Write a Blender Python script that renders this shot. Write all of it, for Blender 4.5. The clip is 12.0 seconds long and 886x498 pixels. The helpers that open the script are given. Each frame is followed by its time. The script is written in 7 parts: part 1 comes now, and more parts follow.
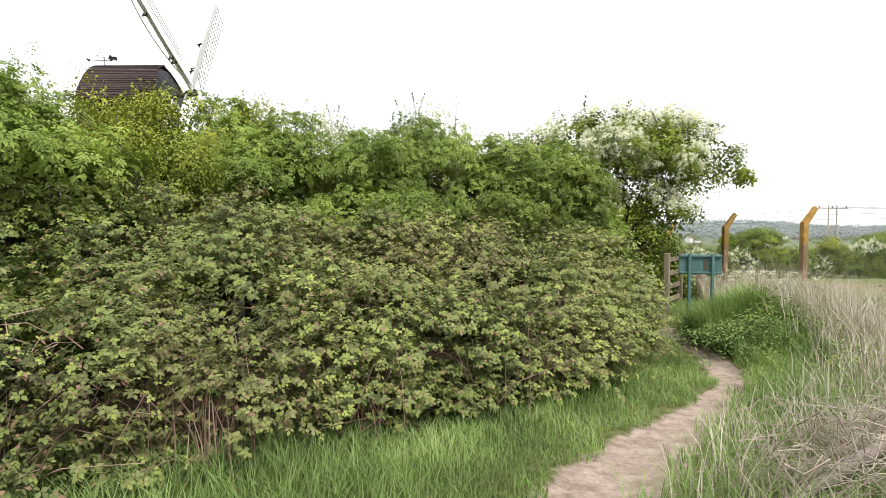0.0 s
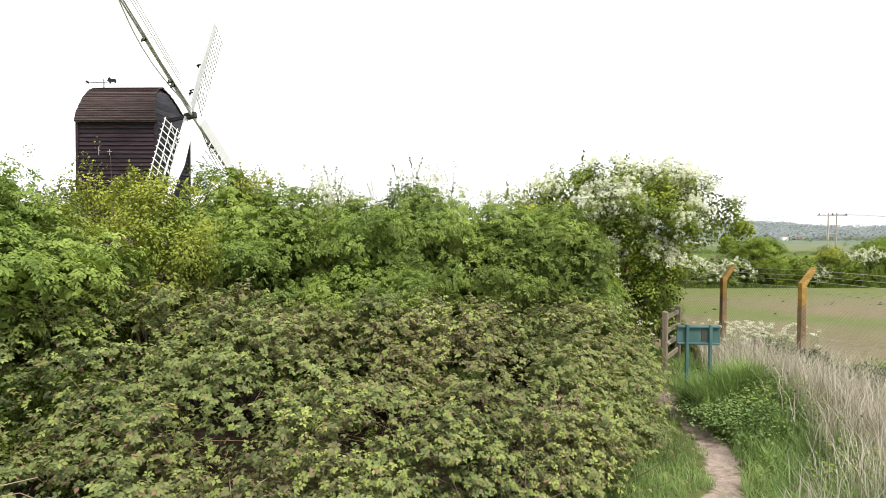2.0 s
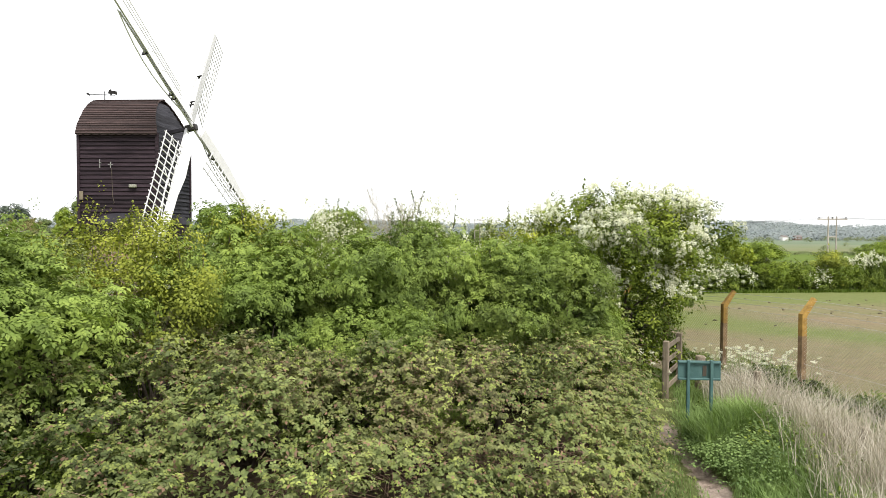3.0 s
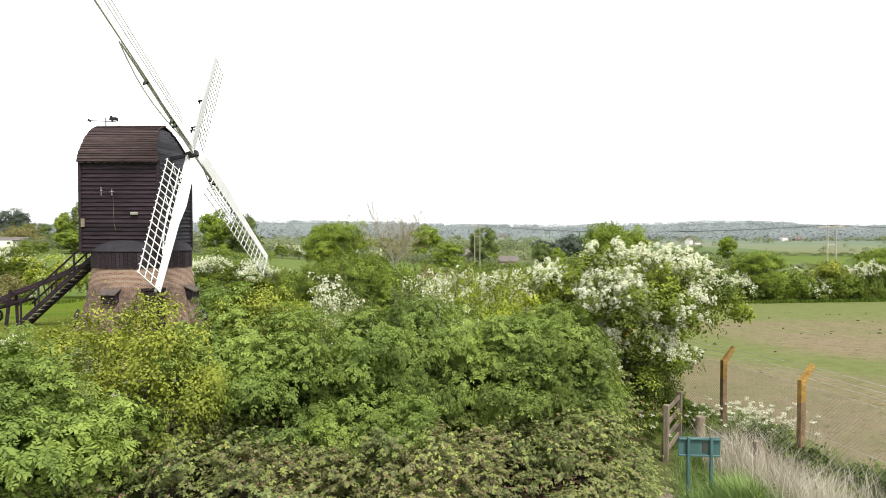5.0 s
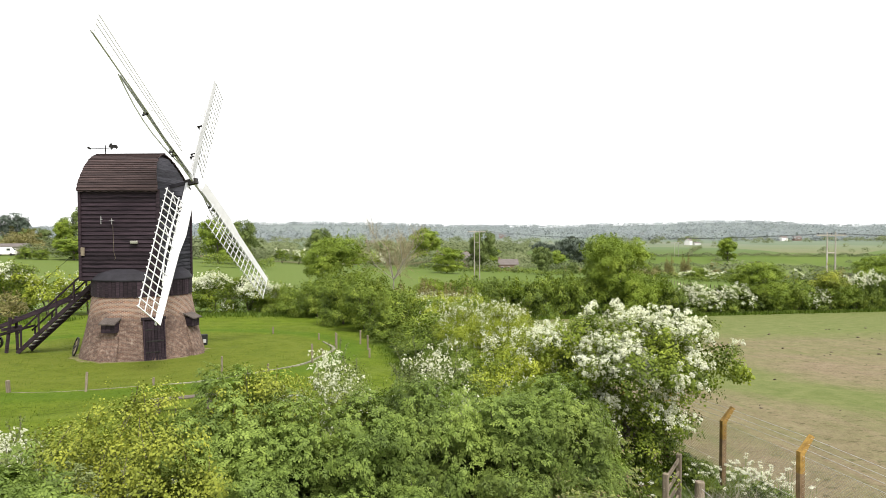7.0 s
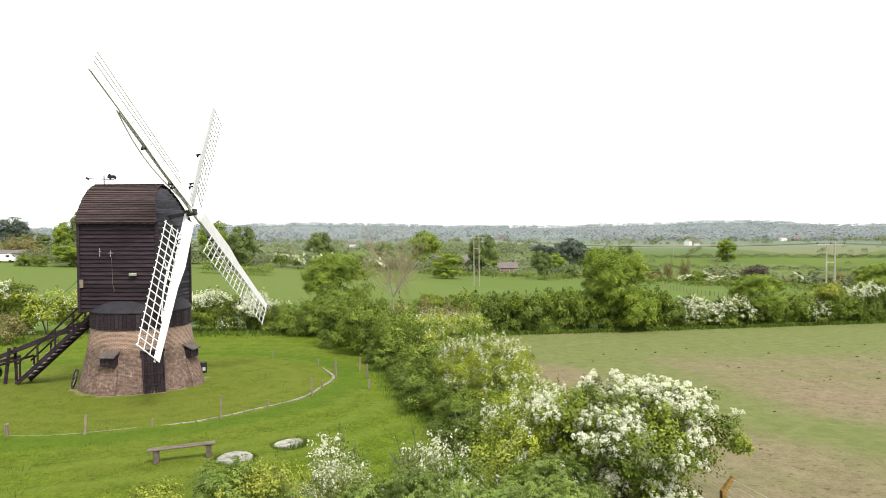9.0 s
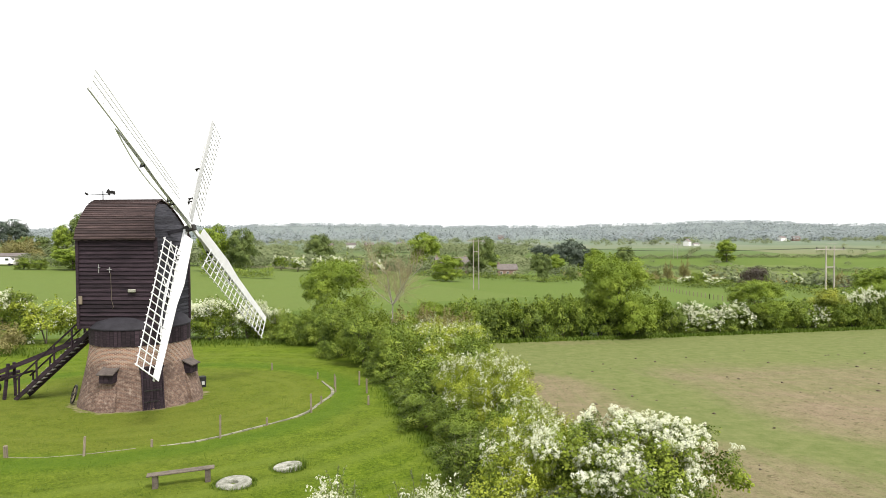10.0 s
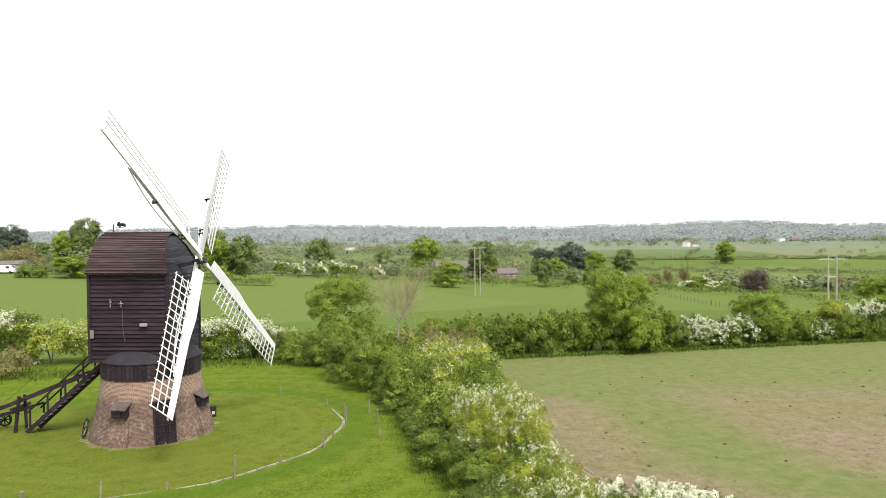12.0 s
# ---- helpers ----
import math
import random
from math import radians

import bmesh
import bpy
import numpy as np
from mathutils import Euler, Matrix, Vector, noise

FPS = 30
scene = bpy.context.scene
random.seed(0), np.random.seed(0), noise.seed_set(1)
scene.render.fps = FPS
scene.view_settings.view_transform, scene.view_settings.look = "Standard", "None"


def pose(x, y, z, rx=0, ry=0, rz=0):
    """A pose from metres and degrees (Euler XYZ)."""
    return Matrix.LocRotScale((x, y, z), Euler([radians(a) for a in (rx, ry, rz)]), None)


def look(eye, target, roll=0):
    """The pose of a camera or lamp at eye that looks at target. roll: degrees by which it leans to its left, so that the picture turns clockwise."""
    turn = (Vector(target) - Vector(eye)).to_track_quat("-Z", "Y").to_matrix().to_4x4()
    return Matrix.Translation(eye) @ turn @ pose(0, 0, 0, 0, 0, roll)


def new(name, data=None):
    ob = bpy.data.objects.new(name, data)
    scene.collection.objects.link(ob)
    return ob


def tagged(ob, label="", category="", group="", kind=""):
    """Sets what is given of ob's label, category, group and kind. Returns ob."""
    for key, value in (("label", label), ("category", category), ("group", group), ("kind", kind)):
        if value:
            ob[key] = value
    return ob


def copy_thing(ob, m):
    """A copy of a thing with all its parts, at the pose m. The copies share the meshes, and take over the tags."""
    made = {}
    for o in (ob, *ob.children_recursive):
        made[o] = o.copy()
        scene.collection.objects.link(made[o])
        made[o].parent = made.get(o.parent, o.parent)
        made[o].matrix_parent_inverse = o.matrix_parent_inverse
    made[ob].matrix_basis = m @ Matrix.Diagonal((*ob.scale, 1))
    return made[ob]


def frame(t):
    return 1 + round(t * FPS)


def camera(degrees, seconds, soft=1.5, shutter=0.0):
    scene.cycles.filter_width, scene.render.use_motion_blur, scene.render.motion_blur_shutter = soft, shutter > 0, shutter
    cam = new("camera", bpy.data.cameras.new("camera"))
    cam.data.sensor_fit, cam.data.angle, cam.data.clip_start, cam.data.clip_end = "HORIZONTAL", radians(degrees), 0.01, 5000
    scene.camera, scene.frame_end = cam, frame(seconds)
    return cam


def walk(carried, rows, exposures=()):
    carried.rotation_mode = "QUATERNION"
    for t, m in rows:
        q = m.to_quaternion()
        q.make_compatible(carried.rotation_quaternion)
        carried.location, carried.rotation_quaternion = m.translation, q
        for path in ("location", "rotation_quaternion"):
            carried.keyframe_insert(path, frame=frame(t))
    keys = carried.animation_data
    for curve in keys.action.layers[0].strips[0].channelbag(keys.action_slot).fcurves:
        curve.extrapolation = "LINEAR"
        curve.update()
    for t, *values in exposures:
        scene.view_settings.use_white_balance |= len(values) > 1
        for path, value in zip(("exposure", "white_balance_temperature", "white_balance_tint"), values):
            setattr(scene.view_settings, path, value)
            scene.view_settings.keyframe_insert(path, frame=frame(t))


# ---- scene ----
cam = camera(69.3, 12.0, soft=0.86)
PATH = [
    (0, look((-0.181, 1.451, 3.231), (-0.179, 21.442, 2.640), 0.45)),
    (0.5, look((-0.172, 1.482, 3.504), (-0.170, 21.474, 2.912), 0.45)),
    (1, look((-0.157, 1.497, 3.787), (-0.156, 21.489, 3.197), 0.44)),
    (1.5, look((-0.148, 1.500, 4.071), (-0.147, 21.491, 3.485), 0.42)),
    (2, look((-0.149, 1.493, 4.354), (-0.148, 21.484, 3.774), 0.39)),
    (2.5, look((-0.157, 1.480, 4.639), (-0.157, 21.471, 4.065), 0.35)),
    (3, look((-0.184, 1.463, 4.927), (-0.183, 21.455, 4.359), 0.30)),
    (5, look((-0.219, 1.399, 6.182), (-0.216, 21.392, 5.640), 0.10)),
    (5.5, look((-0.231, 1.391, 6.498), (-0.227, 21.384, 5.960), 0.05)),
    (6, look((-0.226, 1.389, 6.832), (-0.220, 21.382, 6.299), 0.00)),
    (6.5, look((-0.220, 1.392, 7.172), (-0.212, 21.384, 6.642), -0.04)),
    (7, look((-0.212, 1.400, 7.538), (-0.201, 21.393, 7.010), -0.09)),
    (9, look((-0.196, 1.471, 9.087), (-0.169, 21.464, 8.564), -0.24)),
    (9.5, look((-0.181, 1.493, 9.477), (-0.149, 21.486, 8.954), -0.27)),
    (10, look((-0.176, 1.512, 9.869), (-0.137, 21.505, 9.348), -0.31)),
    (10.5, look((-0.197, 1.527, 10.268), (-0.150, 21.520, 9.749), -0.36)),
    (11, look((-0.264, 1.534, 10.655), (-0.209, 21.528, 10.141), -0.40)),
    (11.5, look((-0.534, 1.532, 11.053), (-0.470, 21.525, 10.544), -0.46)),
    (12, look((-0.780, 1.515, 11.480), (-0.705, 21.508, 10.980), -0.52)),
]
walk(cam, PATH)

# ---- world and light: a bright overcast spring day ----
world = bpy.data.worlds.new("overcast_sky")
scene.world = world
world.use_nodes = True
wn, wl = world.node_tree.nodes, world.node_tree.links
wn.clear()
sky = wn.new("ShaderNodeTexSky")
sky.sky_type = "NISHITA"
sky.sun_disc = False
sky.sun_elevation = radians(56)
sky.sun_rotation = radians(144)
sky.dust_density = 4.0
veil = wn.new("ShaderNodeMix")
veil.data_type = "RGBA"
veil.inputs[0].default_value = 0.90
veil.inputs[7].default_value = (13.6, 13.7, 13.8, 1)
back = wn.new("ShaderNodeBackground")
back.inputs[1].default_value = 0.100
wout = wn.new("ShaderNodeOutputWorld")
wl.new(sky.outputs[0], veil.inputs[6])
wl.new(veil.outputs[2], back.inputs[0])
wl.new(back.outputs[0], wout.inputs[0])

sun = new("sun", bpy.data.lights.new("sun", "SUN"))
sun.data.energy = 4.5
sun.data.angle = radians(16)
sun.data.color = (1.0, 0.96, 0.9)
sun.matrix_world = look((26, -26, 66), (0, 10, 0))
scene.view_settings.exposure = 0.15


# ---- materials ----
class Nodes:
    """A node material with a Principled shader, and short ways to wire it."""

    def __init__(self, name, rough=0.8, metal=0.0, spec=0.3):
        self.mat = bpy.data.materials.new(name)
        self.mat.use_nodes = True
        self.t = self.mat.node_tree
        self.p = self.t.nodes["Principled BSDF"]
        self.p.inputs["Roughness"].default_value = rough
        self.p.inputs["Metallic"].default_value = metal
        self.p.inputs["Specular IOR Level"].default_value = spec

    def node(self, kind, **sets):
        n = self.t.nodes.new(kind)
        for k, v in sets.items():
            n.inputs[k].default_value = v
        return n

    def link(self, a, b):
        self.t.links.new(a, b)

    def coords(self, which="Object"):
        return self.t.nodes.new("ShaderNodeTexCoord").outputs[which]

    def noise(self, vec, scale, detail=4.0, rough=0.6):
        n = self.node("ShaderNodeTexNoise", Scale=scale, Detail=detail, Roughness=rough)
        self.link(vec, n.inputs["Vector"])
        return n.outputs["Fac"]

    def ramp(self, fac, *stops):
        n = self.t.nodes.new("ShaderNodeValToRGB")
        e = n.color_ramp.elements
        while len(e) < len(stops):
            e.new(0.5)
        for el, (at, col) in zip(e, stops):
            el.position = at
            el.color = col if len(col) == 4 else (*col, 1)
        self.link(fac, n.inputs[0])
        return n.outputs[0]

    def mix(self, fac, a, b, blend="MIX"):
        n = self.t.nodes.new("ShaderNodeMix")
        n.data_type = "RGBA"
        n.blend_type = blend
        for val, slot in ((fac, 0), (a, 6), (b, 7)):
            if isinstance(val, (int, float)):
                n.inputs[slot].default_value = val
            elif isinstance(val, tuple):
                n.inputs[slot].default_value = val if len(val) == 4 else (*val, 1)
            else:
                self.link(val, n.inputs[slot])
        return n.outputs[2]

    def mask(self, fac, lo, hi):
        n = self.node("ShaderNodeMapRange")
        n.inputs["From Min"].default_value = lo
        n.inputs["From Max"].default_value = hi
        self.link(fac, n.inputs["Value"])
        return n.outputs["Result"]

    def math(self, op, a, b):
        n = self.t.nodes.new("ShaderNodeMath")
        n.operation = op
        for i, val in enumerate((a, b)):
            if isinstance(val, (int, float)):
                n.inputs[i].default_value = val
            else:
                self.link(val, n.inputs[i])
        return n.outputs[0]

    def color(self, sock):
        self.link(sock, self.p.inputs["Base Color"])
        return self

    def bump(self, height, strength=0.4, distance=0.02):
        n = self.node("ShaderNodeBump", Strength=strength, Distance=distance)
        self.link(height, n.inputs["Height"])
        self.link(n.outputs[0], self.p.inputs["Normal"])
        return self


def leaf_material(name, dark, mid, light, gloss=0.55, shine=0.19, patch=0.5, odd=None, tone=None, spec=0.13):
    """Foliage: every leaf takes its own tint, and the tint drifts over the plant; some light shines through."""
    m = Nodes(name, rough=gloss, spec=spec)
    geo = m.t.nodes.new("ShaderNodeNewGeometry")
    drift = m.noise(m.coords("Object"), patch, 3)
    own = geo.outputs["Random Per Island"]
    both = m.math("ADD", m.math("MULTIPLY", own, 0.26), m.math("MULTIPLY", m.mask(drift, 0.30, 0.70), 0.74))
    col = m.ramp(both, (0.1, dark), (0.5, mid), (0.92, light))
    if tone:
        # whole sprays of another shade
        col = m.mix(m.math("MULTIPLY", m.mask(m.noise(m.coords("Object"), tone[0], 4, 0.6), 0.47, 0.62), tone[2]), col, m.mix(own, m.mix(0.5, (0, 0, 0), tone[1]), tone[1]))
    if odd:
        col = m.mix(m.mask(own, odd[0], odd[0] + 0.02), col, odd[1])
    m.color(col)
    tr = m.node("ShaderNodeBsdfTranslucent")
    m.link(m.mix(1.0, col, (1.2, 1.25, 0.8), "MULTIPLY"), tr.inputs["Color"])
    mixer = m.node("ShaderNodeMixShader")
    mixer.inputs[0].default_value = shine
    m.link(m.p.outputs[0], mixer.inputs[1])
    m.link(tr.outputs[0], mixer.inputs[2])
    m.link(mixer.outputs[0], m.t.nodes["Material Output"].inputs["Surface"])
    return m.mat


def plain_material(name, a, b, scale=6.0, rough=0.8, metal=0.0, bump=0.2, stretch=None, spec=0.3, fine=None, vary=0.4):
    """Two tints mixed by noise at two scales, with a fine relief."""
    m = Nodes(name, rough, metal, spec)
    info = m.t.nodes.new("ShaderNodeObjectInfo")
    # every piece takes its own stretch of the grain
    shift = m.t.nodes.new("ShaderNodeVectorMath")
    shift.operation = "ADD"
    m.link(m.coords("Object"), shift.inputs[0])
    m.link(m.math("MULTIPLY", info.outputs["Random"], 41.0), shift.inputs[1])
    vec = shift.outputs[0]
    if stretch:
        mp = m.node("ShaderNodeMapping")
        mp.inputs["Scale"].default_value = stretch
        m.link(vec, mp.inputs["Vector"])
        vec = mp.outputs[0]
    big, small = m.noise(vec, scale, 3), m.noise(vec, fine or scale * 9, 5, 0.7)
    fac = m.math("ADD", m.math("MULTIPLY", big, 0.6), m.math("MULTIPLY", small, 0.4))
    col = m.mix(m.mask(fac, 0.35, 0.65), a, b)
    shade = m.node("ShaderNodeHueSaturation")
    m.link(m.math("ADD", 1.0 - vary / 2, m.math("MULTIPLY", info.outputs["Random"], vary)), shade.inputs["Value"])
    m.link(col, shade.inputs["Color"])
    m.color(shade.outputs[0]).bump(small, bump, 0.01)
    return m.mat


M_BRAMBLE = leaf_material("bramble_leaf", (0.040, 0.056, 0.021), (0.155, 0.192, 0.066), (0.290, 0.335, 0.116), patch=0.7, shine=0.25, odd=(0.91, (0.20, 0.13, 0.085)), tone=(0.42, (0.240, 0.204, 0.102), 0.70))
M_BRAMBLETIP = leaf_material("young_bramble_leaf", (0.095, 0.112, 0.034), (0.195, 0.232, 0.062), (0.315, 0.360, 0.098), patch=0.8, odd=(0.93, (0.22, 0.14, 0.085)), tone=(0.7, (0.25, 0.225, 0.100), 0.38))
M_ELDER = leaf_material("elder_leaf", (0.042, 0.063, 0.017), (0.162, 0.228, 0.050), (0.320, 0.402, 0.088), patch=0.8, shine=0.30, tone=(0.5, (0.33, 0.37, 0.09), 0.30))
M_SHRUB = leaf_material("mixed_shrub_leaf", (0.024, 0.040, 0.006), (0.138, 0.194, 0.028), (0.285, 0.350, 0.058), patch=0.7, tone=(0.5, (0.30, 0.34, 0.06), 0.25))
M_YELLOW = leaf_material("yellow_green_leaf", (0.062, 0.084, 0.014), (0.206, 0.240, 0.036), (0.376, 0.388, 0.056), patch=0.9)
M_THORN = leaf_material("grey_green_thorn_leaf", (0.060, 0.078, 0.028), (0.170, 0.205, 0.072), (0.310, 0.345, 0.130), patch=0.8)
M_HAW = leaf_material("hawthorn_leaf", (0.018, 0.030, 0.005), (0.112, 0.156, 0.019), (0.280, 0.335, 0.044), patch=0.9)
M_BLOSSOM = leaf_material("white_blossom", (0.50, 0.50, 0.41), (0.69, 0.69, 0.61), (0.80, 0.80, 0.75), gloss=0.7, shine=0.42)
M_OAK = leaf_material("tree_leaf_fresh", (0.105, 0.152, 0.020), (0.175, 0.240, 0.030), (0.270, 0.335, 0.046), patch=0.35)
M_MAY = leaf_material("young_hawthorn_leaf", (0.045, 0.060, 0.008), (0.235, 0.285, 0.032), (0.440, 0.475, 0.068), patch=0.9)
M_DARKTREE = leaf_material("tree_leaf_dark", (0.070, 0.100, 0.032), (0.130, 0.172, 0.050), (0.200, 0.245, 0.072), patch=0.3)
M_HEDGE = leaf_material("hedge_leaf", (0.020, 0.032, 0.006), (0.108, 0.152, 0.024), (0.232, 0.282, 0.048), patch=0.6)
M_BROWNBUSH = leaf_material("brown_bush_leaf", (0.100, 0.090, 0.036), (0.200, 0.180, 0.068), (0.300, 0.265, 0.110), patch=0.5)
M_PURPLE = leaf_material("copper_leaf", (0.048, 0.040, 0.034), (0.085, 0.070, 0.056), (0.130, 0.110, 0.085), patch=0.4)
M_PINE = leaf_material("pine_needles", (0.060, 0.080, 0.062), (0.085, 0.108, 0.080), (0.118, 0.144, 0.104), shine=0.1)
# distance haze is painted into these two leaf colours, strongest on the ridge
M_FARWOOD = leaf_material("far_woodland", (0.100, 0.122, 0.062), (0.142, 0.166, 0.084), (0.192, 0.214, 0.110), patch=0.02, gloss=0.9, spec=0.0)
M_RIDGE = leaf_material("hazed_ridge_woodland", (0.186, 0.212, 0.224), (0.214, 0.240, 0.248), (0.242, 0.268, 0.268), patch=0.006, gloss=0.9, spec=0.0)
M_GRASS = leaf_material("grass_blade", (0.085, 0.130, 0.042), (0.190, 0.275, 0.088), (0.310, 0.405, 0.155), patch=1.2, shine=0.35)
M_NETTLE = leaf_material("nettle_leaf", (0.060, 0.100, 0.032), (0.155, 0.228, 0.072), (0.255, 0.345, 0.118), patch=1.0)
M_TURF = leaf_material("turf_blade", (0.064, 0.104, 0.010), (0.085, 0.132, 0.016), (0.140, 0.190, 0.030), patch=0.6, shine=0.25)
M_DRY = leaf_material("dry_grass_stem", (0.240, 0.205, 0.155), (0.425, 0.380, 0.314), (0.610, 0.563, 0.486), gloss=0.7, patch=1.5)
M_CANE = leaf_material("bramble_cane", (0.075, 0.042, 0.034), (0.20, 0.13, 0.095), (0.40, 0.30, 0.22), gloss=0.7, shine=0.03, patch=1.6)
M_TWIG = leaf_material("dead_twig", (0.14, 0.115, 0.088), (0.30, 0.255, 0.205), (0.50, 0.44, 0.37), gloss=0.8, shine=0.05, patch=2.0)
M_TANTWIG = leaf_material("tan_twig", (0.20, 0.165, 0.095), (0.30, 0.25, 0.15), (0.40, 0.345, 0.21), gloss=0.8, shine=0.05, patch=2.0)
M_CLOD = plain_material("dry_soil", (0.070, 0.056, 0.036), (0.15, 0.122, 0.080), 12, 0.95, bump=0.6)
M_BARK = plain_material("bark", (0.055, 0.045, 0.035), (0.15, 0.125, 0.10), 4, 0.95, bump=0.6)
M_DEADWOOD = plain_material("dead_log", (0.10, 0.082, 0.068), (0.29, 0.250, 0.210), 3, 0.9, bump=0.8, stretch=(1, 6, 6))
M_TAR = plain_material("tarred_board", (0.009, 0.006, 0.009), (0.046, 0.030, 0.038), 1.6, 0.75, bump=0.35, stretch=(0.8, 0.8, 9), spec=0.2, vary=0.8)
M_TARFADED = plain_material("faded_tarred_board", (0.012, 0.012, 0.016), (0.064, 0.062, 0.074), 1.8, 0.8, bump=0.35, stretch=(0.8, 0.8, 7), spec=0.2, vary=0.8)
M_ROOF = plain_material("brown_roof_board", (0.022, 0.014, 0.014), (0.078, 0.050, 0.047), 1.6, 0.75, bump=0.4, stretch=(0.7, 5, 5), vary=0.7)
M_HOOD = plain_material("worn_hood_board", (0.05, 0.040, 0.036), (0.14, 0.115, 0.10), 2.5, 0.85, bump=0.3)
M_FELT = plain_material("black_felt_roof", (0.012, 0.011, 0.014), (0.026, 0.024, 0.030), 2.5, 0.8, bump=0.2)
M_WHITE = plain_material("white_painted_timber", (0.57, 0.57, 0.57), (0.66, 0.66, 0.655), 3.0, 0.5, bump=0.08)
M_IRON = plain_material("dark_iron", (0.018, 0.018, 0.018), (0.05, 0.045, 0.04), 8.0, 0.5, 0.6)
M_OLDWOOD = plain_material("weathered_timber", (0.110, 0.088, 0.062), (0.265, 0.220, 0.162), 4.0, 0.9, bump=0.5, stretch=(6, 6, 0.8))
M_TREAD = plain_material("pale_grey_tread", (0.15, 0.142, 0.115), (0.34, 0.325, 0.275), 3.0, 0.9, bump=0.4)
M_STONE = plain_material("pale_millstone", (0.10, 0.105, 0.070), (0.42, 0.41, 0.36), 4.0, 0.95, bump=0.6)
M_CONCRETE = plain_material("weathered_concrete", (0.10, 0.066, 0.036), (0.25, 0.170, 0.095), 7.0, 0.95, bump=0.6)
M_YPAINT = plain_material("yellow_lichened_paint", (0.19, 0.112, 0.030), (0.38, 0.235, 0.060), 9.0, 0.85, bump=0.4)
M_TEAL = plain_material("teal_painted_steel", (0.044, 0.100, 0.098), (0.080, 0.155, 0.148), 5.0, 0.55, bump=0.1)
M_WIRE = plain_material("galvanised_wire", (0.34, 0.34, 0.33), (0.52, 0.51, 0.49), 9.0, 0.55, 0.2)
M_TRACK = plain_material("worn_stone_kerb", (0.11, 0.115, 0.070), (0.28, 0.26, 0.20), 3.0, 0.95, bump=0.5)
M_POLE = plain_material("grey_pole_timber", (0.26, 0.23, 0.19), (0.42, 0.39, 0.34), 2.0, 0.9)
M_BRICKFAR = plain_material("red_brick_wall", (0.18, 0.120, 0.095), (0.27, 0.19, 0.155), 1.0, 0.9)
M_ROOFTILE = plain_material("grey_roof_tile", (0.10, 0.085, 0.078), (0.18, 0.155, 0.145), 1.0, 0.85)
M_RENDER = plain_material("white_rendered_wall", (0.66, 0.65, 0.62), (0.80, 0.79, 0.76), 0.7, 0.85)
M_GLASSDARK = plain_material("window_glass", (0.02, 0.025, 0.03), (0.05, 0.055, 0.06), 1.0, 0.1, spec=0.6)
M_ORANGE = plain_material("orange_machine_paint", (0.50, 0.13, 0.02), (0.62, 0.20, 0.04), 1.0, 0.5)
M_RUBBER = plain_material("black_rubber", (0.012, 0.012, 0.012), (0.03, 0.03, 0.03), 4.0, 0.8)


def brick_material():
    m = Nodes("tapered_brickwork", rough=0.92)
    uv = m.coords("UV")
    wob = m.t.nodes.new("ShaderNodeTexNoise")
    wob.inputs["Scale"].default_value = 2.0
    m.link(uv, wob.inputs["Vector"])
    b = m.t.nodes.new("ShaderNodeTexBrick")
    for key, val in (("Scale", 1.0), ("Mortar Size", 0.012), ("Mortar Smooth", 0.3), ("Brick Width", 0.19), ("Row Height", 0.060), ("Bias", 0.0)):
        b.inputs[key].default_value = val
    b.inputs["Color1"].default_value = (0.285, 0.148, 0.092, 1)
    b.inputs["Color2"].default_value = (0.125, 0.066, 0.052, 1)
    b.inputs["Mortar"].default_value = (0.36, 0.30, 0.245, 1)
    m.link(uv, b.inputs["Vector"])
    sep = m.t.nodes.new("ShaderNodeSeparateXYZ")
    m.link(uv, sep.inputs[0])
    # the lower courses are older, rougher and partly limewashed
    old = m.mask(m.math("ADD", sep.outputs[1], m.math("MULTIPLY", m.noise(uv, 1.6, 5), 1.2)), 3.05, 2.6)
    rough_old = m.ramp(m.noise(uv, 5.0, 8, 0.75), (0.36, (0.042, 0.027, 0.024)), (0.5, (0.112, 0.070, 0.056)), (0.66, (0.30, 0.225, 0.18)))
    aged = m.mix(0.74, b.outputs["Color"], rough_old)
    col = m.mix(old, b.outputs["Color"], aged)
    stain = m.mask(m.noise(uv, 0.9, 6, 0.7), 0.48, 0.66)
    col = m.mix(m.math("MULTIPLY", stain, 0.55), col, (0.085, 0.056, 0.048))
    lime = m.mask(m.noise(uv, 2.3, 8, 0.75), 0.56, 0.66)
    col = m.mix(m.math("MULTIPLY", m.math("MULTIPLY", lime, old), 0.50), col, (0.40, 0.33, 0.275))
    m.color(col)
    hgt = m.math("ADD", m.math("MULTIPLY", b.outputs["Fac"], -0.6), m.math("MULTIPLY", m.noise(uv, 24, 4), 0.5))
    m.bump(hgt, 0.7, 0.02)
    return m.mat


M_BRICK = brick_material()


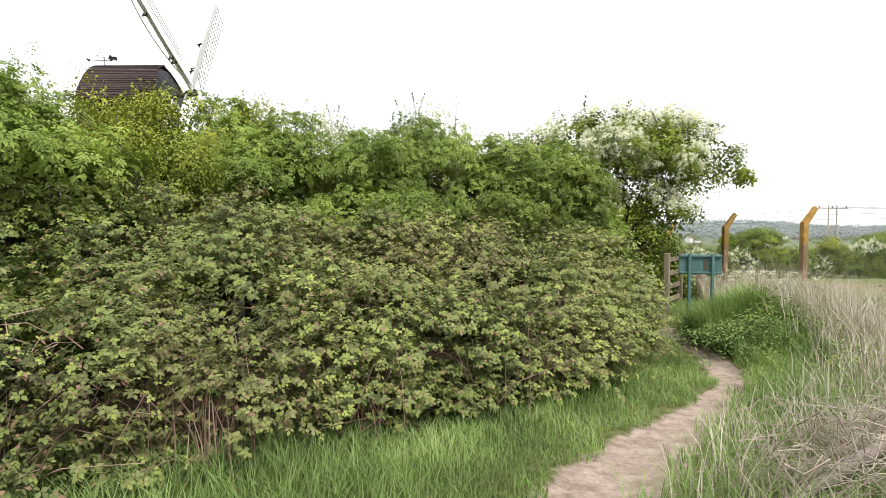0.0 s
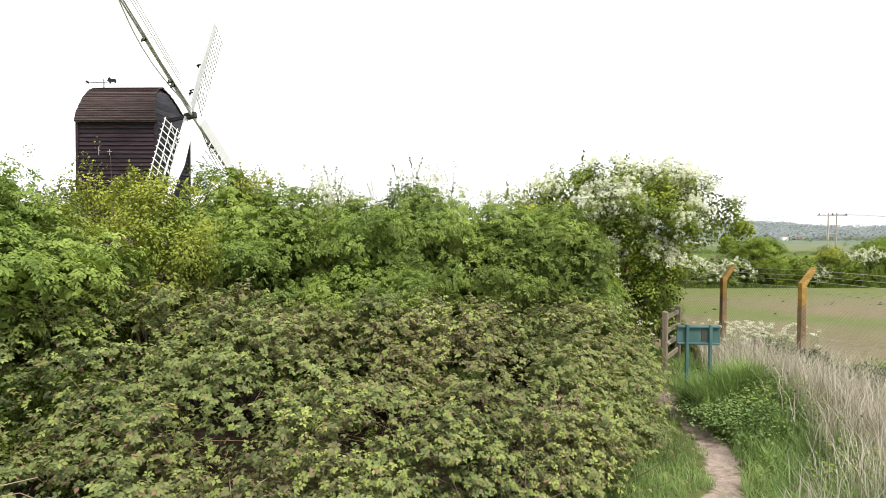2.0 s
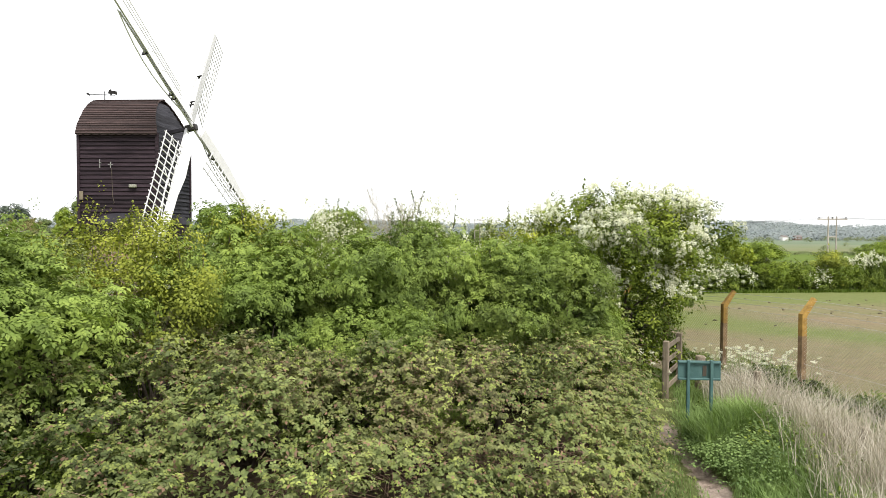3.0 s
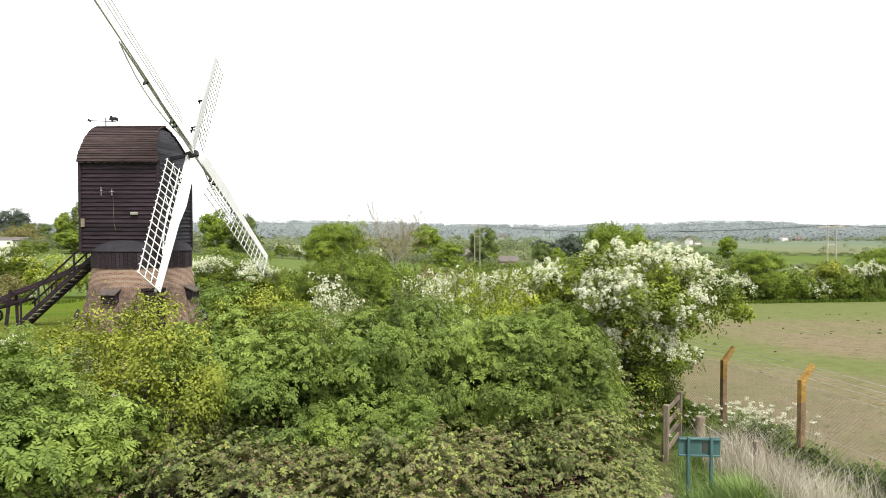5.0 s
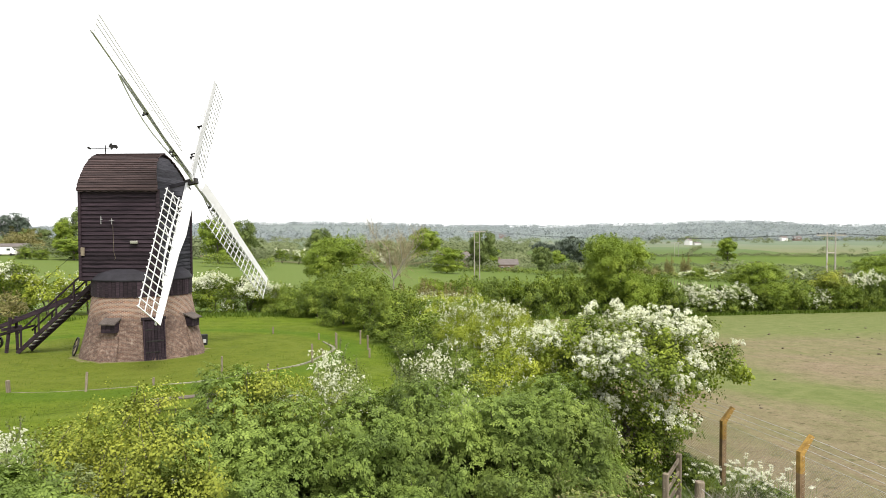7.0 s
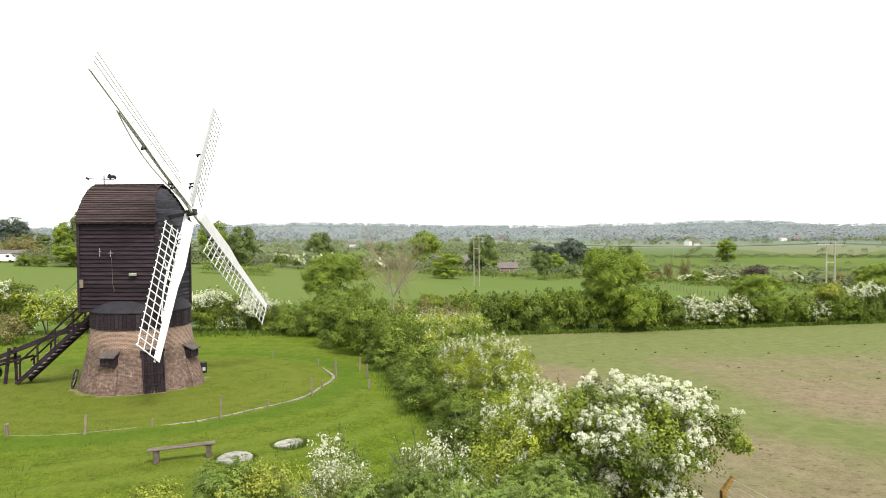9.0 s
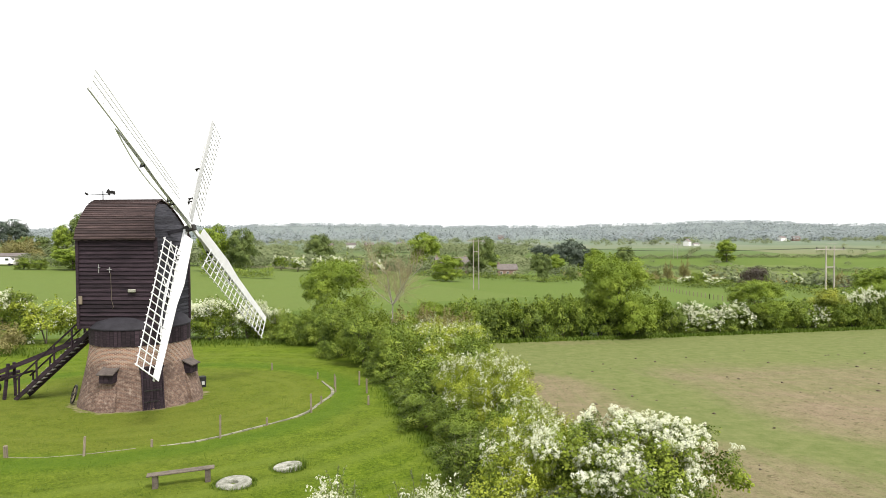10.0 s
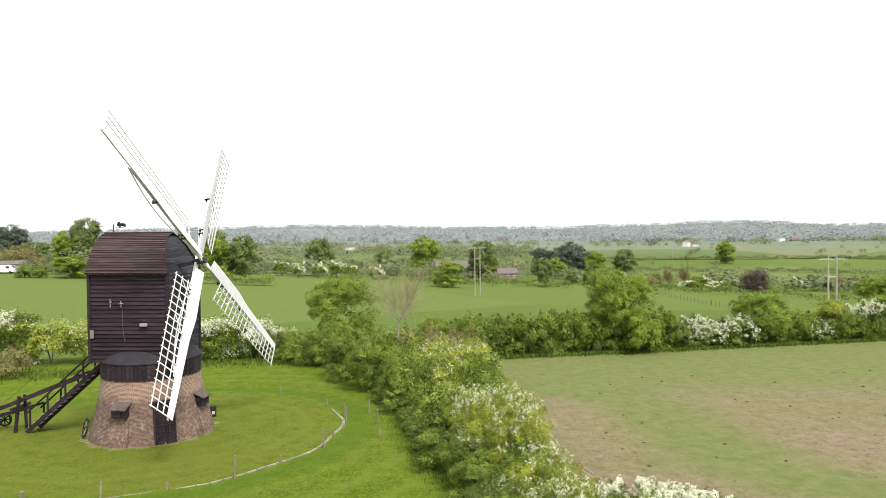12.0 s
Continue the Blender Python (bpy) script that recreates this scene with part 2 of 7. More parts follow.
def ground_material():
    m = Nodes("ground_cover", rough=0.95, spec=0.05)
    att = m.t.nodes.new("ShaderNodeVertexColor")
    att.layer_name = "cover"
    sep = m.t.nodes.new("ShaderNodeSeparateColor")
    m.link(att.outputs["Color"], sep.inputs[0])
    obj = m.coords("Object")
    n1, n2, n3 = m.noise(obj, 0.12, 5), m.noise(obj, 1.3, 6, 0.7), m.noise(obj, 9.0, 8, 0.82)
    # farmland beyond: a patchwork of fields
    vor = m.node("ShaderNodeTexVoronoi", Scale=0.0055)
    m.link(obj, vor.inputs["Vector"])
    bw = m.t.nodes.new("ShaderNodeRGBToBW")
    m.link(vor.outputs["Color"], bw.inputs[0])
    fields = m.ramp(bw.outputs[0], (0.15, (0.070, 0.112, 0.020)), (0.45, (0.094, 0.136, 0.028)), (0.65, (0.122, 0.152, 0.046)), (0.85, (0.165, 0.155, 0.088)))
    fields = m.mix(m.math("MULTIPLY", m.mask(n1, 0.35, 0.65), 0.45), fields, (0.104, 0.132, 0.034))
    fields = m.mix(m.math("MULTIPLY", m.mask(n2, 0.42, 0.62), 0.28), fields, (0.056, 0.092, 0.018))
    # distance haze painted in: the ground colour fades to grey towards the hills
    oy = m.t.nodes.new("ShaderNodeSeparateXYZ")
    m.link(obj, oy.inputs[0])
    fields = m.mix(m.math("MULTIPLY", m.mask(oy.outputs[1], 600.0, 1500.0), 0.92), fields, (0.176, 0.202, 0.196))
    lawn = m.ramp(m.math("ADD", m.math("MULTIPLY", n2, 0.32), m.math("MULTIPLY", n3, 0.68)), (0.39, (0.030, 0.052, 0.004)), (0.50, (0.080, 0.120, 0.008)), (0.60, (0.140, 0.180, 0.018)))
    lawn = m.mix(m.math("MULTIPLY", m.mask(n1, 0.45, 0.66), 0.5), lawn, (0.100, 0.115, 0.020))
    tuft = m.noise(obj, 3.6, 4, 0.6)
    lawn = m.mix(m.math("MULTIPLY", m.mask(tuft, 0.53, 0.66), 0.45), lawn, (0.038, 0.068, 0.005))
    # mowing swaths round the mill
    dist = m.t.nodes.new("ShaderNodeVectorMath")
    dist.operation = "DISTANCE"
    dist.inputs[1].default_value = (-16.1, 35.1, 1.2)
    m.link(obj, dist.inputs[0])
    swath = m.t.nodes.new("ShaderNodeTexNoise")
    swath.noise_dimensions = "1D"
    swath.inputs["Scale"].default_value = 0.9
    m.link(m.math("ADD", dist.outputs["Value"], m.math("MULTIPLY", n1, 1.5)), swath.inputs["W"])
    lawn = m.mix(m.math("MULTIPLY", m.mask(swath.outputs["Fac"], 0.46, 0.70), 0.42), lawn, (0.118, 0.152, 0.024))
    # shorter, drier turf inside the kerb ring, a lush unmown strip outside it
    lawn = m.mix(m.math("MULTIPLY", m.mask(dist.outputs["Value"], 9.9, 9.3), m.math("MULTIPLY", n2, 0.75)), lawn, (0.112, 0.116, 0.022))
    strip = m.math("MULTIPLY", m.mask(dist.outputs["Value"], 9.9, 10.4), m.mask(dist.outputs["Value"], 12.2, 11.2))
    lawn = m.mix(m.math("MULTIPLY", strip, 0.60), lawn, (0.056, 0.104, 0.009))
    # trodden earth round the foot of the roundhouse
    bare = m.math("ADD", m.mask(dist.outputs["Value"], 3.75, 3.2), m.math("MULTIPLY", m.math("SUBTRACT", n2, 0.5), 2.6))
    lawn = m.mix(m.mask(bare, 0.75, 1.15), lawn, (0.195, 0.170, 0.098))
    # rough unmown ground near the footpath
    lawn = m.mix(m.math("MULTIPLY", m.mask(oy.outputs[1], 18.0, 14.0), 0.8), lawn, m.mix(m.mask(n3, 0.38, 0.62), (0.060, 0.066, 0.026), (0.150, 0.160, 0.075)))
    soil_n = m.math("ADD", m.math("MULTIPLY", n2, 0.22), m.math("MULTIPLY", n3, 0.78))
    # the sown field: bare drills and thin sprouting, in broad drifts
    mp = m.node("ShaderNodeMapping")
    mp.inputs["Scale"].default_value = (0.05, 0.16, 0.1)
    mp.inputs["Rotation"].default_value = (0, 0, 0.25)
    m.link(obj, mp.inputs["Vector"])
    drift = m.noise(mp.outputs[0], 1.0, 6, 0.65)
    mp2 = m.node("ShaderNodeMapping")
    mp2.inputs["Scale"].default_value = (2.4, 0.10, 1.0)
    mp2.inputs["Rotation"].default_value = (0, 0, 0.22)
    m.link(obj, mp2.inputs["Vector"])
    drills = m.noise(mp2.outputs[0], 1.0, 4, 0.6)
    soil = m.ramp(soil_n, (0.39, (0.106, 0.078, 0.049)), (0.50, (0.190, 0.144, 0.097)), (0.61, (0.262, 0.202, 0.142)))
    soil = m.mix(m.math("MULTIPLY", m.mask(drills, 0.52, 0.66), 0.4), soil, (0.146, 0.124, 0.078))
    clods = m.noise(obj, 3.4, 3, 0.5)
    soil = m.mix(m.math("MULTIPLY", m.mask(clods, 0.62, 0.67), 0.7), soil, (0.062, 0.050, 0.030))
    sprout = m.t.nodes.new("ShaderNodeVertexColor")
    sprout.layer_name = "sprout"
    bwr = m.t.nodes.new("ShaderNodeSeparateColor")
    m.link(sprout.outputs["Color"], bwr.inputs[0])
    rows = m.math("ADD", m.math("MULTIPLY", m.math("SUBTRACT", drills, 0.5), 0.5), m.math("MULTIPLY", m.math("SUBTRACT", n3, 0.5), 1.5))
    grow = m.math("ADD", bwr.outputs[0], m.math("ADD", m.math("MULTIPLY", m.math("SUBTRACT", drift, 0.5), 1.0), rows))
    sown = m.mix(m.math("MULTIPLY", m.mask(grow, 0.08, 0.84), 0.82), soil, m.mix(m.mask(n2, 0.35, 0.65), (0.086, 0.124, 0.028), (0.134, 0.158, 0.050)))
    near = m.math("ADD", sep.outputs[2], m.math("MULTIPLY", m.math("SUBTRACT", n2, 0.5), 0.6))
    col = m.mix(m.mask(near, 0.35, 0.65), fields, lawn)
    fld = m.math("ADD", sep.outputs[1], m.math("MULTIPLY", m.math("SUBTRACT", n2, 0.5), 0.5))
    col = m.mix(m.mask(fld, 0.4, 0.6), col, sown)
    trod = m.ramp(soil_n, (0.38, (0.180, 0.136, 0.106)), (0.50, (0.310, 0.244, 0.202)), (0.62, (0.410, 0.336, 0.288)))
    pth = m.math("ADD", sep.outputs[0], m.math("MULTIPLY", m.math("SUBTRACT", m.noise(obj, 5.5, 6, 0.65), 0.5), 1.3))
    # scuffs and foot marks in the dust
    trod = m.mix(m.math("MULTIPLY", m.mask(m.noise(obj, 7.0, 3, 0.5), 0.55, 0.68), 0.45), trod, (0.190, 0.148, 0.112))
    col = m.mix(m.mask(pth, 0.40, 0.64), col, trod)
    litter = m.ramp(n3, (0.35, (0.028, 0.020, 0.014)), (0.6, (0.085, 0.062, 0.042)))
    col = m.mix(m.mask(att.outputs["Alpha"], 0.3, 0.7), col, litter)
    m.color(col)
    m.bump(m.math("ADD", m.math("MULTIPLY", n3, 0.6), m.math("MULTIPLY", n2, 0.6)), 0.7, 0.08)
    return m.mat


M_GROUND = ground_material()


# ---- mesh helpers ----
rng = np.random.default_rng(7)


def quad_mesh(name, verts, quads, material, smooth=False):
    me = bpy.data.meshes.new(name)
    verts, quads = np.asarray(verts, np.float32), np.asarray(quads, np.int32)
    me.vertices.add(len(verts))
    me.vertices.foreach_set("co", verts.ravel())
    me.loops.add(quads.size)
    me.loops.foreach_set("vertex_index", quads.ravel())
    me.polygons.add(len(quads))
    me.polygons.foreach_set("loop_start", np.arange(0, quads.size, quads.shape[1], dtype=np.int32))
    if smooth:
        me.polygons.foreach_set("use_smooth", np.ones(len(quads), bool))
    me.update(calc_edges=True)
    me.materials.append(material)
    return me


def bm_mesh(name, bm, material, smooth=False):
    me = bpy.data.meshes.new(name)
    bmesh.ops.recalc_face_normals(bm, faces=bm.faces)
    bm.to_mesh(me)
    bm.free()
    for p in me.polygons:
        p.use_smooth = smooth
    me.materials.append(material)
    return me


def part(name, data, material, parent, label="", m=None, smooth=False):
    """Links a bmesh or a mesh as one part under a thing or a part."""
    if isinstance(data, bmesh.types.BMesh):
        data = bm_mesh(name, data, material, smooth)
    ob = new(name, data)
    ob.parent = parent
    if m is not None:
        ob.matrix_basis = m
    return tagged(ob, label)


def thing(name, label, category, m=None, group="", kind=""):
    ob = new(name)
    ob.empty_display_size = 0.2
    if m is not None:
        ob.matrix_basis = m
    return tagged(ob, label, category, group, kind)


def add_box(bm, lo, hi, bevel=0.0, m=None):
    """A box between two corners, its edges eased."""
    lo, hi = Vector(lo), Vector(hi)
    made = bmesh.ops.create_cube(bm, size=1.0)["verts"]
    bmesh.ops.scale(bm, vec=hi - lo, verts=made)
    bmesh.ops.translate(bm, vec=(lo + hi) / 2, verts=made)
    if bevel:
        edges = list({e for v in made for e in v.link_edges})
        made = bmesh.ops.bevel(bm, geom=edges, offset=bevel, segments=1, affect="EDGES")["verts"]
    if m is not None:
        bmesh.ops.transform(bm, matrix=m, verts=list({v for v in made}))
    return made


def box(lo, hi, bevel=0.0, m=None):
    bm = bmesh.new()
    add_box(bm, lo, hi, bevel, m)
    return bm


def add_beam(bm, a, b, w, h, taper=1.0, up=(0, 0, 1)):
    """A squared timber from a to b, w across and h deep, tapering towards b."""
    a, b = Vector(a), Vector(b)
    d = (b - a).normalized()
    s = d.cross(Vector(up if abs(d.dot(Vector(up))) < 0.999 else (0, 1, 0))).normalized()
    u = s.cross(d)
    rows = []
    for p, k in ((a, 1.0), (b, taper)):
        rows.append([bm.verts.new(p + s * (i * w * k / 2) + u * (j * h * k / 2)) for i, j in ((-1, -1), (1, -1), (1, 1), (-1, 1))])
    bm.faces.new(rows[0][::-1])
    bm.faces.new(rows[1])
    for i in range(4):
        bm.faces.new((rows[0][i], rows[0][(i + 1) % 4], rows[1][(i + 1) % 4], rows[1][i]))


def beam(a, b, w, h, taper=1.0, up=(0, 0, 1)):
    bm = bmesh.new()
    add_beam(bm, a, b, w, h, taper, up)
    return bm


def strip(points, w, h):
    """One bent lath through the points, w across and h deep."""
    bm = bmesh.new()
    rows = []
    for k, p in enumerate(points):
        d = (points[min(k + 1, len(points) - 1)] - points[max(k - 1, 0)]).normalized()
        s = d.cross(Vector((0, 0, 1))).normalized()
        u = s.cross(d)
        rows.append([bm.verts.new(p + s * (i * w / 2) + u * (j * h / 2)) for i, j in ((-1, -1), (1, -1), (1, 1), (-1, 1))])
    bm.faces.new(rows[0][::-1])
    bm.faces.new(rows[-1])
    for a, b in zip(rows, rows[1:]):
        for i in range(4):
            bm.faces.new((a[i], a[(i + 1) % 4], b[(i + 1) % 4], b[i]))
    return bm


def lathe(bm, profile, n=32, centre=(0, 0), uv=None):
    """Turns (radius, height) pairs about the vertical."""
    rings = [[bm.verts.new((centre[0] + r * math.cos(2 * math.pi * k / n), centre[1] + r * math.sin(2 * math.pi * k / n), z)) for k in range(n)] for r, z in profile]
    layer = bm.loops.layers.uv.new("UVMap") if uv else None
    for (r0, z0), (r1, z1), lo, hi in zip(profile, profile[1:], rings, rings[1:]):
        for k in range(n):
            f = bm.faces.new((lo[k], lo[(k + 1) % n], hi[(k + 1) % n], hi[k]))
            if layer:
                for lp, (kk, zz) in zip(f.loops, ((k, z0), (k + 1, z0), (k + 1, z1), (k, z1))):
                    lp[layer].uv = (2 * math.pi * kk / n * uv, zz)
    return rings


def tubes(paths, sides=5):
    """Tapered stems along lists of (point, radius): vertices and quads."""
    V, Q, base = [], [], 0
    ang = np.arange(sides) * 2 * np.pi / sides
    for path in paths:
        pts = np.array([p for p, _ in path], float)
        rad = [r for _, r in path]
        tan = np.gradient(pts, axis=0)
        tan /= np.linalg.norm(tan, axis=1, keepdims=True) + 1e-9
        ref = np.array([0.31, 0.87, 0.39])
        s = np.cross(tan, ref)
        s /= np.linalg.norm(s, axis=1, keepdims=True) + 1e-9
        u = np.cross(tan, s)
        for p, r, a, b in zip(pts, rad, s, u):
            V.append(p + r * (np.cos(ang)[:, None] * a + np.sin(ang)[:, None] * b))
        for i in range(len(pts) - 1):
            for k in range(sides):
                o = base + i * sides
                Q.append((o + k, o + (k + 1) % sides, o + sides + (k + 1) % sides, o + sides + k))
        base += len(pts) * sides
    return np.concatenate(V), np.array(Q)


LEAF = np.array([(0, 0, 0), (0.30, 0.27, 0.06), (0.70, 0.24, 0.04), (1, 0, -0.10), (0.70, -0.24, 0.04), (0.30, -0.27, 0.06)])
LEAF_Q = np.array([(0, 1, 2, 3), (0, 3, 4, 5)])
CHIP = np.array([(0, 0, 0), (0.45, 0.36, 0.10), (1, 0, -0.06), (0.45, -0.36, 0.10)])
CHIP_Q = np.array([(0, 1, 2, 3)])


def unit(v):
    return v / (np.linalg.norm(v, axis=1, keepdims=True) + 1e-9)


def leaf_arrays(pos, nrm, size, fine=True, droop=0.25, width=1.0, fan=1, way=None):
    """A folded leaf at each place, facing about its normal, or leaflets set along one stalk (3 or 5): vertices and quads."""
    n = len(pos)
    nrm = unit(nrm + rng.normal(0, 0.32 if way is None else 0.16, (n, 3)))
    d = rng.normal(0, 1, (n, 3)) if way is None else way + rng.normal(0, 0.16, (n, 3))
    d[:, 2] -= droop if way is None else 0.0
    d = unit(d - nrm * np.sum(d * nrm, axis=1, keepdims=True))
    b = np.cross(nrm, d)
    size = np.broadcast_to(np.asarray(size, float), (n,))
    if fan > 1:
        angles, along = ((-1.15, 1.15, 0.0), (0.10, 0.10, 0.35)) if fan == 3 else ((-1.0, 1.0, -0.85, 0.85, 0.0), (0.25, 0.30, 0.95, 1.0, 1.35))
        turn = np.tile(angles, n)[:, None] + rng.normal(0, 0.14, (n * fan, 1))
        step = np.tile(along, n)[:, None]
        grow = rng.uniform(0.75, 1.2, n)
        pos, nrm, d, b, size = (np.repeat(a, fan, 0) for a in (pos, nrm, d, b, size * grow))
        pos = pos + d * step * size[:, None] + nrm * (step * size[:, None]) * 0.06
        d, b = d * np.cos(turn) + b * np.sin(turn), b * np.cos(turn) - d * np.sin(turn)
        d = unit(d - 0.08 * nrm)
        nrm = np.cross(d, b)
        n = n * fan
    shape, q = (LEAF, LEAF_Q) if fine else (CHIP, CHIP_Q)
    s = size * rng.uniform(0.72, 1.22, n)
    v = pos[:, None] + s[:, None, None] * (shape[None, :, :1] * d[:, None] + shape[None, :, 1:2] * width * b[:, None] + shape[None, :, 2:] * nrm[:, None])
    quads = (np.arange(n) * len(shape))[:, None, None] + q[None]
    return v.reshape(-1, 3), quads.reshape(-1, 4)


def rosettes(c, d, each, spread):
    """Leaves standing out round the tip of each shoot: places, normals and the way each leaf points."""
    n = len(c) * each
    axis = np.repeat(unit(d * 0.85 + np.array([0, 0, 0.50]) + rng.normal(0, 0.28, c.shape)), each, 0)
    out = rng.normal(0, 1, (n, 3))
    out = unit(out - axis * np.sum(out * axis, axis=1, keepdims=True))
    rise = rng.uniform(-1.3, 0.7, (n, 1))
    pos = np.repeat(c, each, 0) + out * spread * rng.uniform(0.1, 1.1, (n, 1)) * (1.1 - 0.35 * rise) + axis * spread * rise
    return pos, unit(axis + out * 0.30), unit(out + axis * (0.15 + 0.45 * rise))


def blade_arrays(root, height, width, lean=0.35, away=None):
    """Bent grass blades from their roots: vertices and quads."""
    n = len(root)
    a = rng.uniform(0, 2 * np.pi, n)
    side = np.stack([np.cos(a), np.sin(a), np.zeros(n)], 1)
    fall = np.stack([-np.sin(a), np.cos(a), np.zeros(n)], 1) if away is None else away
    h = height * rng.uniform(0.55, 1.2, n)
    bend = (h * lean * rng.uniform(0.2, 1.8, n))[:, None] * fall
    w = (np.broadcast_to(width, (n,)) * rng.uniform(0.7, 1.3, n))[:, None] * side / 2
    up = np.zeros((n, 3))
    up[:, 2] = h
    mid, tip = root + 0.55 * up + 0.3 * bend, root + up * (1 - 0.25 * lean) + bend
    v = np.stack([root - w, root + w, mid - 0.8 * w, mid + 0.8 * w, tip - 0.12 * w, tip + 0.12 * w], 1)
    q = (np.arange(n) * 6)[:, None, None] + np.array([(0, 1, 3, 2), (2, 3, 5, 4)])[None]
    return v.reshape(-1, 3), q.reshape(-1, 4)


def joined(*arrays):
    V, Q, base = [], [], 0
    for v, q in arrays:
        V.append(v)
        Q.append(q + base)
        base += len(v)
    return np.concatenate(V), np.concatenate(Q)


def sphere_dirs(n, low=-0.4):
    z = rng.uniform(low, 1, n)
    a = rng.uniform(0, 2 * np.pi, n)
    r = np.sqrt(1 - z * z)
    return np.stack([r * np.cos(a), r * np.sin(a), z], 1)


def sprays(lobes, clumps, each, spread, low=-0.35, ragged=0.22):
    """Places, normals and ways of leaves, gathered round shoot tips over a set of lobes (x, y, z, rx, rz)."""
    lobes = np.array(lobes, float)
    weight = lobes[:, 3] * (lobes[:, 3] + lobes[:, 4])
    # every lobe carries rounded knots of growth, and the clumps sit over the knots with hollows between
    count = max(len(lobes) * 7, clumps // 8)
    L = lobes[rng.choice(len(lobes), count, p=weight / weight.sum())]
    kd = sphere_dirs(count, low)
    rad = np.stack([L[:, 3], L[:, 3], L[:, 4]], 1)
    kc = L[:, :3] + kd * rad * (0.90 - rng.uniform(0, 1, count) ** 2 * 0.30 + rng.normal(0, ragged * 0.2, count))[:, None]
    kr = L[:, 3] * rng.uniform(0.26, 0.50, count)
    own = rng.choice(count, clumps, p=kr ** 2 / (kr ** 2).sum())
    cd = sphere_dirs(clumps, -0.20)
    c = kc[own] + cd * kr[own][:, None] * rng.uniform(0.72, 1.05, (clumps, 1)) * np.array([1.15, 1.15, 0.8])
    d = unit(cd * 0.8 + kd[own] * 0.6)
    # a clump buried deep in another lobe is left out
    keep = np.ones(clumps, bool)
    for l in lobes:
        q = (c - l[:3]) / np.array([l[3], l[3], l[4]])
        keep &= ~((np.linalg.norm(q, axis=1) < 0.62) & (rng.uniform(0, 1, clumps) < 0.8))
    c, d = c[keep], d[keep]
    return (*rosettes(c, d, each, spread), c, d)


def limbs(top, spread, count, r0, base=(0, 0, 0), crook=0.12, stems=1):
    """A trunk (or several stems) that forks into limbs: a list of paths."""
    out = []
    base = np.array(base, float)
    for s in range(stems):
        a0 = rng.uniform(0, 2 * np.pi)
        lean = np.array([math.cos(a0), math.sin(a0), 0]) * spread * (0.25 if stems > 1 else 0.05)
        fork = base + lean + np.array([0, 0, top * 0.42])
        out.append([(base + rng.normal(0, 0.02, 3), r0), (base + lean * 0.5 + np.array([0, 0, top * 0.2]), r0 * 0.8), (fork, r0 * 0.6)])
        for i in range(count):
            a = a0 + i * 2.4 + rng.normal(0, 0.3)
            end = fork + np.array([math.cos(a) * spread * rng.uniform(0.4, 0.85), math.sin(a) * spread * rng.uniform(0.4, 0.85), top * rng.uniform(0.2, 0.5)])
            mid = fork * 0.5 + end * 0.5 + rng.normal(0, crook * spread, 3)
            out.append([(fork, r0 * 0.5), (mid, r0 * 0.3), (end, r0 * 0.08)])
    return out


# ---- the lie of the land ----
def ramp01(v, a, b):
    t = np.clip((v - a) / (b - a), 0, 1)
    return t * t * (3 - 2 * t)


LAWN_EDGE_Y = (14, 19, 22.5, 26, 31, 40, 49, 56, 59)
LAWN_EDGE_X = (1.6, 0.9, 0.1, -0.7, -2.2, -4.2, -6.3, -11.5, -18)
FOOT_X = (-9, -4, -2.4, -1, 0.3, 1.5, 2.4, 3.2, 3.7)
FOOT_Y = (3.9, 4.6, 5.3, 6.3, 7.3, 8.1, 9.6, 11.8, 13.5)
TRACK = ((-3.0, -9.0), (-1.2, -1.5), (-0.5, 2.0), (0.0, 3.6), (0.3, 4.5), (0.83, 5.5), (1.6, 6.7), (2.4, 7.6), (2.98, 8.4), (3.38, 9.5), (3.54, 10.8), (3.55, 12.0), (3.98, 13.4), (4.6, 15.0), (4.9, 17.0))


def lawn_edge(y):
    return np.interp(y, LAWN_EDGE_Y, LAWN_EDGE_X)


def foot_line(x):
    return np.interp(x, FOOT_X, FOOT_Y)


def hedge_line(x):
    return np.interp(x, (-40, -3, 22, 62, 100, 200), (62, 68, 74, 85, 92, 104))


def track_distance(x, y):
    best = np.full(np.shape(x), 1e9)
    for (ax, ay), (bx, by) in zip(TRACK, TRACK[1:]):
        dx, dy = bx - ax, by - ay
        t = np.clip(((x - ax) * dx + (y - ay) * dy) / (dx * dx + dy * dy), 0, 1)
        best = np.minimum(best, np.hypot(x - ax - t * dx, y - ay - t * dy))
    return best


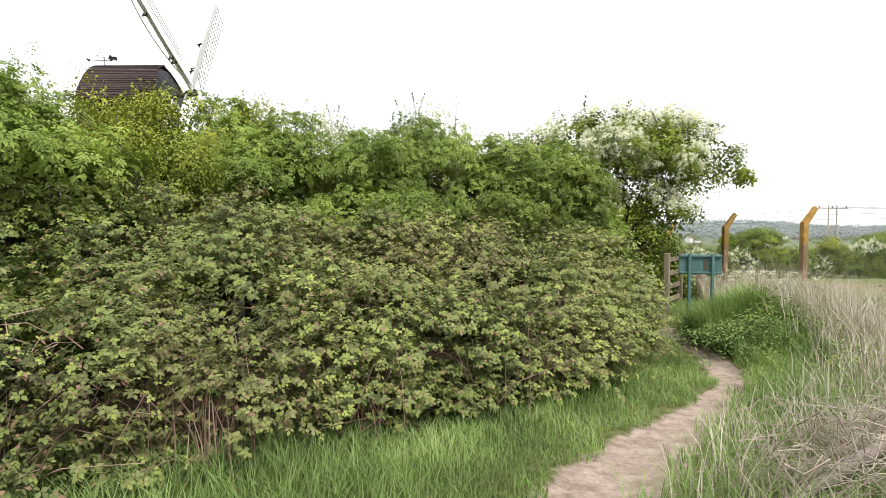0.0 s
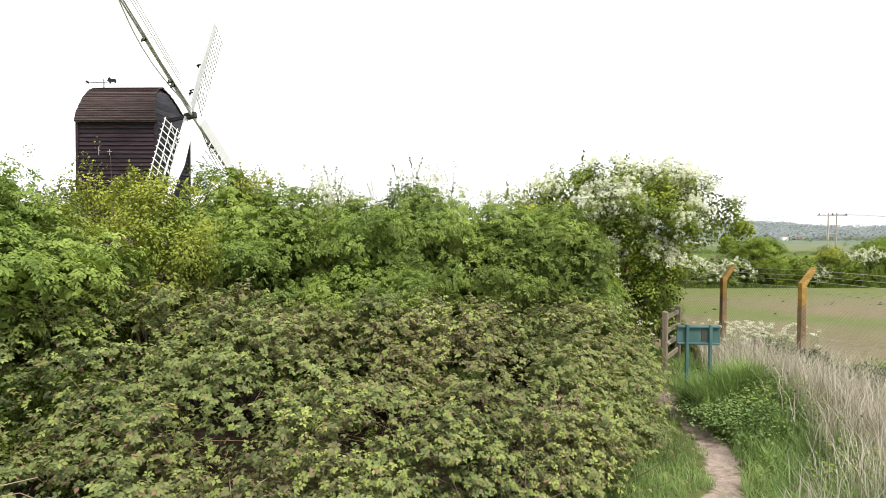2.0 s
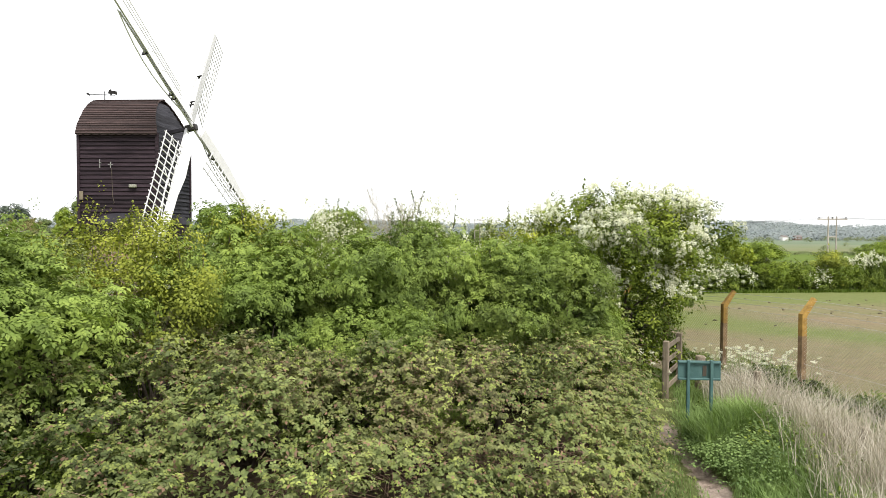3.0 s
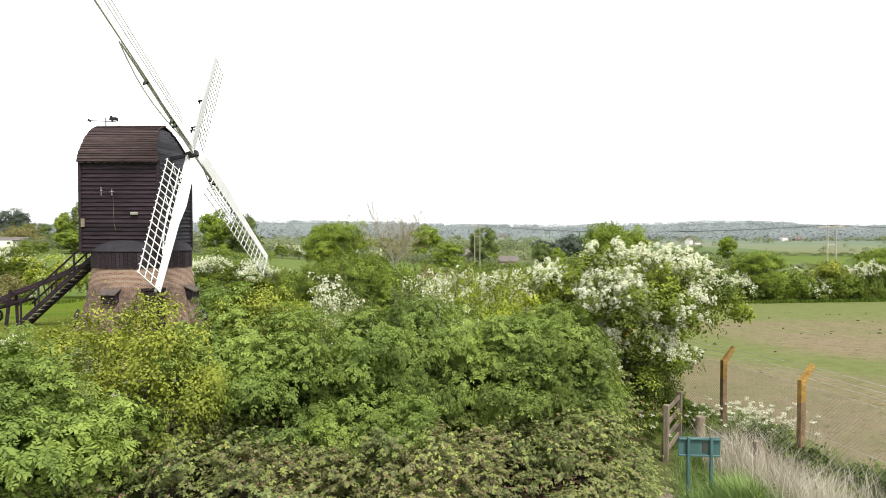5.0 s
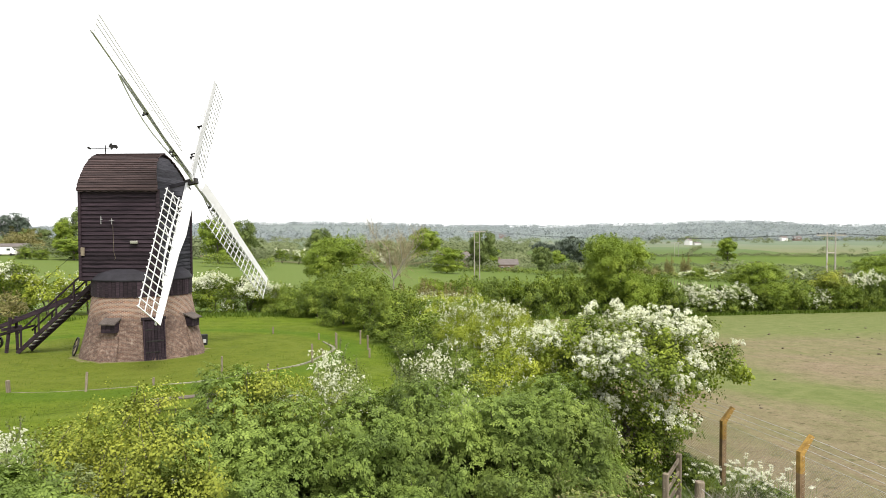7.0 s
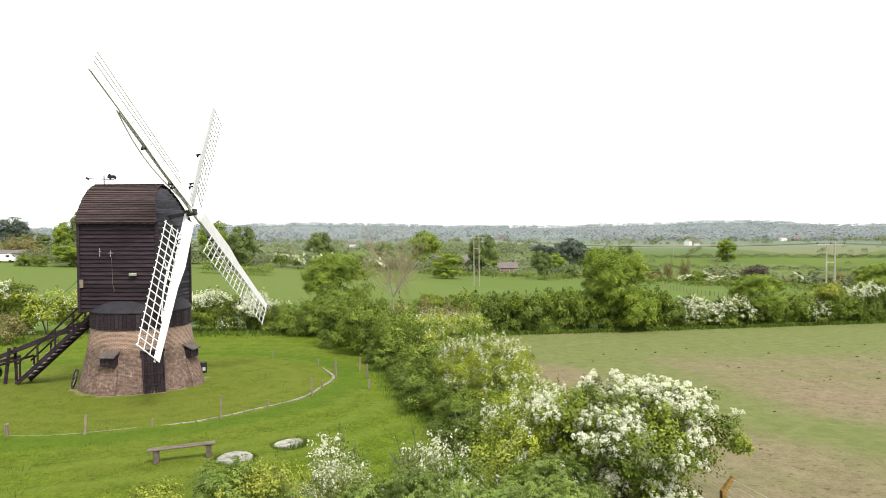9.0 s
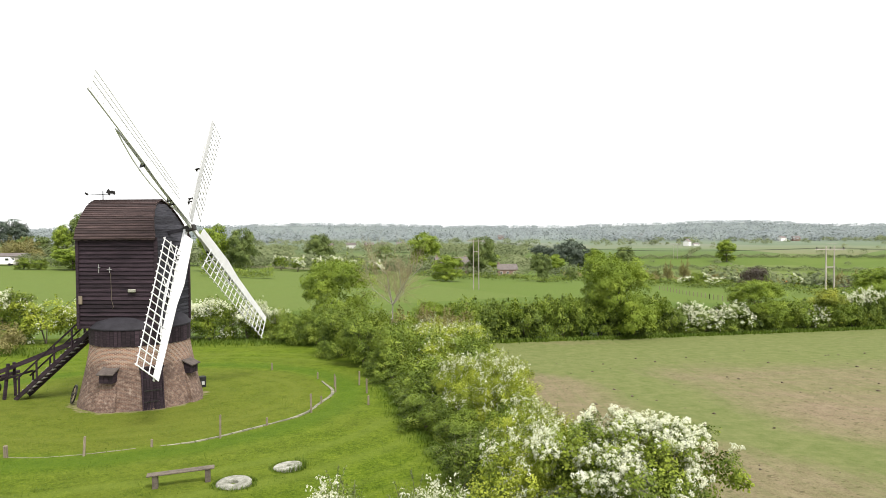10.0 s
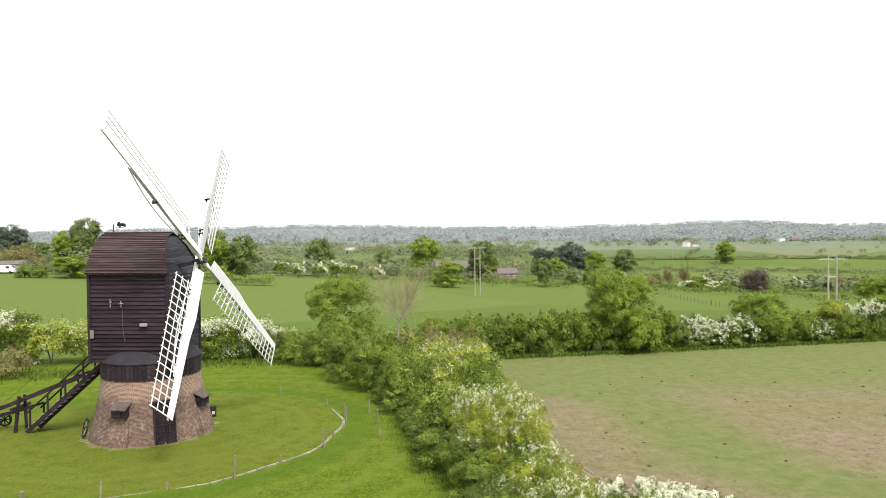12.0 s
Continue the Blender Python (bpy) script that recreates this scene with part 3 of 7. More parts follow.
def ground_z(x, y):
    x, y = np.asarray(x, float), np.asarray(y, float)
    low = np.interp(y, (-300, 13, 15, 72, 80, 120, 200, 270, 400, 550, 700, 1000, 1500, 2000, 2600, 3200, 4000),
                    (1.5, 1.55, 1.5, -1.85, -2.2, -3.3, -5.0, -8, -13.5, -17, -14, -13, 0, 14, 26, 16, 0))
    lawn = 1.27 - 0.043 * (np.clip(y, 13, 70) - 33)
    w = (1 - ramp01(x - lawn_edge(y), 0.0, 3.0)) * ramp01(y, 11.5, 17) * (1 - ramp01(y, 60, 95))
    z = low * (1 - w) + lawn * w
    z = z - np.clip(x, -330, 330) * 0.045 * ramp01(y, 60, 200) * (1 - ramp01(y, 300, 620))
    z = z + 0.20 * np.exp(-((x - 4.4) ** 2 + (y - 14.0) ** 2) / 1.6) + 0.48 * np.exp(-((x - 4.60) / 0.62) ** 2 - ((y - 10.7) / 1.4) ** 2)
    u = x / np.maximum(y, 1)
    rise = np.interp(u, (-0.8, -0.6, -0.32, -0.23, -0.1, 0.0, 0.19, 0.3, 0.42, 0.5, 0.58, 0.8), (0, 0, 10, 16, 12, 2, 0, 8, 18, 18, 3, 0))
    return z + rise * ramp01(y, 1300, 2500)


def gz(x, y):
    return float(ground_z(x, y))


def axis(*spans):
    out = []
    for a, b, step in spans:
        out.append(np.arange(a, b, step))
    return np.unique(np.concatenate(out).round(3))


gx = np.concatenate([-np.geomspace(3200, 61, 30), axis((-60, -12, 1.0), (-12, -5, 0.6), (-5, 9, 0.25), (9, 40, 0.9), (40, 100, 1.5)), np.geomspace(101, 3200, 30)])
gy = np.concatenate([axis((-300, -20, 20), (-20, 3, 1.0), (3, 18, 0.25), (18, 62, 0.7), (62, 110, 1.2)), np.geomspace(111, 4000, 64)])
GX, GY = np.meshgrid(gx, gy, indexing="ij")
GZ = ground_z(GX, GY) + 0.03 * np.sin(GX * 1.7 + np.sin(GY * 1.1)) * np.cos(GY * 1.3) * (GY < 100)
TD = track_distance(GX, GY)
GZ -= 0.05 * (1 - ramp01(TD, 0.1, 0.55))
nx, ny = len(gx), len(gy)
ids = np.arange(nx * ny).reshape(nx, ny)
ground_me = quad_mesh("ground", np.stack([GX, GY, GZ], 2).reshape(-1, 3),
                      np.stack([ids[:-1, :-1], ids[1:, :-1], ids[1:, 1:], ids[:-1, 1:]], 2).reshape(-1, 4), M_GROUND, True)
edge_x = np.interp(GY, (8, 10, 13.3, 15.5, 20, 30, 75), (9.4, 8.6, 7.5, 6.6, 5.0, 3.6, 3.0))
field = ramp01(GX - edge_x, -0.5, 0.7) * (1 - ramp01(GY - hedge_line(GX), -3.2, -2.2)) * ramp01(GY, -30, -25)
turf = 1 - ramp01(GY - np.where(GX < -5, 62.0, hedge_line(GX)), -0.5, 0.5)
cover = np.zeros((nx * ny, 4), np.float32)
WORN = TD - 0.20 * (1 - ramp01(GY, 5.6, 8.0))
cover[:, 0] = ((1 - ramp01(WORN, 0.06, 0.32)) * (1 - 0.75 * ramp01(GY, 12.2, 13.0))).ravel()
cover[:, 1] = field.ravel()
cover[:, 2] = turf.ravel()
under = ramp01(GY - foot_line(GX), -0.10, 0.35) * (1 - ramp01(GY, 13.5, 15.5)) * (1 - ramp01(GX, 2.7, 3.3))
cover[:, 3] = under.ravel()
layer = ground_me.color_attributes.new("cover", "FLOAT_COLOR", "POINT")
layer.data.foreach_set("color", cover.ravel())
# where the crop has come up: a band along the hedge side and the far headland
band = np.interp(GY, (18, 26, 31, 44, 53, 60), (22, 17, 13.4, 12.6, 8.5, 6))
green = 0.80 * np.exp(-((GX - band) / 3.0) ** 2) + 0.74 * ramp01(GY, 42, 60) * (1 - 0.8 * np.exp(-((GX - 9) / 9) ** 2 - ((GY - 67) / 2.4) ** 2)) + 0.33
sprout = np.ones((nx * ny, 4), np.float32)
sprout[:, 0] = np.clip(green, 0, 1).ravel()
ground_me.color_attributes.new("sprout", "FLOAT_COLOR", "POINT").data.foreach_set("color", sprout.ravel())
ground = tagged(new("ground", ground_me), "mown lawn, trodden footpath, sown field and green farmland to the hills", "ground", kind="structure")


# ---- the windmill ----
MILL = pose(-16.22, 35.12, 1.2, 0, 0, -3)
mill = thing("windmill", "black weatherboarded post mill with white sails on a brick roundhouse", "windmill", MILL)
HX, HY, FLOOR, EAVE, RIDGE = 2.00, 1.80, 3.98, 8.50, 10.42


def roof_z(y, extra=0.0):
    t = min(abs(y) / (HY + 0.16), 1.0)
    return EAVE - 0.06 + extra + (RIDGE - EAVE + 0.06) * (1 - t ** 1.9) ** 0.82


def rake(z):
    """How far the breast leans back above the eaves."""
    return 0.62 * min(max((z - EAVE) / (RIDGE - EAVE), 0.0), 1.0)


def make_buck():
    buck = part("buck", box((-HX + 0.05, -HY + 0.05, FLOOR), (HX - 0.05, HY - 0.05, EAVE + 0.02), 0.02), M_TAR, mill, "black tarred timber body")
    for x in (-HX + 0.06, HX - 0.06):
        bm = bmesh.new()
        back_by = 1.0 if x > 0 else 0.0
        ring = [bm.verts.new((x - back_by * rake(roof_z(y, -0.06)), y, roof_z(y, -0.06))) for y in np.linspace(-HY, HY, 25)]
        ring += [bm.verts.new((x, HY, EAVE - 0.1)), bm.verts.new((x, -HY, EAVE - 0.1))]
        bm.faces.new(ring)
        part("gable", bm, M_TAR, buck)

    def board(length, lip=0.075, skin=M_TAR):
        bm = bmesh.new()
        prof = ((0, 0), (-lip, 0.0), (-0.014, 0.215), (0, 0.215))
        ends = [[bm.verts.new((x, y, z)) for y, z in prof] for x in (-length / 2, length / 2)]
        bm.faces.new(ends[0])
        bm.faces.new(ends[1][::-1])
        for i in range(4):
            bm.faces.new((ends[0][i], ends[0][(i + 1) % 4], ends[1][(i + 1) % 4], ends[1][i]))
        return bm_mesh("weatherboard", bm, skin)
    long_me, short_me, front_me = board(2 * HX), board(2 * HY), board(2 * HY, skin=M_TARFADED)
    rows = 22
    step = (EAVE - FLOOR) / rows
    for k in range(rows):
        z = FLOOR + k * step - 0.01
        for me, x, y, turn in ((long_me, 0, -HY + 0.05, 0), (front_me, HX - 0.05, 0, 90), (long_me, 0, HY - 0.05, 180), (short_me, -HX + 0.05, 0, 270)):
            jit = rng.normal(0, 0.25)
            part("weatherboard", me, None, buck, m=pose(x, y, z + rng.normal(0, 0.004), rng.normal(0, 0.6), jit * 0.15, turn))
    for k in range(9):
        z = EAVE + k * 0.215
        half = max([abs(y) for y in np.linspace(0, HY, 60) if roof_z(y, -0.05) > z + 0.14] or [0])
        if half > 0.3:
            for x, turn in ((HX - 0.06, 90), (-HX + 0.06, 270)):
                me = board(2 * half, skin=M_TARFADED if x > 0 else M_TAR)
                part("weatherboard", me, None, buck, m=pose(x - (rake(z + 0.1) if x > 0 else 0), 0, z, 0, 0, turn))
    for x, y in ((-HX, -HY), (HX, -HY), (HX, HY), (-HX, HY)):
        part("corner_post", box((x - 0.07, y - 0.07, FLOOR - 0.05), (x + 0.07, y + 0.07, EAVE), 0.01), M_TAR, buck)
    return buck


def make_roof():
    roof = part("roof", beam((-HX - 0.17, 0, RIDGE + 0.03), (HX - 0.5, 0, RIDGE + 0.03), 0.16, 0.05), M_ROOF, mill, "curved brown boarded roof")
    ys = np.linspace(-(HY + 0.16), HY + 0.16, 600)
    zs = np.array([roof_z(y) for y in ys])
    run = np.concatenate([[0], np.cumsum(np.hypot(np.diff(ys), np.diff(zs)))])
    n = 42
    marks = np.linspace(0, run[-1], n + 1)
    for k in range(n):
        near = k < n // 2
        a, b = (marks[k], marks[k + 1] + 0.02) if near else (marks[k + 1], marks[k] - 0.02)
        ya, za, yb, zb = (np.interp(m, run, c) for m in (a, b) for c in (ys, zs))
        d = Vector((0, yb - ya, zb - za)).normalized()
        nn = Vector((0, -d.z, d.y)) if near else Vector((0, d.z, -d.y))
        if nn.z < 0 and abs(nn.z) > abs(nn.y):
            nn = -nn
        A, B = Vector((0, ya, za)), Vector((0, yb, zb))
        bm = bmesh.new()
        ends = []
        for x in (-HX - 0.07, HX + 0.07):
            ends.append([bm.verts.new(p + Vector((x + rng.normal(0, 0.012), 0, 0))) for p in (A - nn * 0.03, A + nn * 0.045, B + nn * 0.012, B - nn * 0.03)])
            if x > 0:
                for v in ends[-1]:
                    v.co.x -= rake(v.co.z)
        bm.faces.new(ends[0])
        bm.faces.new(ends[1][::-1])
        for i in range(4):
            bm.faces.new((ends[0][i], ends[0][(i + 1) % 4], ends[1][(i + 1) % 4], ends[1][i]))
        part("roof_board", bm, M_ROOF, roof)
    # scalloped eaves board
    for side in (-1, 1):
        bm = bmesh.new()
        top, low = [], []
        for i, x in enumerate(np.linspace(-HX - 0.06, HX + 0.06, 61)):
            for dy, row in ((0, top), (0.03, low)):
                row.append((bm.verts.new((x, side * (HY + 0.17) + dy, EAVE + 0.06)), bm.verts.new((x, side * (HY + 0.17) + dy, EAVE - 0.10 - 0.04 * abs(math.sin(i * math.pi / 6))))))
        for r in (top, low):
            for p, q in zip(r, r[1:]):
                bm.faces.new((p[0], q[0], q[1], p[1]))
        for p, q, p2, q2 in zip(top, top[1:], low, low[1:]):
            bm.faces.new((p[1], q[1], q2[1], p2[1]))
        part("eaves_board", bm, M_ROOF, roof)
    return roof


def make_vane():
    vane = part("weather_vane", beam((-1.70, 0, RIDGE - 0.05), (-1.70, 0, RIDGE + 0.50), 0.035, 0.035), M_IRON, mill, "dark iron weather vane")
    part("arrow_bar", beam((-2.60, 0, RIDGE + 0.36), (-1.15, 0, RIDGE + 0.30), 0.03, 0.03), M_IRON, vane)
    part("arrow_tip", beam((-2.67, 0, RIDGE + 0.41), (-2.50, 0, RIDGE + 0.32), 0.03, 0.10), M_IRON, vane)
    bm = bmesh.new()
    outline = ((0.0, 0.12), (0.08, 0.30), (0.16, 0.33), (0.20, 0.24), (0.34, 0.25), (0.46, 0.22), (0.50, 0.10), (0.44, 0.02), (0.38, 0.08), (0.22, 0.08), (0.16, -0.02), (0.12, 0.08))
    faces = [[bm.verts.new((-1.53 + x, dy, RIDGE + 0.28 + z)) for x, z in outline] for dy in (-0.02, 0.02)]
    bm.faces.new(faces[0])
    bm.faces.new(faces[1][::-1])
    for i in range(len(outline)):
        j = (i + 1) % len(outline)
        bm.faces.new((faces[0][i], faces[0][j], faces[1][j], faces[1][i]))
    part("tail_plate", bm, M_IRON, vane)


def make_roundhouse():
    prof = [(3.05, -0.3), (2.99, 0.15), (2.88, 0.6), (2.76, 1.1), (2.63, 1.7), (2.51, 2.3), (2.41, 2.9), (2.34, 3.3)]
    bm = bmesh.new()
    rings = lathe(bm, prof, 96, uv=2.5)
    rh = part("roundhouse", bm, M_BRICK, mill, "tapered red-brown brick roundhouse", m=Matrix.Translation((0.22, 0, 0)), smooth=True)

    def rad(z):
        return float(np.interp(z, [p[1] for p in prof], [p[0] for p in prof]))
    # black boarded skirt and shallow felted roof
    bm = bmesh.new()
    lathe(bm, [(2.28, 3.18), (2.39, 3.18), (2.39, 3.92), (2.45, 3.95), (2.45, 4.00), (2.25, 4.28), (1.88, 4.50), (1.3, 4.66), (0.4, 4.74)], 96)
    roof = part("roundhouse_roof", bm, M_FELT, rh, "shallow black felt roof")
    plank = bm_mesh("skirt_plank", box((-0.09, -0.012, 3.14), (0.09, 0.014, 3.93), 0.006), M_TAR)
    for k in range(76):
        a = k * 360 / 76
        part("skirt_plank", plank, None, roof, m=Matrix.Rotation(radians(a + 90), 4, "Z") @ Matrix.Translation((0, -2.405, rng.normal(0, 0.012))))
    # plank door under a flat arch
    at = -52
    tilt = math.degrees(math.atan((rad(0) - rad(2)) / 2.0))
    dm = Matrix.Rotation(radians(at + 90), 4, "Z") @ Matrix.Translation((0, -rad(0) + 0.02, 0)) @ Matrix.Rotation(radians(-tilt + 4), 4, "X")
    door = part("door", box((-0.47, 0.02, -0.05), (0.47, 0.14, 2.12), 0.01), M_TAR, rh, "black ledged plank door", m=dm)
    for k in range(6):
        part("door_plank", box((-0.43 + k * 0.144, -0.02, 0.0), (-0.43 + k * 0.144 + 0.137, 0.03, 2.0), 0.006), M_TAR, door)
    for z in (0.45, 1.55):
        part("strap_hinge", box((-0.43, -0.038, z), (0.25, -0.021, z + 0.06), 0.005), M_IRON, door)
    part("door_bar", box((-0.41, -0.045, 0.98), (0.43, -0.022, 1.05), 0.005), M_IRON, door)
    for x in (-0.50, 0.44):
        part("door_jamb", box((x, -0.05, -0.05), (x + 0.06, 0.10, 2.06), 0.008), M_TAR, door)
    part("lintel", box((-0.56, -0.06, 2.06), (0.56, 0.12, 2.20), 0.01), M_TAR, door)
    # hooded windows, each over a sloping buttress
    for at in (-94, -5):
        hm = Matrix.Rotation(radians(at + 90), 4, "Z") @ Matrix.Translation((0, -rad(1.75) - 0.02, 1.75))
        hood = part("window_hood", box((-0.36, -0.28, -0.26), (0.36, 0.2, 0.20), 0.015), M_TAR, rh, "black boarded window hood", m=hm)
        bm = bmesh.new()
        pts = [(-0.43, -0.42, 0.13), (0.43, -0.42, 0.13), (0.43, 0.22, 0.42), (-0.43, 0.22, 0.42)]
        lo = [bm.verts.new(p) for p in pts]
        hi = [bm.verts.new((x, y, z + 0.05)) for x, y, z in pts]
        bm.faces.new(lo[::-1])
        bm.faces.new(hi)
        for i in range(4):
            bm.faces.new((lo[i], lo[(i + 1) % 4], hi[(i + 1) % 4], hi[i]))
        part("hood_roof", bm, M_HOOD, hood, "worn grey-brown boarded lid")
        for sx in (-0.24, 0.0, 0.24):
            part("hood_board", box((sx - 0.112, -0.305, -0.27), (sx + 0.112, -0.282, 0.14), 0.004), M_TAR, hood)
        bm = bmesh.new()
        uvl = bm.loops.layers.uv.new("UVMap")
        rows = []
        for z, out, half in ((-0.3, 0.42, 0.50), (0.5, 0.36, 0.47), (1.0, 0.30, 0.44), (1.48, 0.26, 0.41)):
            r = rad(z) + out - 0.25
            rows.append([bm.verts.new((-half, -r + 0.35, z)), bm.verts.new((-half, -r, z)), bm.verts.new((half, -r, z)), bm.verts.new((half, -r + 0.35, z))])
        for lo, hi in zip(rows, rows[1:]):
            for i in range(3):
                f = bm.faces.new((lo[i], lo[i + 1], hi[i + 1], hi[i]))
                for lp in f.loops:
                    lp[uvl].uv = (lp.vert.co.x + lp.vert.co.y, lp.vert.co.z)
        bm.faces.new(rows[-1])
        part("buttress", bm, M_BRICK, rh, m=Matrix.Rotation(radians(at + 90), 4, "Z"))
    return rh


def make_stairs():
    top, foot = Vector((-HX - 0.05, 0, FLOOR - 0.15)), Vector((-6.35, 0, 0.05))
    run = foot - top
    stairs = part("tail_steps", beam(top + Vector((0, -0.5, -0.05)), foot + Vector((0, -0.5, -0.05)), 0.08, 0.20), M_TAR, mill, "black timber tail steps with handrails")
    part("stringer", beam(top + Vector((0, 0.5, 0)), foot + Vector((0, 0.5, 0)), 0.08, 0.30), M_TAR, stairs)
    # treads are paler grey than the tarred timber
    tread = bm_mesh("tread", box((-0.13, -0.46, 0.03), (0.13, 0.46, 0.075), 0.008), M_TREAD)
    for k in range(16):
        p = top + run * ((k + 0.6) / 16.4)
        part("tread", tread, None, stairs, m=Matrix.Translation(p))
    for y in (-0.54, 0.54):
        for k in range(5):
            p = top + run * (0.04 + k * 0.225)
            part("rail_post", beam(p + Vector((0, y, -0.05)), p + Vector((0, y, 0.95)), 0.07, 0.07), M_TAR, stairs)
        a, b = top + run * 0.02 + Vector((0, y, 0.93)), top + run * 0.98 + Vector((0, y, 0.93))
        part("handrail", beam(a, b, 0.06, 0.08), M_TAR, stairs)
    part("platform", box((-HX - 0.75, -0.6, FLOOR - 0.16), (-HX + 0.02, 0.6, FLOOR - 0.04), 0.01), M_TAR, stairs)
    # tail pole, resting on a wheeled prop
    tail = part("tail_pole", beam((-HX + 0.3, 0.0, FLOOR - 0.35), (-8.6, 0.0, 0.95), 0.24, 0.28, 0.7), M_TAR, mill, "long tarred tail pole")
    for y in (-0.42, 0.42):
        part("prop", beam((-7.0, y, 0.0), (-6.9, y * 0.5, 1.85), 0.13, 0.13), M_TAR, tail)
        part("brace", beam((-6.0, y, 1.35), (-8.5, y * 0.7, 0.65), 0.09, 0.12), M_TAR, tail)
    part("cross_beam", beam((-7.0, -0.7, 1.25), (-7.0, 0.7, 1.25), 0.14, 0.16), M_TAR, tail)
    for y in (-0.55, 0.55):
        bm = bmesh.new()
        for ri, ro in ((0.30, 0.38), (0.0, 0.08)):
            n = 20
            rings = [[bm.verts.new((-8.3 + r * math.cos(2 * math.pi * k / n), y + dy, 0.40 + r * math.sin(2 * math.pi * k / n))) for k in range(n)] for r, dy in ((ri, -0.05), (ro, -0.05), (ro, 0.05), (ri, 0.05))]
            for a, b in zip(rings, rings[1:] + rings[:1]):
                for k in range(n):
                    bm.faces.new((a[k], a[(k + 1) % n], b[(k + 1) % n], b[k]))
        for k in range(8):
            c, s = math.cos(k * math.pi / 4), math.sin(k * math.pi / 4)
            add_beam(bm, (-8.3 + 0.06 * c, y, 0.40 + 0.06 * s), (-8.3 + 0.32 * c, y, 0.40 + 0.32 * s), 0.05, 0.04, up=(0, 1, 0))
        part("tail_wheel", bm, M_IRON, tail)
    part("axle", beam((-8.3, -0.6, 0.40), (-8.3, 0.6, 0.40), 0.08, 0.08), M_IRON, tail)
    part("axle_post", beam((-8.3, 0, 0.40), (-8.3, 0, 1.05), 0.14, 0.14), M_TAR, tail)
    part("tail_rope", beam((-HX - 0.1, -1.0, EAVE - 2.6), (-8.2, -0.1, 1.15), 0.012, 0.012), M_IRON, tail)


# sail cross: hub, axle tilt and the turn at which it is stopped
HUB = MILL.inverted() @ Vector((-13.20, 34.60, 10.14))
AXLE = Vector((math.cos(radians(11.5)), math.sin(radians(-2.2)), math.sin(radians(11.5)))).normalized()
ACROSS = Vector((0, 0, 1)).cross(AXLE).normalized()
RISE = AXLE.cross(ACROSS)
SAIL_TURN, SAIL_R = 49.0, 8.85


def make_sails():
    shaft = part("windshaft", beam(HUB - AXLE * 2.2, HUB + AXLE * 0.10, 0.17, 0.17), M_FELT, mill, "black windshaft and iron poll end")
    bm = bmesh.new()
    add_box(bm, (-0.26, -0.16, -0.16), (0.34, 0.16, 0.16), 0.04)
    poll = part("poll_end", bm, M_IRON, shaft, m=Matrix.Translation(HUB) @ Matrix((AXLE, ACROSS, RISE)).transposed().to_4x4())
    for k in range(4):
        a = radians(SAIL_TURN + 90 * k)
        out = (ACROSS * math.cos(a) + RISE * math.sin(a)).normalized()
        trail = (ACROSS * math.sin(a) - RISE * math.cos(a)).normalized()
        lift = AXLE * (0.17 if k % 2 else -0.17)
        basis = Matrix((out, trail, out.cross(trail))).transposed().to_4x4()
        fm = Matrix.Translation(HUB + lift) @ basis
        sign = 1 if out.cross(trail).dot(AXLE) > 0 else -1
        sail = part("sail", beam((0.1, 0, 0), (6.6, 0, 0), 0.24, 0.11, 0.35), M_WHITE, mill, "white latticed common sail", m=fm)
        part("whip", beam((1.3, 0.02, sign * 0.12), (SAIL_R, 0.02, sign * 0.10), 0.15, 0.06, 0.75), M_WHITE, sail)
        weather = radians(-sign * 11)

        def at(r, t):
            w = weather * (1.5 - 0.9 * r / SAIL_R)
            return Vector((r, 0.05 + t * math.cos(w), sign * 0.2 + t * math.sin(w)))
        # leading boards, broad for the inner half and narrowing to the tip
        bm = bmesh.new()
        rows = []
        for r, t in ((0.55, -0.40), (3.4, -0.46), (4.7, -0.30), (SAIL_R - 0.05, -0.20)):
            a, b = at(r, t), at(r, 0.16)
            rows.append([bm.verts.new(p) for p in (a, b, b + Vector((0, 0, 0.028)), a + Vector((0, 0, 0.028)))])
        bm.faces.new(rows[0][::-1])
        bm.faces.new(rows[-1])
        for lo, hi in zip(rows, rows[1:]):
            for i in range(4):
                bm.faces.new((lo[i], lo[(i + 1) % 4], hi[(i + 1) % 4], hi[i]))
        part("leading_board", bm, M_WHITE, sail)
        for r in np.linspace(1.75, SAIL_R - 0.08, 18):
            part("sail_bar", beam(at(r, 0.02), at(r - 0.03, 1.34), 0.05, 0.035), M_WHITE, sail)
        for t in (0.50, 0.89, 1.28):
            lath = [at(r, t) + Vector((0, 0, sign * 0.03)) for r in np.linspace(1.62, SAIL_R - 0.03, 5)]
            part("hemlath", strip(lath, 0.042, 0.03), M_WHITE, sail)
        # stays behind the lattice and a bowed brace along the stock
        for r in (2.0, 3.0, 4.1):
            part("stay", beam(at(r + 0.55, 0.05) - Vector((0, 0, sign * 0.10)), at(r - 0.25, 0.86), 0.035, 0.03), M_WHITE, sail)
        bow = [Vector((r, 0.0, -sign * (0.02 + 0.34 * math.sin(math.pi * (r - 0.8) / 5.9)))) for r in np.linspace(0.8, 6.7, 8)]
        part("brace", strip(bow, 0.045, 0.045), M_WHITE, sail)
        for r in (1.9, 2.15, 4.5):
            part("iron_clamp", box((r - 0.025, -0.145, -0.095), (r + 0.025, 0.14, 0.18), 0.01), M_IRON, sail)


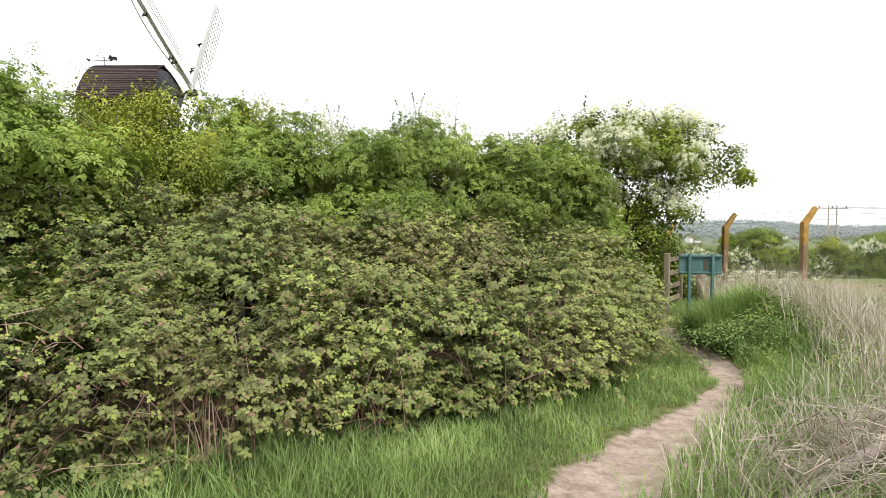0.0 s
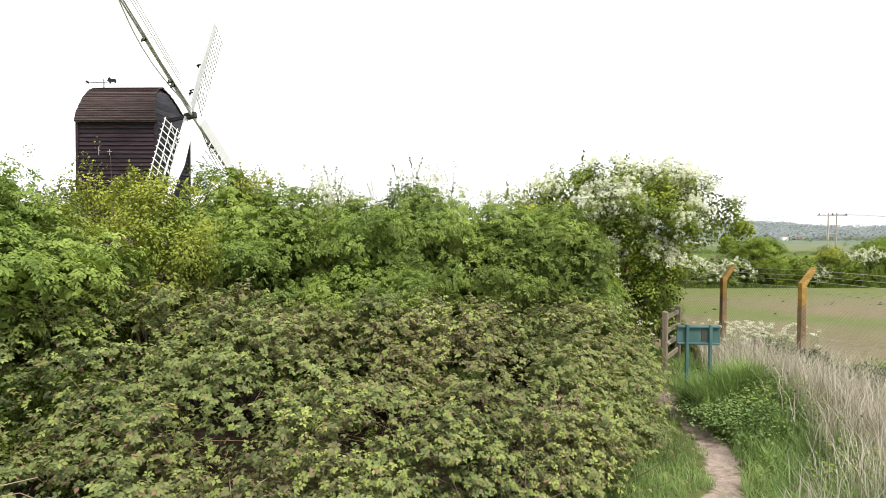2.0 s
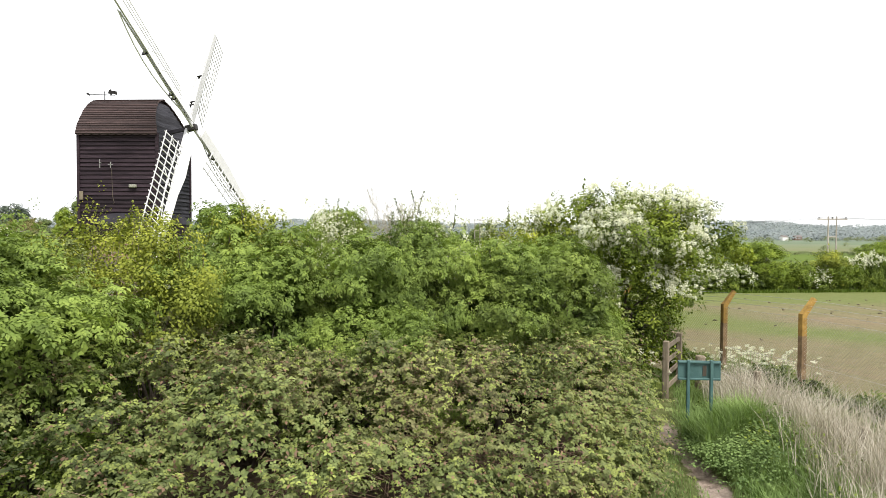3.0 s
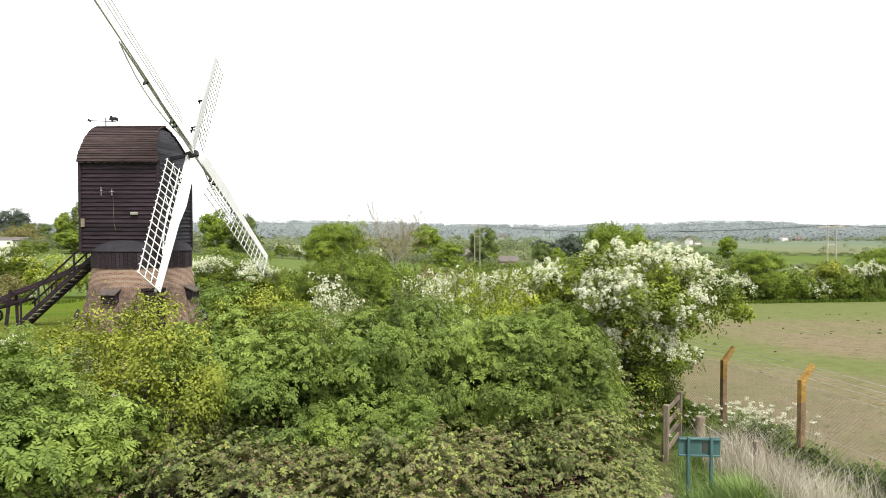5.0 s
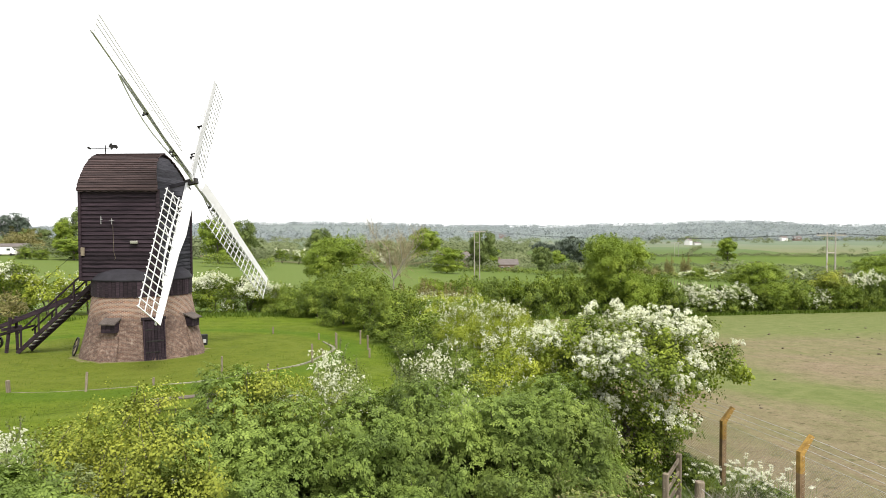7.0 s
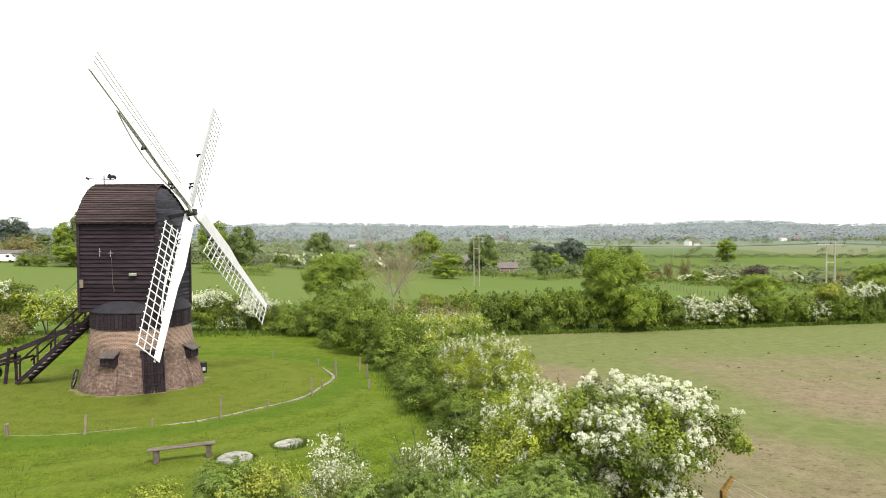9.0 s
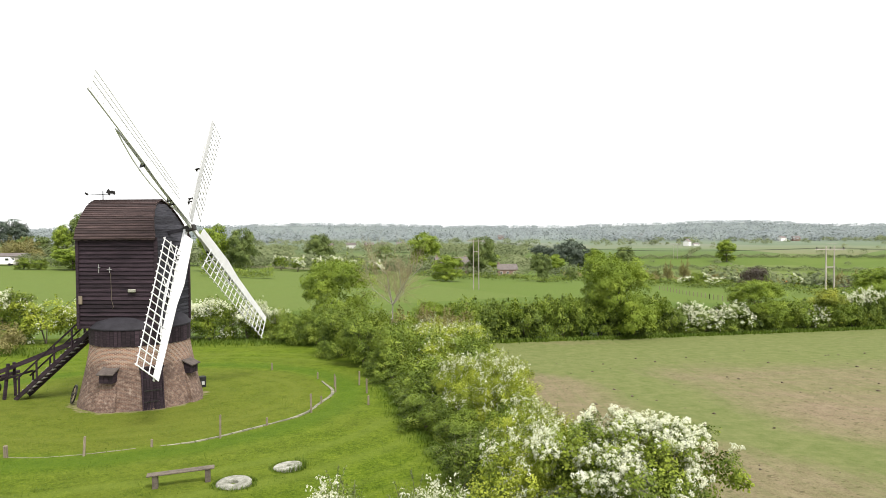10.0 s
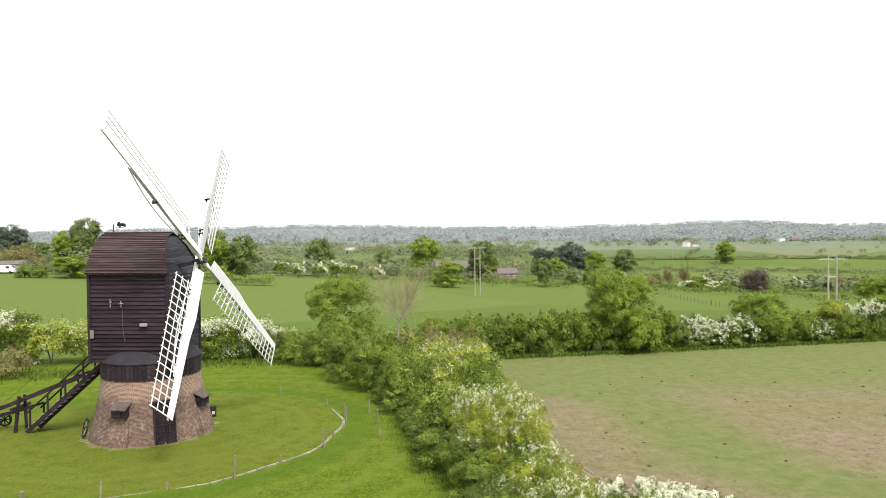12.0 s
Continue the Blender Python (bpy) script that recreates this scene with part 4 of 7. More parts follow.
def make_wall_fittings():
    y = -HY - 0.02
    for x, z, h in ((-0.85, 6.75, 0.42), (-0.30, 6.75, 0.30)):
        f = part("bracket", beam((x, y - 0.10, z), (x, y - 0.10, z + h), 0.028, 0.028), M_WIRE, mill, "pale metal bracket")
        part("arm", beam((x, y + 0.02, z + h * 0.6), (x, y - 0.14, z + h * 0.6), 0.03, 0.03), M_WHITE, f)
    part("cross_arm", beam((-0.42, y - 0.12, 6.92), (-0.16, y - 0.12, 6.92), 0.024, 0.024), M_WIRE, mill)
    bm = bmesh.new()
    for a, b in zip(((-0.28, 6.75), (-0.26, 6.0), (-0.24, 5.35), (-0.16, 5.05)), ((-0.26, 6.0), (-0.24, 5.35), (-0.16, 5.05), (-0.22, 4.98))):
        add_beam(bm, (a[0], y - 0.05, a[1]), (b[0], y - 0.05, b[1]), 0.012, 0.012)
    part("cable", bm, M_OLDWOOD, mill)
    part("lamp_box", box((0.62, y - 0.14, 5.78), (0.98, y, 5.93), 0.02), M_STONE, mill, "pale metal lamp box")
    part("plate", box((-1.96, y - 0.05, 5.18), (-1.76, y - 0.02, 5.60), 0.008), M_OLDWOOD, mill, "small pale notice plate")


make_buck()
make_roof()
make_vane()
make_roundhouse()
make_stairs()
make_sails()
make_wall_fittings()


# ---- plants: kinds ----
def plant(name, label, category, lobes, leaf, clumps, each, spread, size, fine=False, blossom=None, stems=3, r0=0.06, top=None, group="", bark=None, core=60, width=1.0, shoots=0, low=-0.35, kind="", fan=1):
    """A bush or tree at the origin: stems, a crown of leaf clumps over lobes, and blossom where it has some."""
    ob = thing(name, label, category, group=group, kind=kind)
    pos, nrm, way, c, d = sprays(lobes, clumps, each, spread, low)
    if shoots:
        # straight leafy shoots standing out of the crown
        hi = c[np.argsort(-c[:, 2])[: max(len(c) // 4, shoots)]]
        pick = hi[rng.choice(len(hi), shoots)]
        stem = unit(rng.normal(0, 0.35, (shoots, 3)) + np.array([0, 0, 1.0]))
        t = rng.uniform(0, 1, (shoots, 20)) ** 0.8
        ln = rng.uniform(0.25, 1.0, (shoots, 1)) ** 1.5 * spread * 4.5
        extra = (pick[:, None] + stem[:, None] * (t * ln)[:, :, None]).reshape(-1, 3) + rng.normal(0, spread * 0.06, (shoots * 20, 3))
        pos = np.concatenate([pos, extra])
        nrm = np.concatenate([nrm, unit(rng.normal(0, 0.5, (len(extra), 3)) + np.array([0, 0, 0.7]))])
        way = np.concatenate([way, unit(rng.normal(0, 1, (len(extra), 3)) * np.array([1, 1, 0.3]) + np.array([0, 0, 0.35]))])
    twigs = [[(p, 0.006), (p + w * l * 0.5, 0.004), (p + w * l, 0.002)] for p, w, l in zip(pick, stem, ln[:, 0])] if shoots else []
    arrays = [leaf_arrays(pos, nrm, size, fine, width=width, fan=fan, way=way)]
    L = np.array(lobes, float)
    if core:
        # filler leaves inside the lobes, added to block light and close gaps
        core *= 7
        k = rng.choice(len(L), core)
        inner = L[k, :3] + sphere_dirs(core, -0.9) * np.stack([L[k, 3], L[k, 3], L[k, 4]], 1) * rng.uniform(0.05, 1, (core, 1)) ** 0.6 * 0.80
        arrays.append(leaf_arrays(inner, sphere_dirs(core, -0.2), np.minimum(L[k, 3] * 0.26, size * 1.3), False))
    part("crown", quad_mesh("crown", *joined(*arrays), leaf), leaf, ob)
    if blossom:
        share, bsize, beach = blossom[:3]
        floor = blossom[3] if len(blossom) > 3 else -9
        pick = rng.uniform(0, 1, len(c)) < share * np.clip(0.62 + d[:, 2] * 0.7, 0.15, 1.3)
        # blossom sits in drifts over the crown
        drift = np.array([noise.noise(Vector(p) * (1.1 if spread < 0.105 else 0.8 if spread < 0.2 else 0.45)) for p in c])
        pick &= (drift + (np.clip((c[:, 2] - floor) * 0.30, -0.5, 0.14) if len(blossom) > 3 else 0.0) > 0.0)
        # rounded flower heads in each spray
        heads = np.repeat(c[pick] + d[pick] * spread * 0.8, 5, 0)
        heads = heads + rng.normal(0, spread * 0.75, heads.shape)
        n_each = max(beach // 5, 3)
        ball = unit(rng.normal(0, 1, (len(heads) * n_each, 3)) + np.repeat(np.repeat(d[pick], 5, 0), n_each, 0) * 0.7 + np.array([0, 0, 0.35]))
        pos = np.repeat(heads, n_each, 0) + ball * spread * 0.52 * rng.uniform(0.6, 1.1, (len(ball), 1))
        nrm = unit(ball + np.array([0, 0, 0.3]))
        part("blossom", quad_mesh("blossom", *leaf_arrays(pos, nrm, bsize, False, width=1.35), M_BLOSSOM), M_BLOSSOM, ob, "dense white may blossom")
    tp = top or max(l[2] + l[4] for l in lobes) * 0.8
    sp = max(abs(l[0]) + l[3] for l in lobes) * 0.55
    part("trunk" if stems == 1 else "branch_work", quad_mesh("stems", *tubes(limbs(tp, sp, 4, r0, (0, 0, -0.15), stems=stems) + twigs), bark or M_BARK), bark or M_BARK, ob)["kind"] = "stuff"
    return ob


def lobed(r, h, n, flat=1.0, low=0.35, seed=0):
    """Lobes of a rounded crown r wide and h high, unevenly heaped."""
    g = np.random.default_rng(seed)
    out = [(0, 0, h * 0.55, r * 0.72, h * 0.40)]
    for k in range(n):
        a = k * 2.4 + g.uniform(-0.4, 0.4)
        q = r * g.uniform(0.40, 0.68)
        lr = r * g.uniform(0.30, 0.50)
        z = h * g.uniform(low, 0.80)
        out.append((q * math.cos(a), q * math.sin(a) * flat, min(z, h - lr * 0.8), lr, lr * g.uniform(0.75, 1.0)))
    return out


def place(ob, x, y, turn=0.0, s=1.0, sz=None, z=None):
    return Matrix.Translation((x, y, gz(x, y) if z is None else z)) @ Matrix.Rotation(radians(turn), 4, "Z") @ Matrix.Diagonal((s, s, sz or s, 1))


def settle(ob, x, y, turn=0.0, s=1.0, sz=None):
    ob.matrix_basis = place(ob, x, y, turn, s, sz)
    return ob


def again(ob, x, y, turn=0.0, s=1.0, sz=None, label=""):
    return tagged(copy_thing(ob, place(ob, x, y, turn, s, sz)), label)


# ---- the hawthorn in flower by the gate ----
HAW_LOBES = [(-1.75, 0, 3.50, 0.55, 0.42), (-1.1, 0, 3.70, 0.75, 0.52), (-0.2, 0.2, 3.72, 0.80, 0.52), (0.7, 0, 3.62, 0.85, 0.58), (1.5, 0, 3.42, 0.80, 0.62), (2.05, 0, 3.10, 0.55, 0.50), (2.5, 0, 2.90, 0.32, 0.30),
             (0, 0, 2.9, 1.40, 0.90), (1.2, -0.4, 2.75, 0.75, 0.55), (-0.4, -0.4, 1.9, 1.0, 0.8), (0.4, -0.5, 1.8, 0.75, 0.75), (-0.9, -0.5, 1.2, 0.7, 0.75), (0.0, -0.8, 1.0, 0.75, 0.75), (0.1, -0.6, 1.0, 0.45, 0.6),
             (0, 0.9, 2.6, 1.1, 0.9), (-1.1, 0.5, 2.6, 0.8, 0.8), (0.75, -0.5, 2.1, 0.75, 0.7), (-1.25, -0.4, 2.0, 0.85, 0.85), (-0.8, -0.9, 0.6, 0.8, 0.6)]
hawthorn = plant("hawthorn_bush", "large wild hawthorn smothered in white blossom beside the gate", "bush", HAW_LOBES, M_HAW, 2000, 24, 0.10, 0.062, blossom=(0.92, 0.035, 90, 3.0), stems=3, r0=0.09, shoots=30, core=900, group="hedge bushes")
settle(hawthorn, 3.85, 15.35, 0, 0.98, 0.98)

# ---- elder and other bushes along the bramble bank ----
elder_a = plant("elder_bush", "leafy green elder bush rising out of the bramble bank", "bush", lobed(1.25, 3.0, 11, low=0.1, seed=3), M_ELDER, 820, 11, 0.070, 0.054, False, stems=4, r0=0.05, shoots=3, group="elder bushes", fan=5, width=0.66, core=260, low=-0.7)
settle(elder_a, -2.7, 11.0, 20, 1.05, 1.12)
elder_b = plant("elder_bush", "leafy green elder bush rising out of the bramble bank", "bush", lobed(1.35, 2.8, 12, low=0.1, seed=5), M_ELDER, 860, 11, 0.070, 0.053, False, stems=4, r0=0.05, shoots=2, group="elder bushes", fan=5, width=0.66, core=260, low=-0.7)
settle(elder_b, -1.45, 11.9, 0, 1.05, 1.22)
again(elder_a, -4.75, 8.35, 150, 1.1, 0.98)
again(elder_b, -5.9, 8.0, 60, 1.1, 1.0)
again(elder_b, -0.45, 12.3, 130, 0.98, 1.06)
again(elder_a, 0.75, 12.35, 250, 1.05, 0.93)
again(elder_b, 1.75, 13.2, 300, 1.05, 0.96)
again(elder_a, -3.6, 11.5, 80, 1.1, 1.1)
again(elder_b, 2.3, 12.9, 200, 0.75, 0.62)
again(elder_b, -1.25, 10.75, 40, 0.85, 0.72)
spindle = plant("spindle_bush", "yellow-green bush in young leaf on the bank", "bush", lobed(0.95, 2.9, 7, seed=8), M_YELLOW, 620, 22, 0.08, 0.040, False, stems=4, r0=0.035, shoots=14, group="yellow bushes", core=30)
settle(spindle, -3.95, 9.65, 0, 1.05, 1.30)
again(spindle, -5.4, 10.2, 130, 1.1, 0.95)
again(spindle, -4.7, 10.9, 70, 1.15, 1.06)
again(spindle, -3.3, 11.7, 20, 1.0, 1.08)
again(spindle, -3.2, 12.6, 210, 1.05, 1.0)
thin_haw = plant("flowering_thorn", "thin whitethorn with loose blossom and grey-green leaves", "bush", lobed(1.25, 3.25, 8, seed=11), M_THORN, 460, 16, 0.13, 0.042, blossom=(0.30, 0.040, 40), stems=4, r0=0.04, shoots=12, group="hedge bushes", core=0)
settle(thin_haw, -2.05, 13.0, 0, 0.95, 1.18)
again(thin_haw, -0.5, 13.0, 120, 0.92, 1.03)
again(thin_haw, -6.2, 10.6, 40, 0.9, 0.85)


# ---- the bramble bank ----
def bank_height(x, y):
    """Height of the bramble's leafy surface over the ground."""
    s = y - foot_line(x)
    h = np.interp(s, (-0.15, 0.05, 0.5, 1.5, 2.6, 4.0, 6.5), (0.0, 0.5, 0.98, 1.1, 1.45, 1.70, 1.75))
    lump = np.zeros_like(s)
    for f, a, p in ((0.8, 0.32, 0.3), (1.7, 0.30, 1.7), (3.4, 0.24, 4.1)):
        lump += a * np.sin(f * x * 1.9 + p + 1.3 * np.sin(f * y + p)) * np.sin(f * y * 1.7 + 2 * p + np.sin(f * x * 1.4))
    return h * (1 + (0.72 - 0.37 * ramp01(s, 1.2, 2.6)) * lump * ramp01(h, 0.2, 1.0)) + 0.25 * ramp01(-x, 1.5, 4.5) * ramp01(s, 0.5, 2)


def make_bramble():
    # overlapping mounds of arching shoots, leafy towards their tips
    n = 1250
    x = rng.uniform(-7.5, 4.2, n)
    s = rng.uniform(0, 1, n) ** 1.25 * 7.4 + 0.02
    y = foot_line(x) + s
    hollow = np.sin(2.3 * x + 1.4 * np.sin(1.9 * y)) * np.sin(2.9 * y + 1.1 * np.sin(2.1 * x) + 0.8)
    keep = (y < 14.2) & (track_distance(x, y) > 0.6) & ~((hollow > 0.62) & (s < 5.0))
    x, y, s = x[keep], y[keep], s[keep]
    H = bank_height(x, y)
    r = 0.20 + 0.42 * rng.uniform(0, 1, len(x)) ** 1.6
    top = H - r * 0.60 + rng.normal(0, 0.13, len(x))
    # low tiers hanging down the front
    tier = (s < 0.8) & (rng.uniform(0, 1, len(x)) < 0.55)
    top = np.where(tier, top * rng.uniform(0.25, 0.9, len(x)), top)
    c = np.stack([x, y, ground_z(x, y) + np.maximum(top, 0.08)], 1)
    fx = rng.uniform(-5.5, 3.4, 260)
    fs = rng.uniform(-0.05, 0.55, 260)
    fy = foot_line(fx) + fs
    low = np.stack([fx, fy, ground_z(fx, fy) + rng.uniform(0.15, 0.85, 260) * ramp01(fs, -0.3, 0.35)], 1)
    low = low[(track_distance(fx, fy) > 0.55) & ~((np.abs(fx + 2.0) < 0.75) & (rng.uniform(0, 1, 260) < 0.8))]
    c, r = np.concatenate([c, low]), np.concatenate([r, rng.uniform(0.18, 0.34, len(low))])

    shoots, leaves = 15, 7
    m = len(c) * shoots
    d = unit(sphere_dirs(m, 0.02) + np.array([0, -0.25, 0.15]))
    ln = (np.repeat(r, shoots) * rng.uniform(0.75, 1.45, m))[:, None]
    base = np.repeat(c, shoots, 0)
    shape = np.array([1.15, 1.15, 1.0])

    def along(t):
        p = base + d * shape * ln * t
        p[:, 2] -= (0.20 * ln * t * t)[:, 0]
        return p
    side = unit(np.cross(d, np.array([0.0, 0.0, 1.0])) + 1e-6)
    P, N, W, T = [], [], [], []
    for k in range(leaves):
        t = (0.32 + 0.68 * (k + rng.uniform(0, 1, (m, 1))) / leaves)
        p = along(t)
        tan = unit(along(t + 0.05) - p)
        way = unit(tan * (0.15 + 0.5 * t) + side * (1 if k % 2 else -1) * rng.uniform(0.4, 1.1, (m, 1)) * (1.15 - t) + rng.normal(0, 0.45, (m, 3)))
        P.append(p)
        W.append(way)
        N.append(unit(np.array([0, -0.10, 0.60]) + d * 0.85 + rng.normal(0, 0.25, (m, 3))))
        T.append(t[:, 0])
    P, N, W, T = (np.concatenate(a) for a in (P, N, W, T))
    P[:, 2] = np.maximum(P[:, 2], ground_z(P[:, 0], P[:, 1]) + 0.03)
    young = T > 0.84 + rng.normal(0, 0.05, len(T))
    ob = thing("bramble_bank", "dense bramble thicket in spring leaf with brown canes", "bramble", kind="stuff")
    part("leaves", quad_mesh("leaves", *leaf_arrays(P[~young], N[~young], 0.046, False, width=0.98, fan=3, way=W[~young]), M_BRAMBLE), M_BRAMBLE, ob)
    part("young_leaves", quad_mesh("young_leaves", *leaf_arrays(P[young], N[young], 0.040, False, width=0.9, fan=3, way=W[young]), M_BRAMBLETIP), M_BRAMBLETIP, ob, "bronze and yellow-green young leaves")
    # the shoots themselves, here and there
    paths = []
    for k in rng.choice(m, 2200, replace=False):
        b, w, l = base[k], d[k] * shape, ln[k, 0]
        paths.append([(b + w * l * t - np.array([0, 0, 0.20 * l * t * t]), 0.0045 - 0.003 * t) for t in (0.1, 0.55, 1.0)])
    # last year's dead canes in the hollows
    for _ in range(2600):
        cx = rng.uniform(-6.0, 3.6)
        cy = foot_line(cx) + rng.uniform(-0.05, 2.7)
        hol = math.sin(2.3 * cx + 1.4 * math.sin(1.9 * cy)) * math.sin(2.9 * cy + 1.1 * math.sin(2.1 * cx) + 0.8)
        if hol < 0.5:
            continue
        h = float(bank_height(np.array([cx]), np.array([cy]))[0])
        p0 = np.array([cx, cy, gz(cx, cy) + max(h * rng.uniform(0.25, 0.9), 0.0)])
        a, l = rng.uniform(0, 2 * np.pi), rng.uniform(0.25, 0.7)
        e = np.array([math.cos(a) * l, math.sin(a) * l, rng.uniform(-0.25, 0.15)])
        paths.append([(p0 - e * 0.5, 0.0045), (p0 + np.array([0, 0, rng.uniform(0.02, 0.14)]), 0.004), (p0 + e * 0.5, 0.0025)])
    # bare lower canes along the front
    for _ in range(330):
        cx = rng.choice((-3.6, -3.2, -2.6, -2.2, -1.8, -0.8, 0.4, 1.4)) + rng.normal(0, 0.28)
        cy = foot_line(cx) + rng.uniform(-0.08, 0.5)
        p0 = np.array([cx, cy, gz(cx, cy) - 0.02])
        p2 = p0 + np.array([rng.normal(0, 0.35), rng.normal(-0.05, 0.22), rng.uniform(0.15, 0.75)])
        paths.append([(p0, 0.006), ((p0 + p2) / 2 + rng.normal(0, 0.07, 3), 0.005), (p2, 0.003)])
    part("canes", quad_mesh("canes", *tubes(paths, 4), M_CANE), M_CANE, ob)


make_bramble()


# ---- grass, dead stems and litter near the path ----
def scatter(n, x0, x1, y0, y1):
    return rng.uniform(x0, x1, n), rng.uniform(y0, y1, n)


def roots(x, y):
    return np.stack([x, y, ground_z(x, y) - 0.02], 1)


def make_verges():
    x, y = scatter(270000, -5.5, 7.5, 3.2, 17.5)
    td = track_distance(x, y)
    s = y - foot_line(x)
    left = (s < 0.35) & (td > 0.22 + 0.10 * np.sin(x * 5 + y * 4) + 0.12 * (1 - ramp01(y, 5.6, 8.0))) & (x < np.interp(y, [p[1] for p in TRACK], [p[0] for p in TRACK]))
    right = (x > np.interp(y, [p[1] for p in TRACK], [p[0] for p in TRACK])) & (td > 0.20 + 0.08 * np.sin(x * 4 + y * 5) + 0.10 * (1 - ramp01(y, 5.6, 8.0))) & (x < 7.0)
    lush = np.sin(x * 1.1 + 0.7 * y) * np.sin(y * 0.9 - x * 0.4 + 1)
    h = np.where(left, (0.10 + 0.22 * ramp01(td, 0.35, 1.3)) * (0.85 + 0.45 * lush), 0.24 + 0.12 * ramp01(td, 0.3, 1.0) + 0.08 * lush + 0.10 * ramp01(y, 9.6, 11.2) * (1 - ramp01(y, 13.4, 14.2)) * (1 - ramp01(x, 5.2, 6.2)))
    pick = left | (right & (rng.uniform(0, 1, len(x)) < 0.62 - 0.3 * ramp01(x, 4.6, 6.2) - 0.36 * (1 - ramp01(y, 5.5, 8.0))))
    v, q = blade_arrays(roots(x[pick], y[pick]), h[pick], 0.0075, 0.60)
    tagged(new("long_grass", quad_mesh("long_grass", v, q, M_GRASS)), "lush green grass beside the footpath", "grass", kind="stuff")
    # last year's dry stems on the field side
    x, y = scatter(20000, 1.2, 7.2, 3.6, 16.5)
    cx = np.interp(y, [p[1] for p in TRACK], [p[0] for p in TRACK])
    w = x - cx
    dens = ramp01(w, 0.8 - 0.5 * (1 - ramp01(y, 7.0, 9.0)), 1.6 - 0.6 * (1 - ramp01(y, 7.0, 9.0))) * (1 - 0.85 * ramp01(x - np.interp(y, (8, 11, 15), (6.25, 5.75, 5.3)), 0, 0.5)) * (0.35 + 0.65 * (np.sin(x * 2.3 + y * 1.1) * np.sin(y * 1.9 - x) > -0.25)) * (1 - 0.75 * ramp01(y, 10.0, 11.5) * (1 - ramp01(w, 0.9, 1.6)))
    pick = rng.uniform(0, 1, len(x)) < dens
    v, q = blade_arrays(roots(x[pick], y[pick]), np.interp(y[pick], (4, 7, 10, 14), (0.45, 0.62, 0.85, 0.85)) * (0.75 + 0.4 * ramp01(x[pick], 3.5, 5.5)), 0.0075, 0.48)
    tagged(new("dry_grass", quad_mesh("dry_grass", v, q, M_DRY)), "bleached dry stems of last year's tall grass", "grass", kind="stuff")
    gx1, gy1 = rng.uniform(3.70, 5.3, 7500), rng.uniform(8.6, 11.5, 7500)
    v, q = blade_arrays(roots(gx1, gy1), 0.26 + 0.10 * np.sin(gx1 * 5) * np.sin(gy1 * 4), 0.012, 0.6)
    wx, wy = rng.normal(4.0, 0.26, 900), rng.normal(10.7, 0.50, 900)
    tops = roots(wx, wy)
    tops[:, 2] += 0.10 + 0.26 * rng.uniform(0, 1, 900) ** 0.6 * (0.7 + 0.3 * np.sin(wx * 4) * np.sin(wy * 5))
    tagged(new("tall_grass", quad_mesh("tall_grass", v, q, M_GRASS)), "long green grass in front of the sign", "grass", kind="stuff")
    lp, lnr, lw = rosettes(tops, np.tile((0, 0, 1.0), (900, 1)), 14, 0.07)
    tagged(new("nettle_bed", quad_mesh("nettle_bed", *leaf_arrays(lp, lnr, 0.044, False, way=lw), M_NETTLE)), "dark green nettle bed in front of the sign", "weeds", kind="stuff")
    gy1 = rng.uniform(7.4, 14.2, 8000)
    gx1 = np.interp(gy1, (7, 8, 11, 14), (5.0, 5.5, 5.45, 5.15)) + rng.normal(0, 0.62, 8000)
    ok = gx1 - np.interp(gy1, [p[1] for p in TRACK], [p[0] for p in TRACK]) > np.interp(gy1, (9, 11, 13), (1.2, 1.0, 0.75))
    gx1, gy1 = gx1[ok], gy1[ok]
    v, q = blade_arrays(roots(gx1, gy1), 0.86 + 0.2 * np.sin(gx1 * 3 + gy1), 0.0065, 0.40)
    tagged(new("tall_dry_stems", quad_mesh("tall_dry_stems", v, q, M_DRY)), "tall bleached grass stems along the field fence", "grass", kind="stuff")
    gx1, gy1 = rng.uniform(3.68, 4.5, 2600), rng.uniform(10.7, 11.58, 2600)
    v, q = blade_arrays(roots(gx1, gy1), 0.56, 0.011, 0.45)
    tagged(new("sign_grass", quad_mesh("sign_grass", v, q, M_GRASS)), "long grass grown up round the sign's posts", "grass", kind="stuff")
    gx1, gy1 = rng.uniform(2.9, 4.6, 9000), rng.uniform(11.6, 15.2, 9000)
    ok = (track_distance(gx1, gy1) > 0.30) & (gx1 < np.interp(gy1, [p[1] for p in TRACK], [p[0] for p in TRACK]))
    v, q = blade_arrays(roots(gx1[ok], gy1[ok]), 0.34, 0.012, 0.5)
    tagged(new("gate_grass", quad_mesh("gate_grass", v, q, M_GRASS)), "rank green grass between the gate and the brambles", "grass", kind="stuff")
    # a few dry stalks standing in the bramble
    px, py = [], []
    for cx0, cy0, k in ((-1.75, 5.75, 60), (-0.75, 6.5, 26), (0.35, 7.4, 30), (1.9, 12.6, 40), (-2.9, 5.1, 30)):
        px.append(rng.normal(cx0, 0.16, k))
        py.append(rng.normal(cy0, 0.12, k))
    px, py = np.concatenate(px), np.concatenate(py)
    v, q = blade_arrays(roots(px, py), 0.85, 0.008, 0.25)
    tagged(new("dry_stalks", quad_mesh("dry_stalks", v, q, M_CANE)), "dry brown stalks at the foot of the brambles", "grass", kind="stuff")
    tx, ty = rng.normal(0.6, 0.25, 70), rng.normal(21.3, 0.25, 70)
    v, q = blade_arrays(roots(tx, ty), 1.75, 0.010, 0.30)
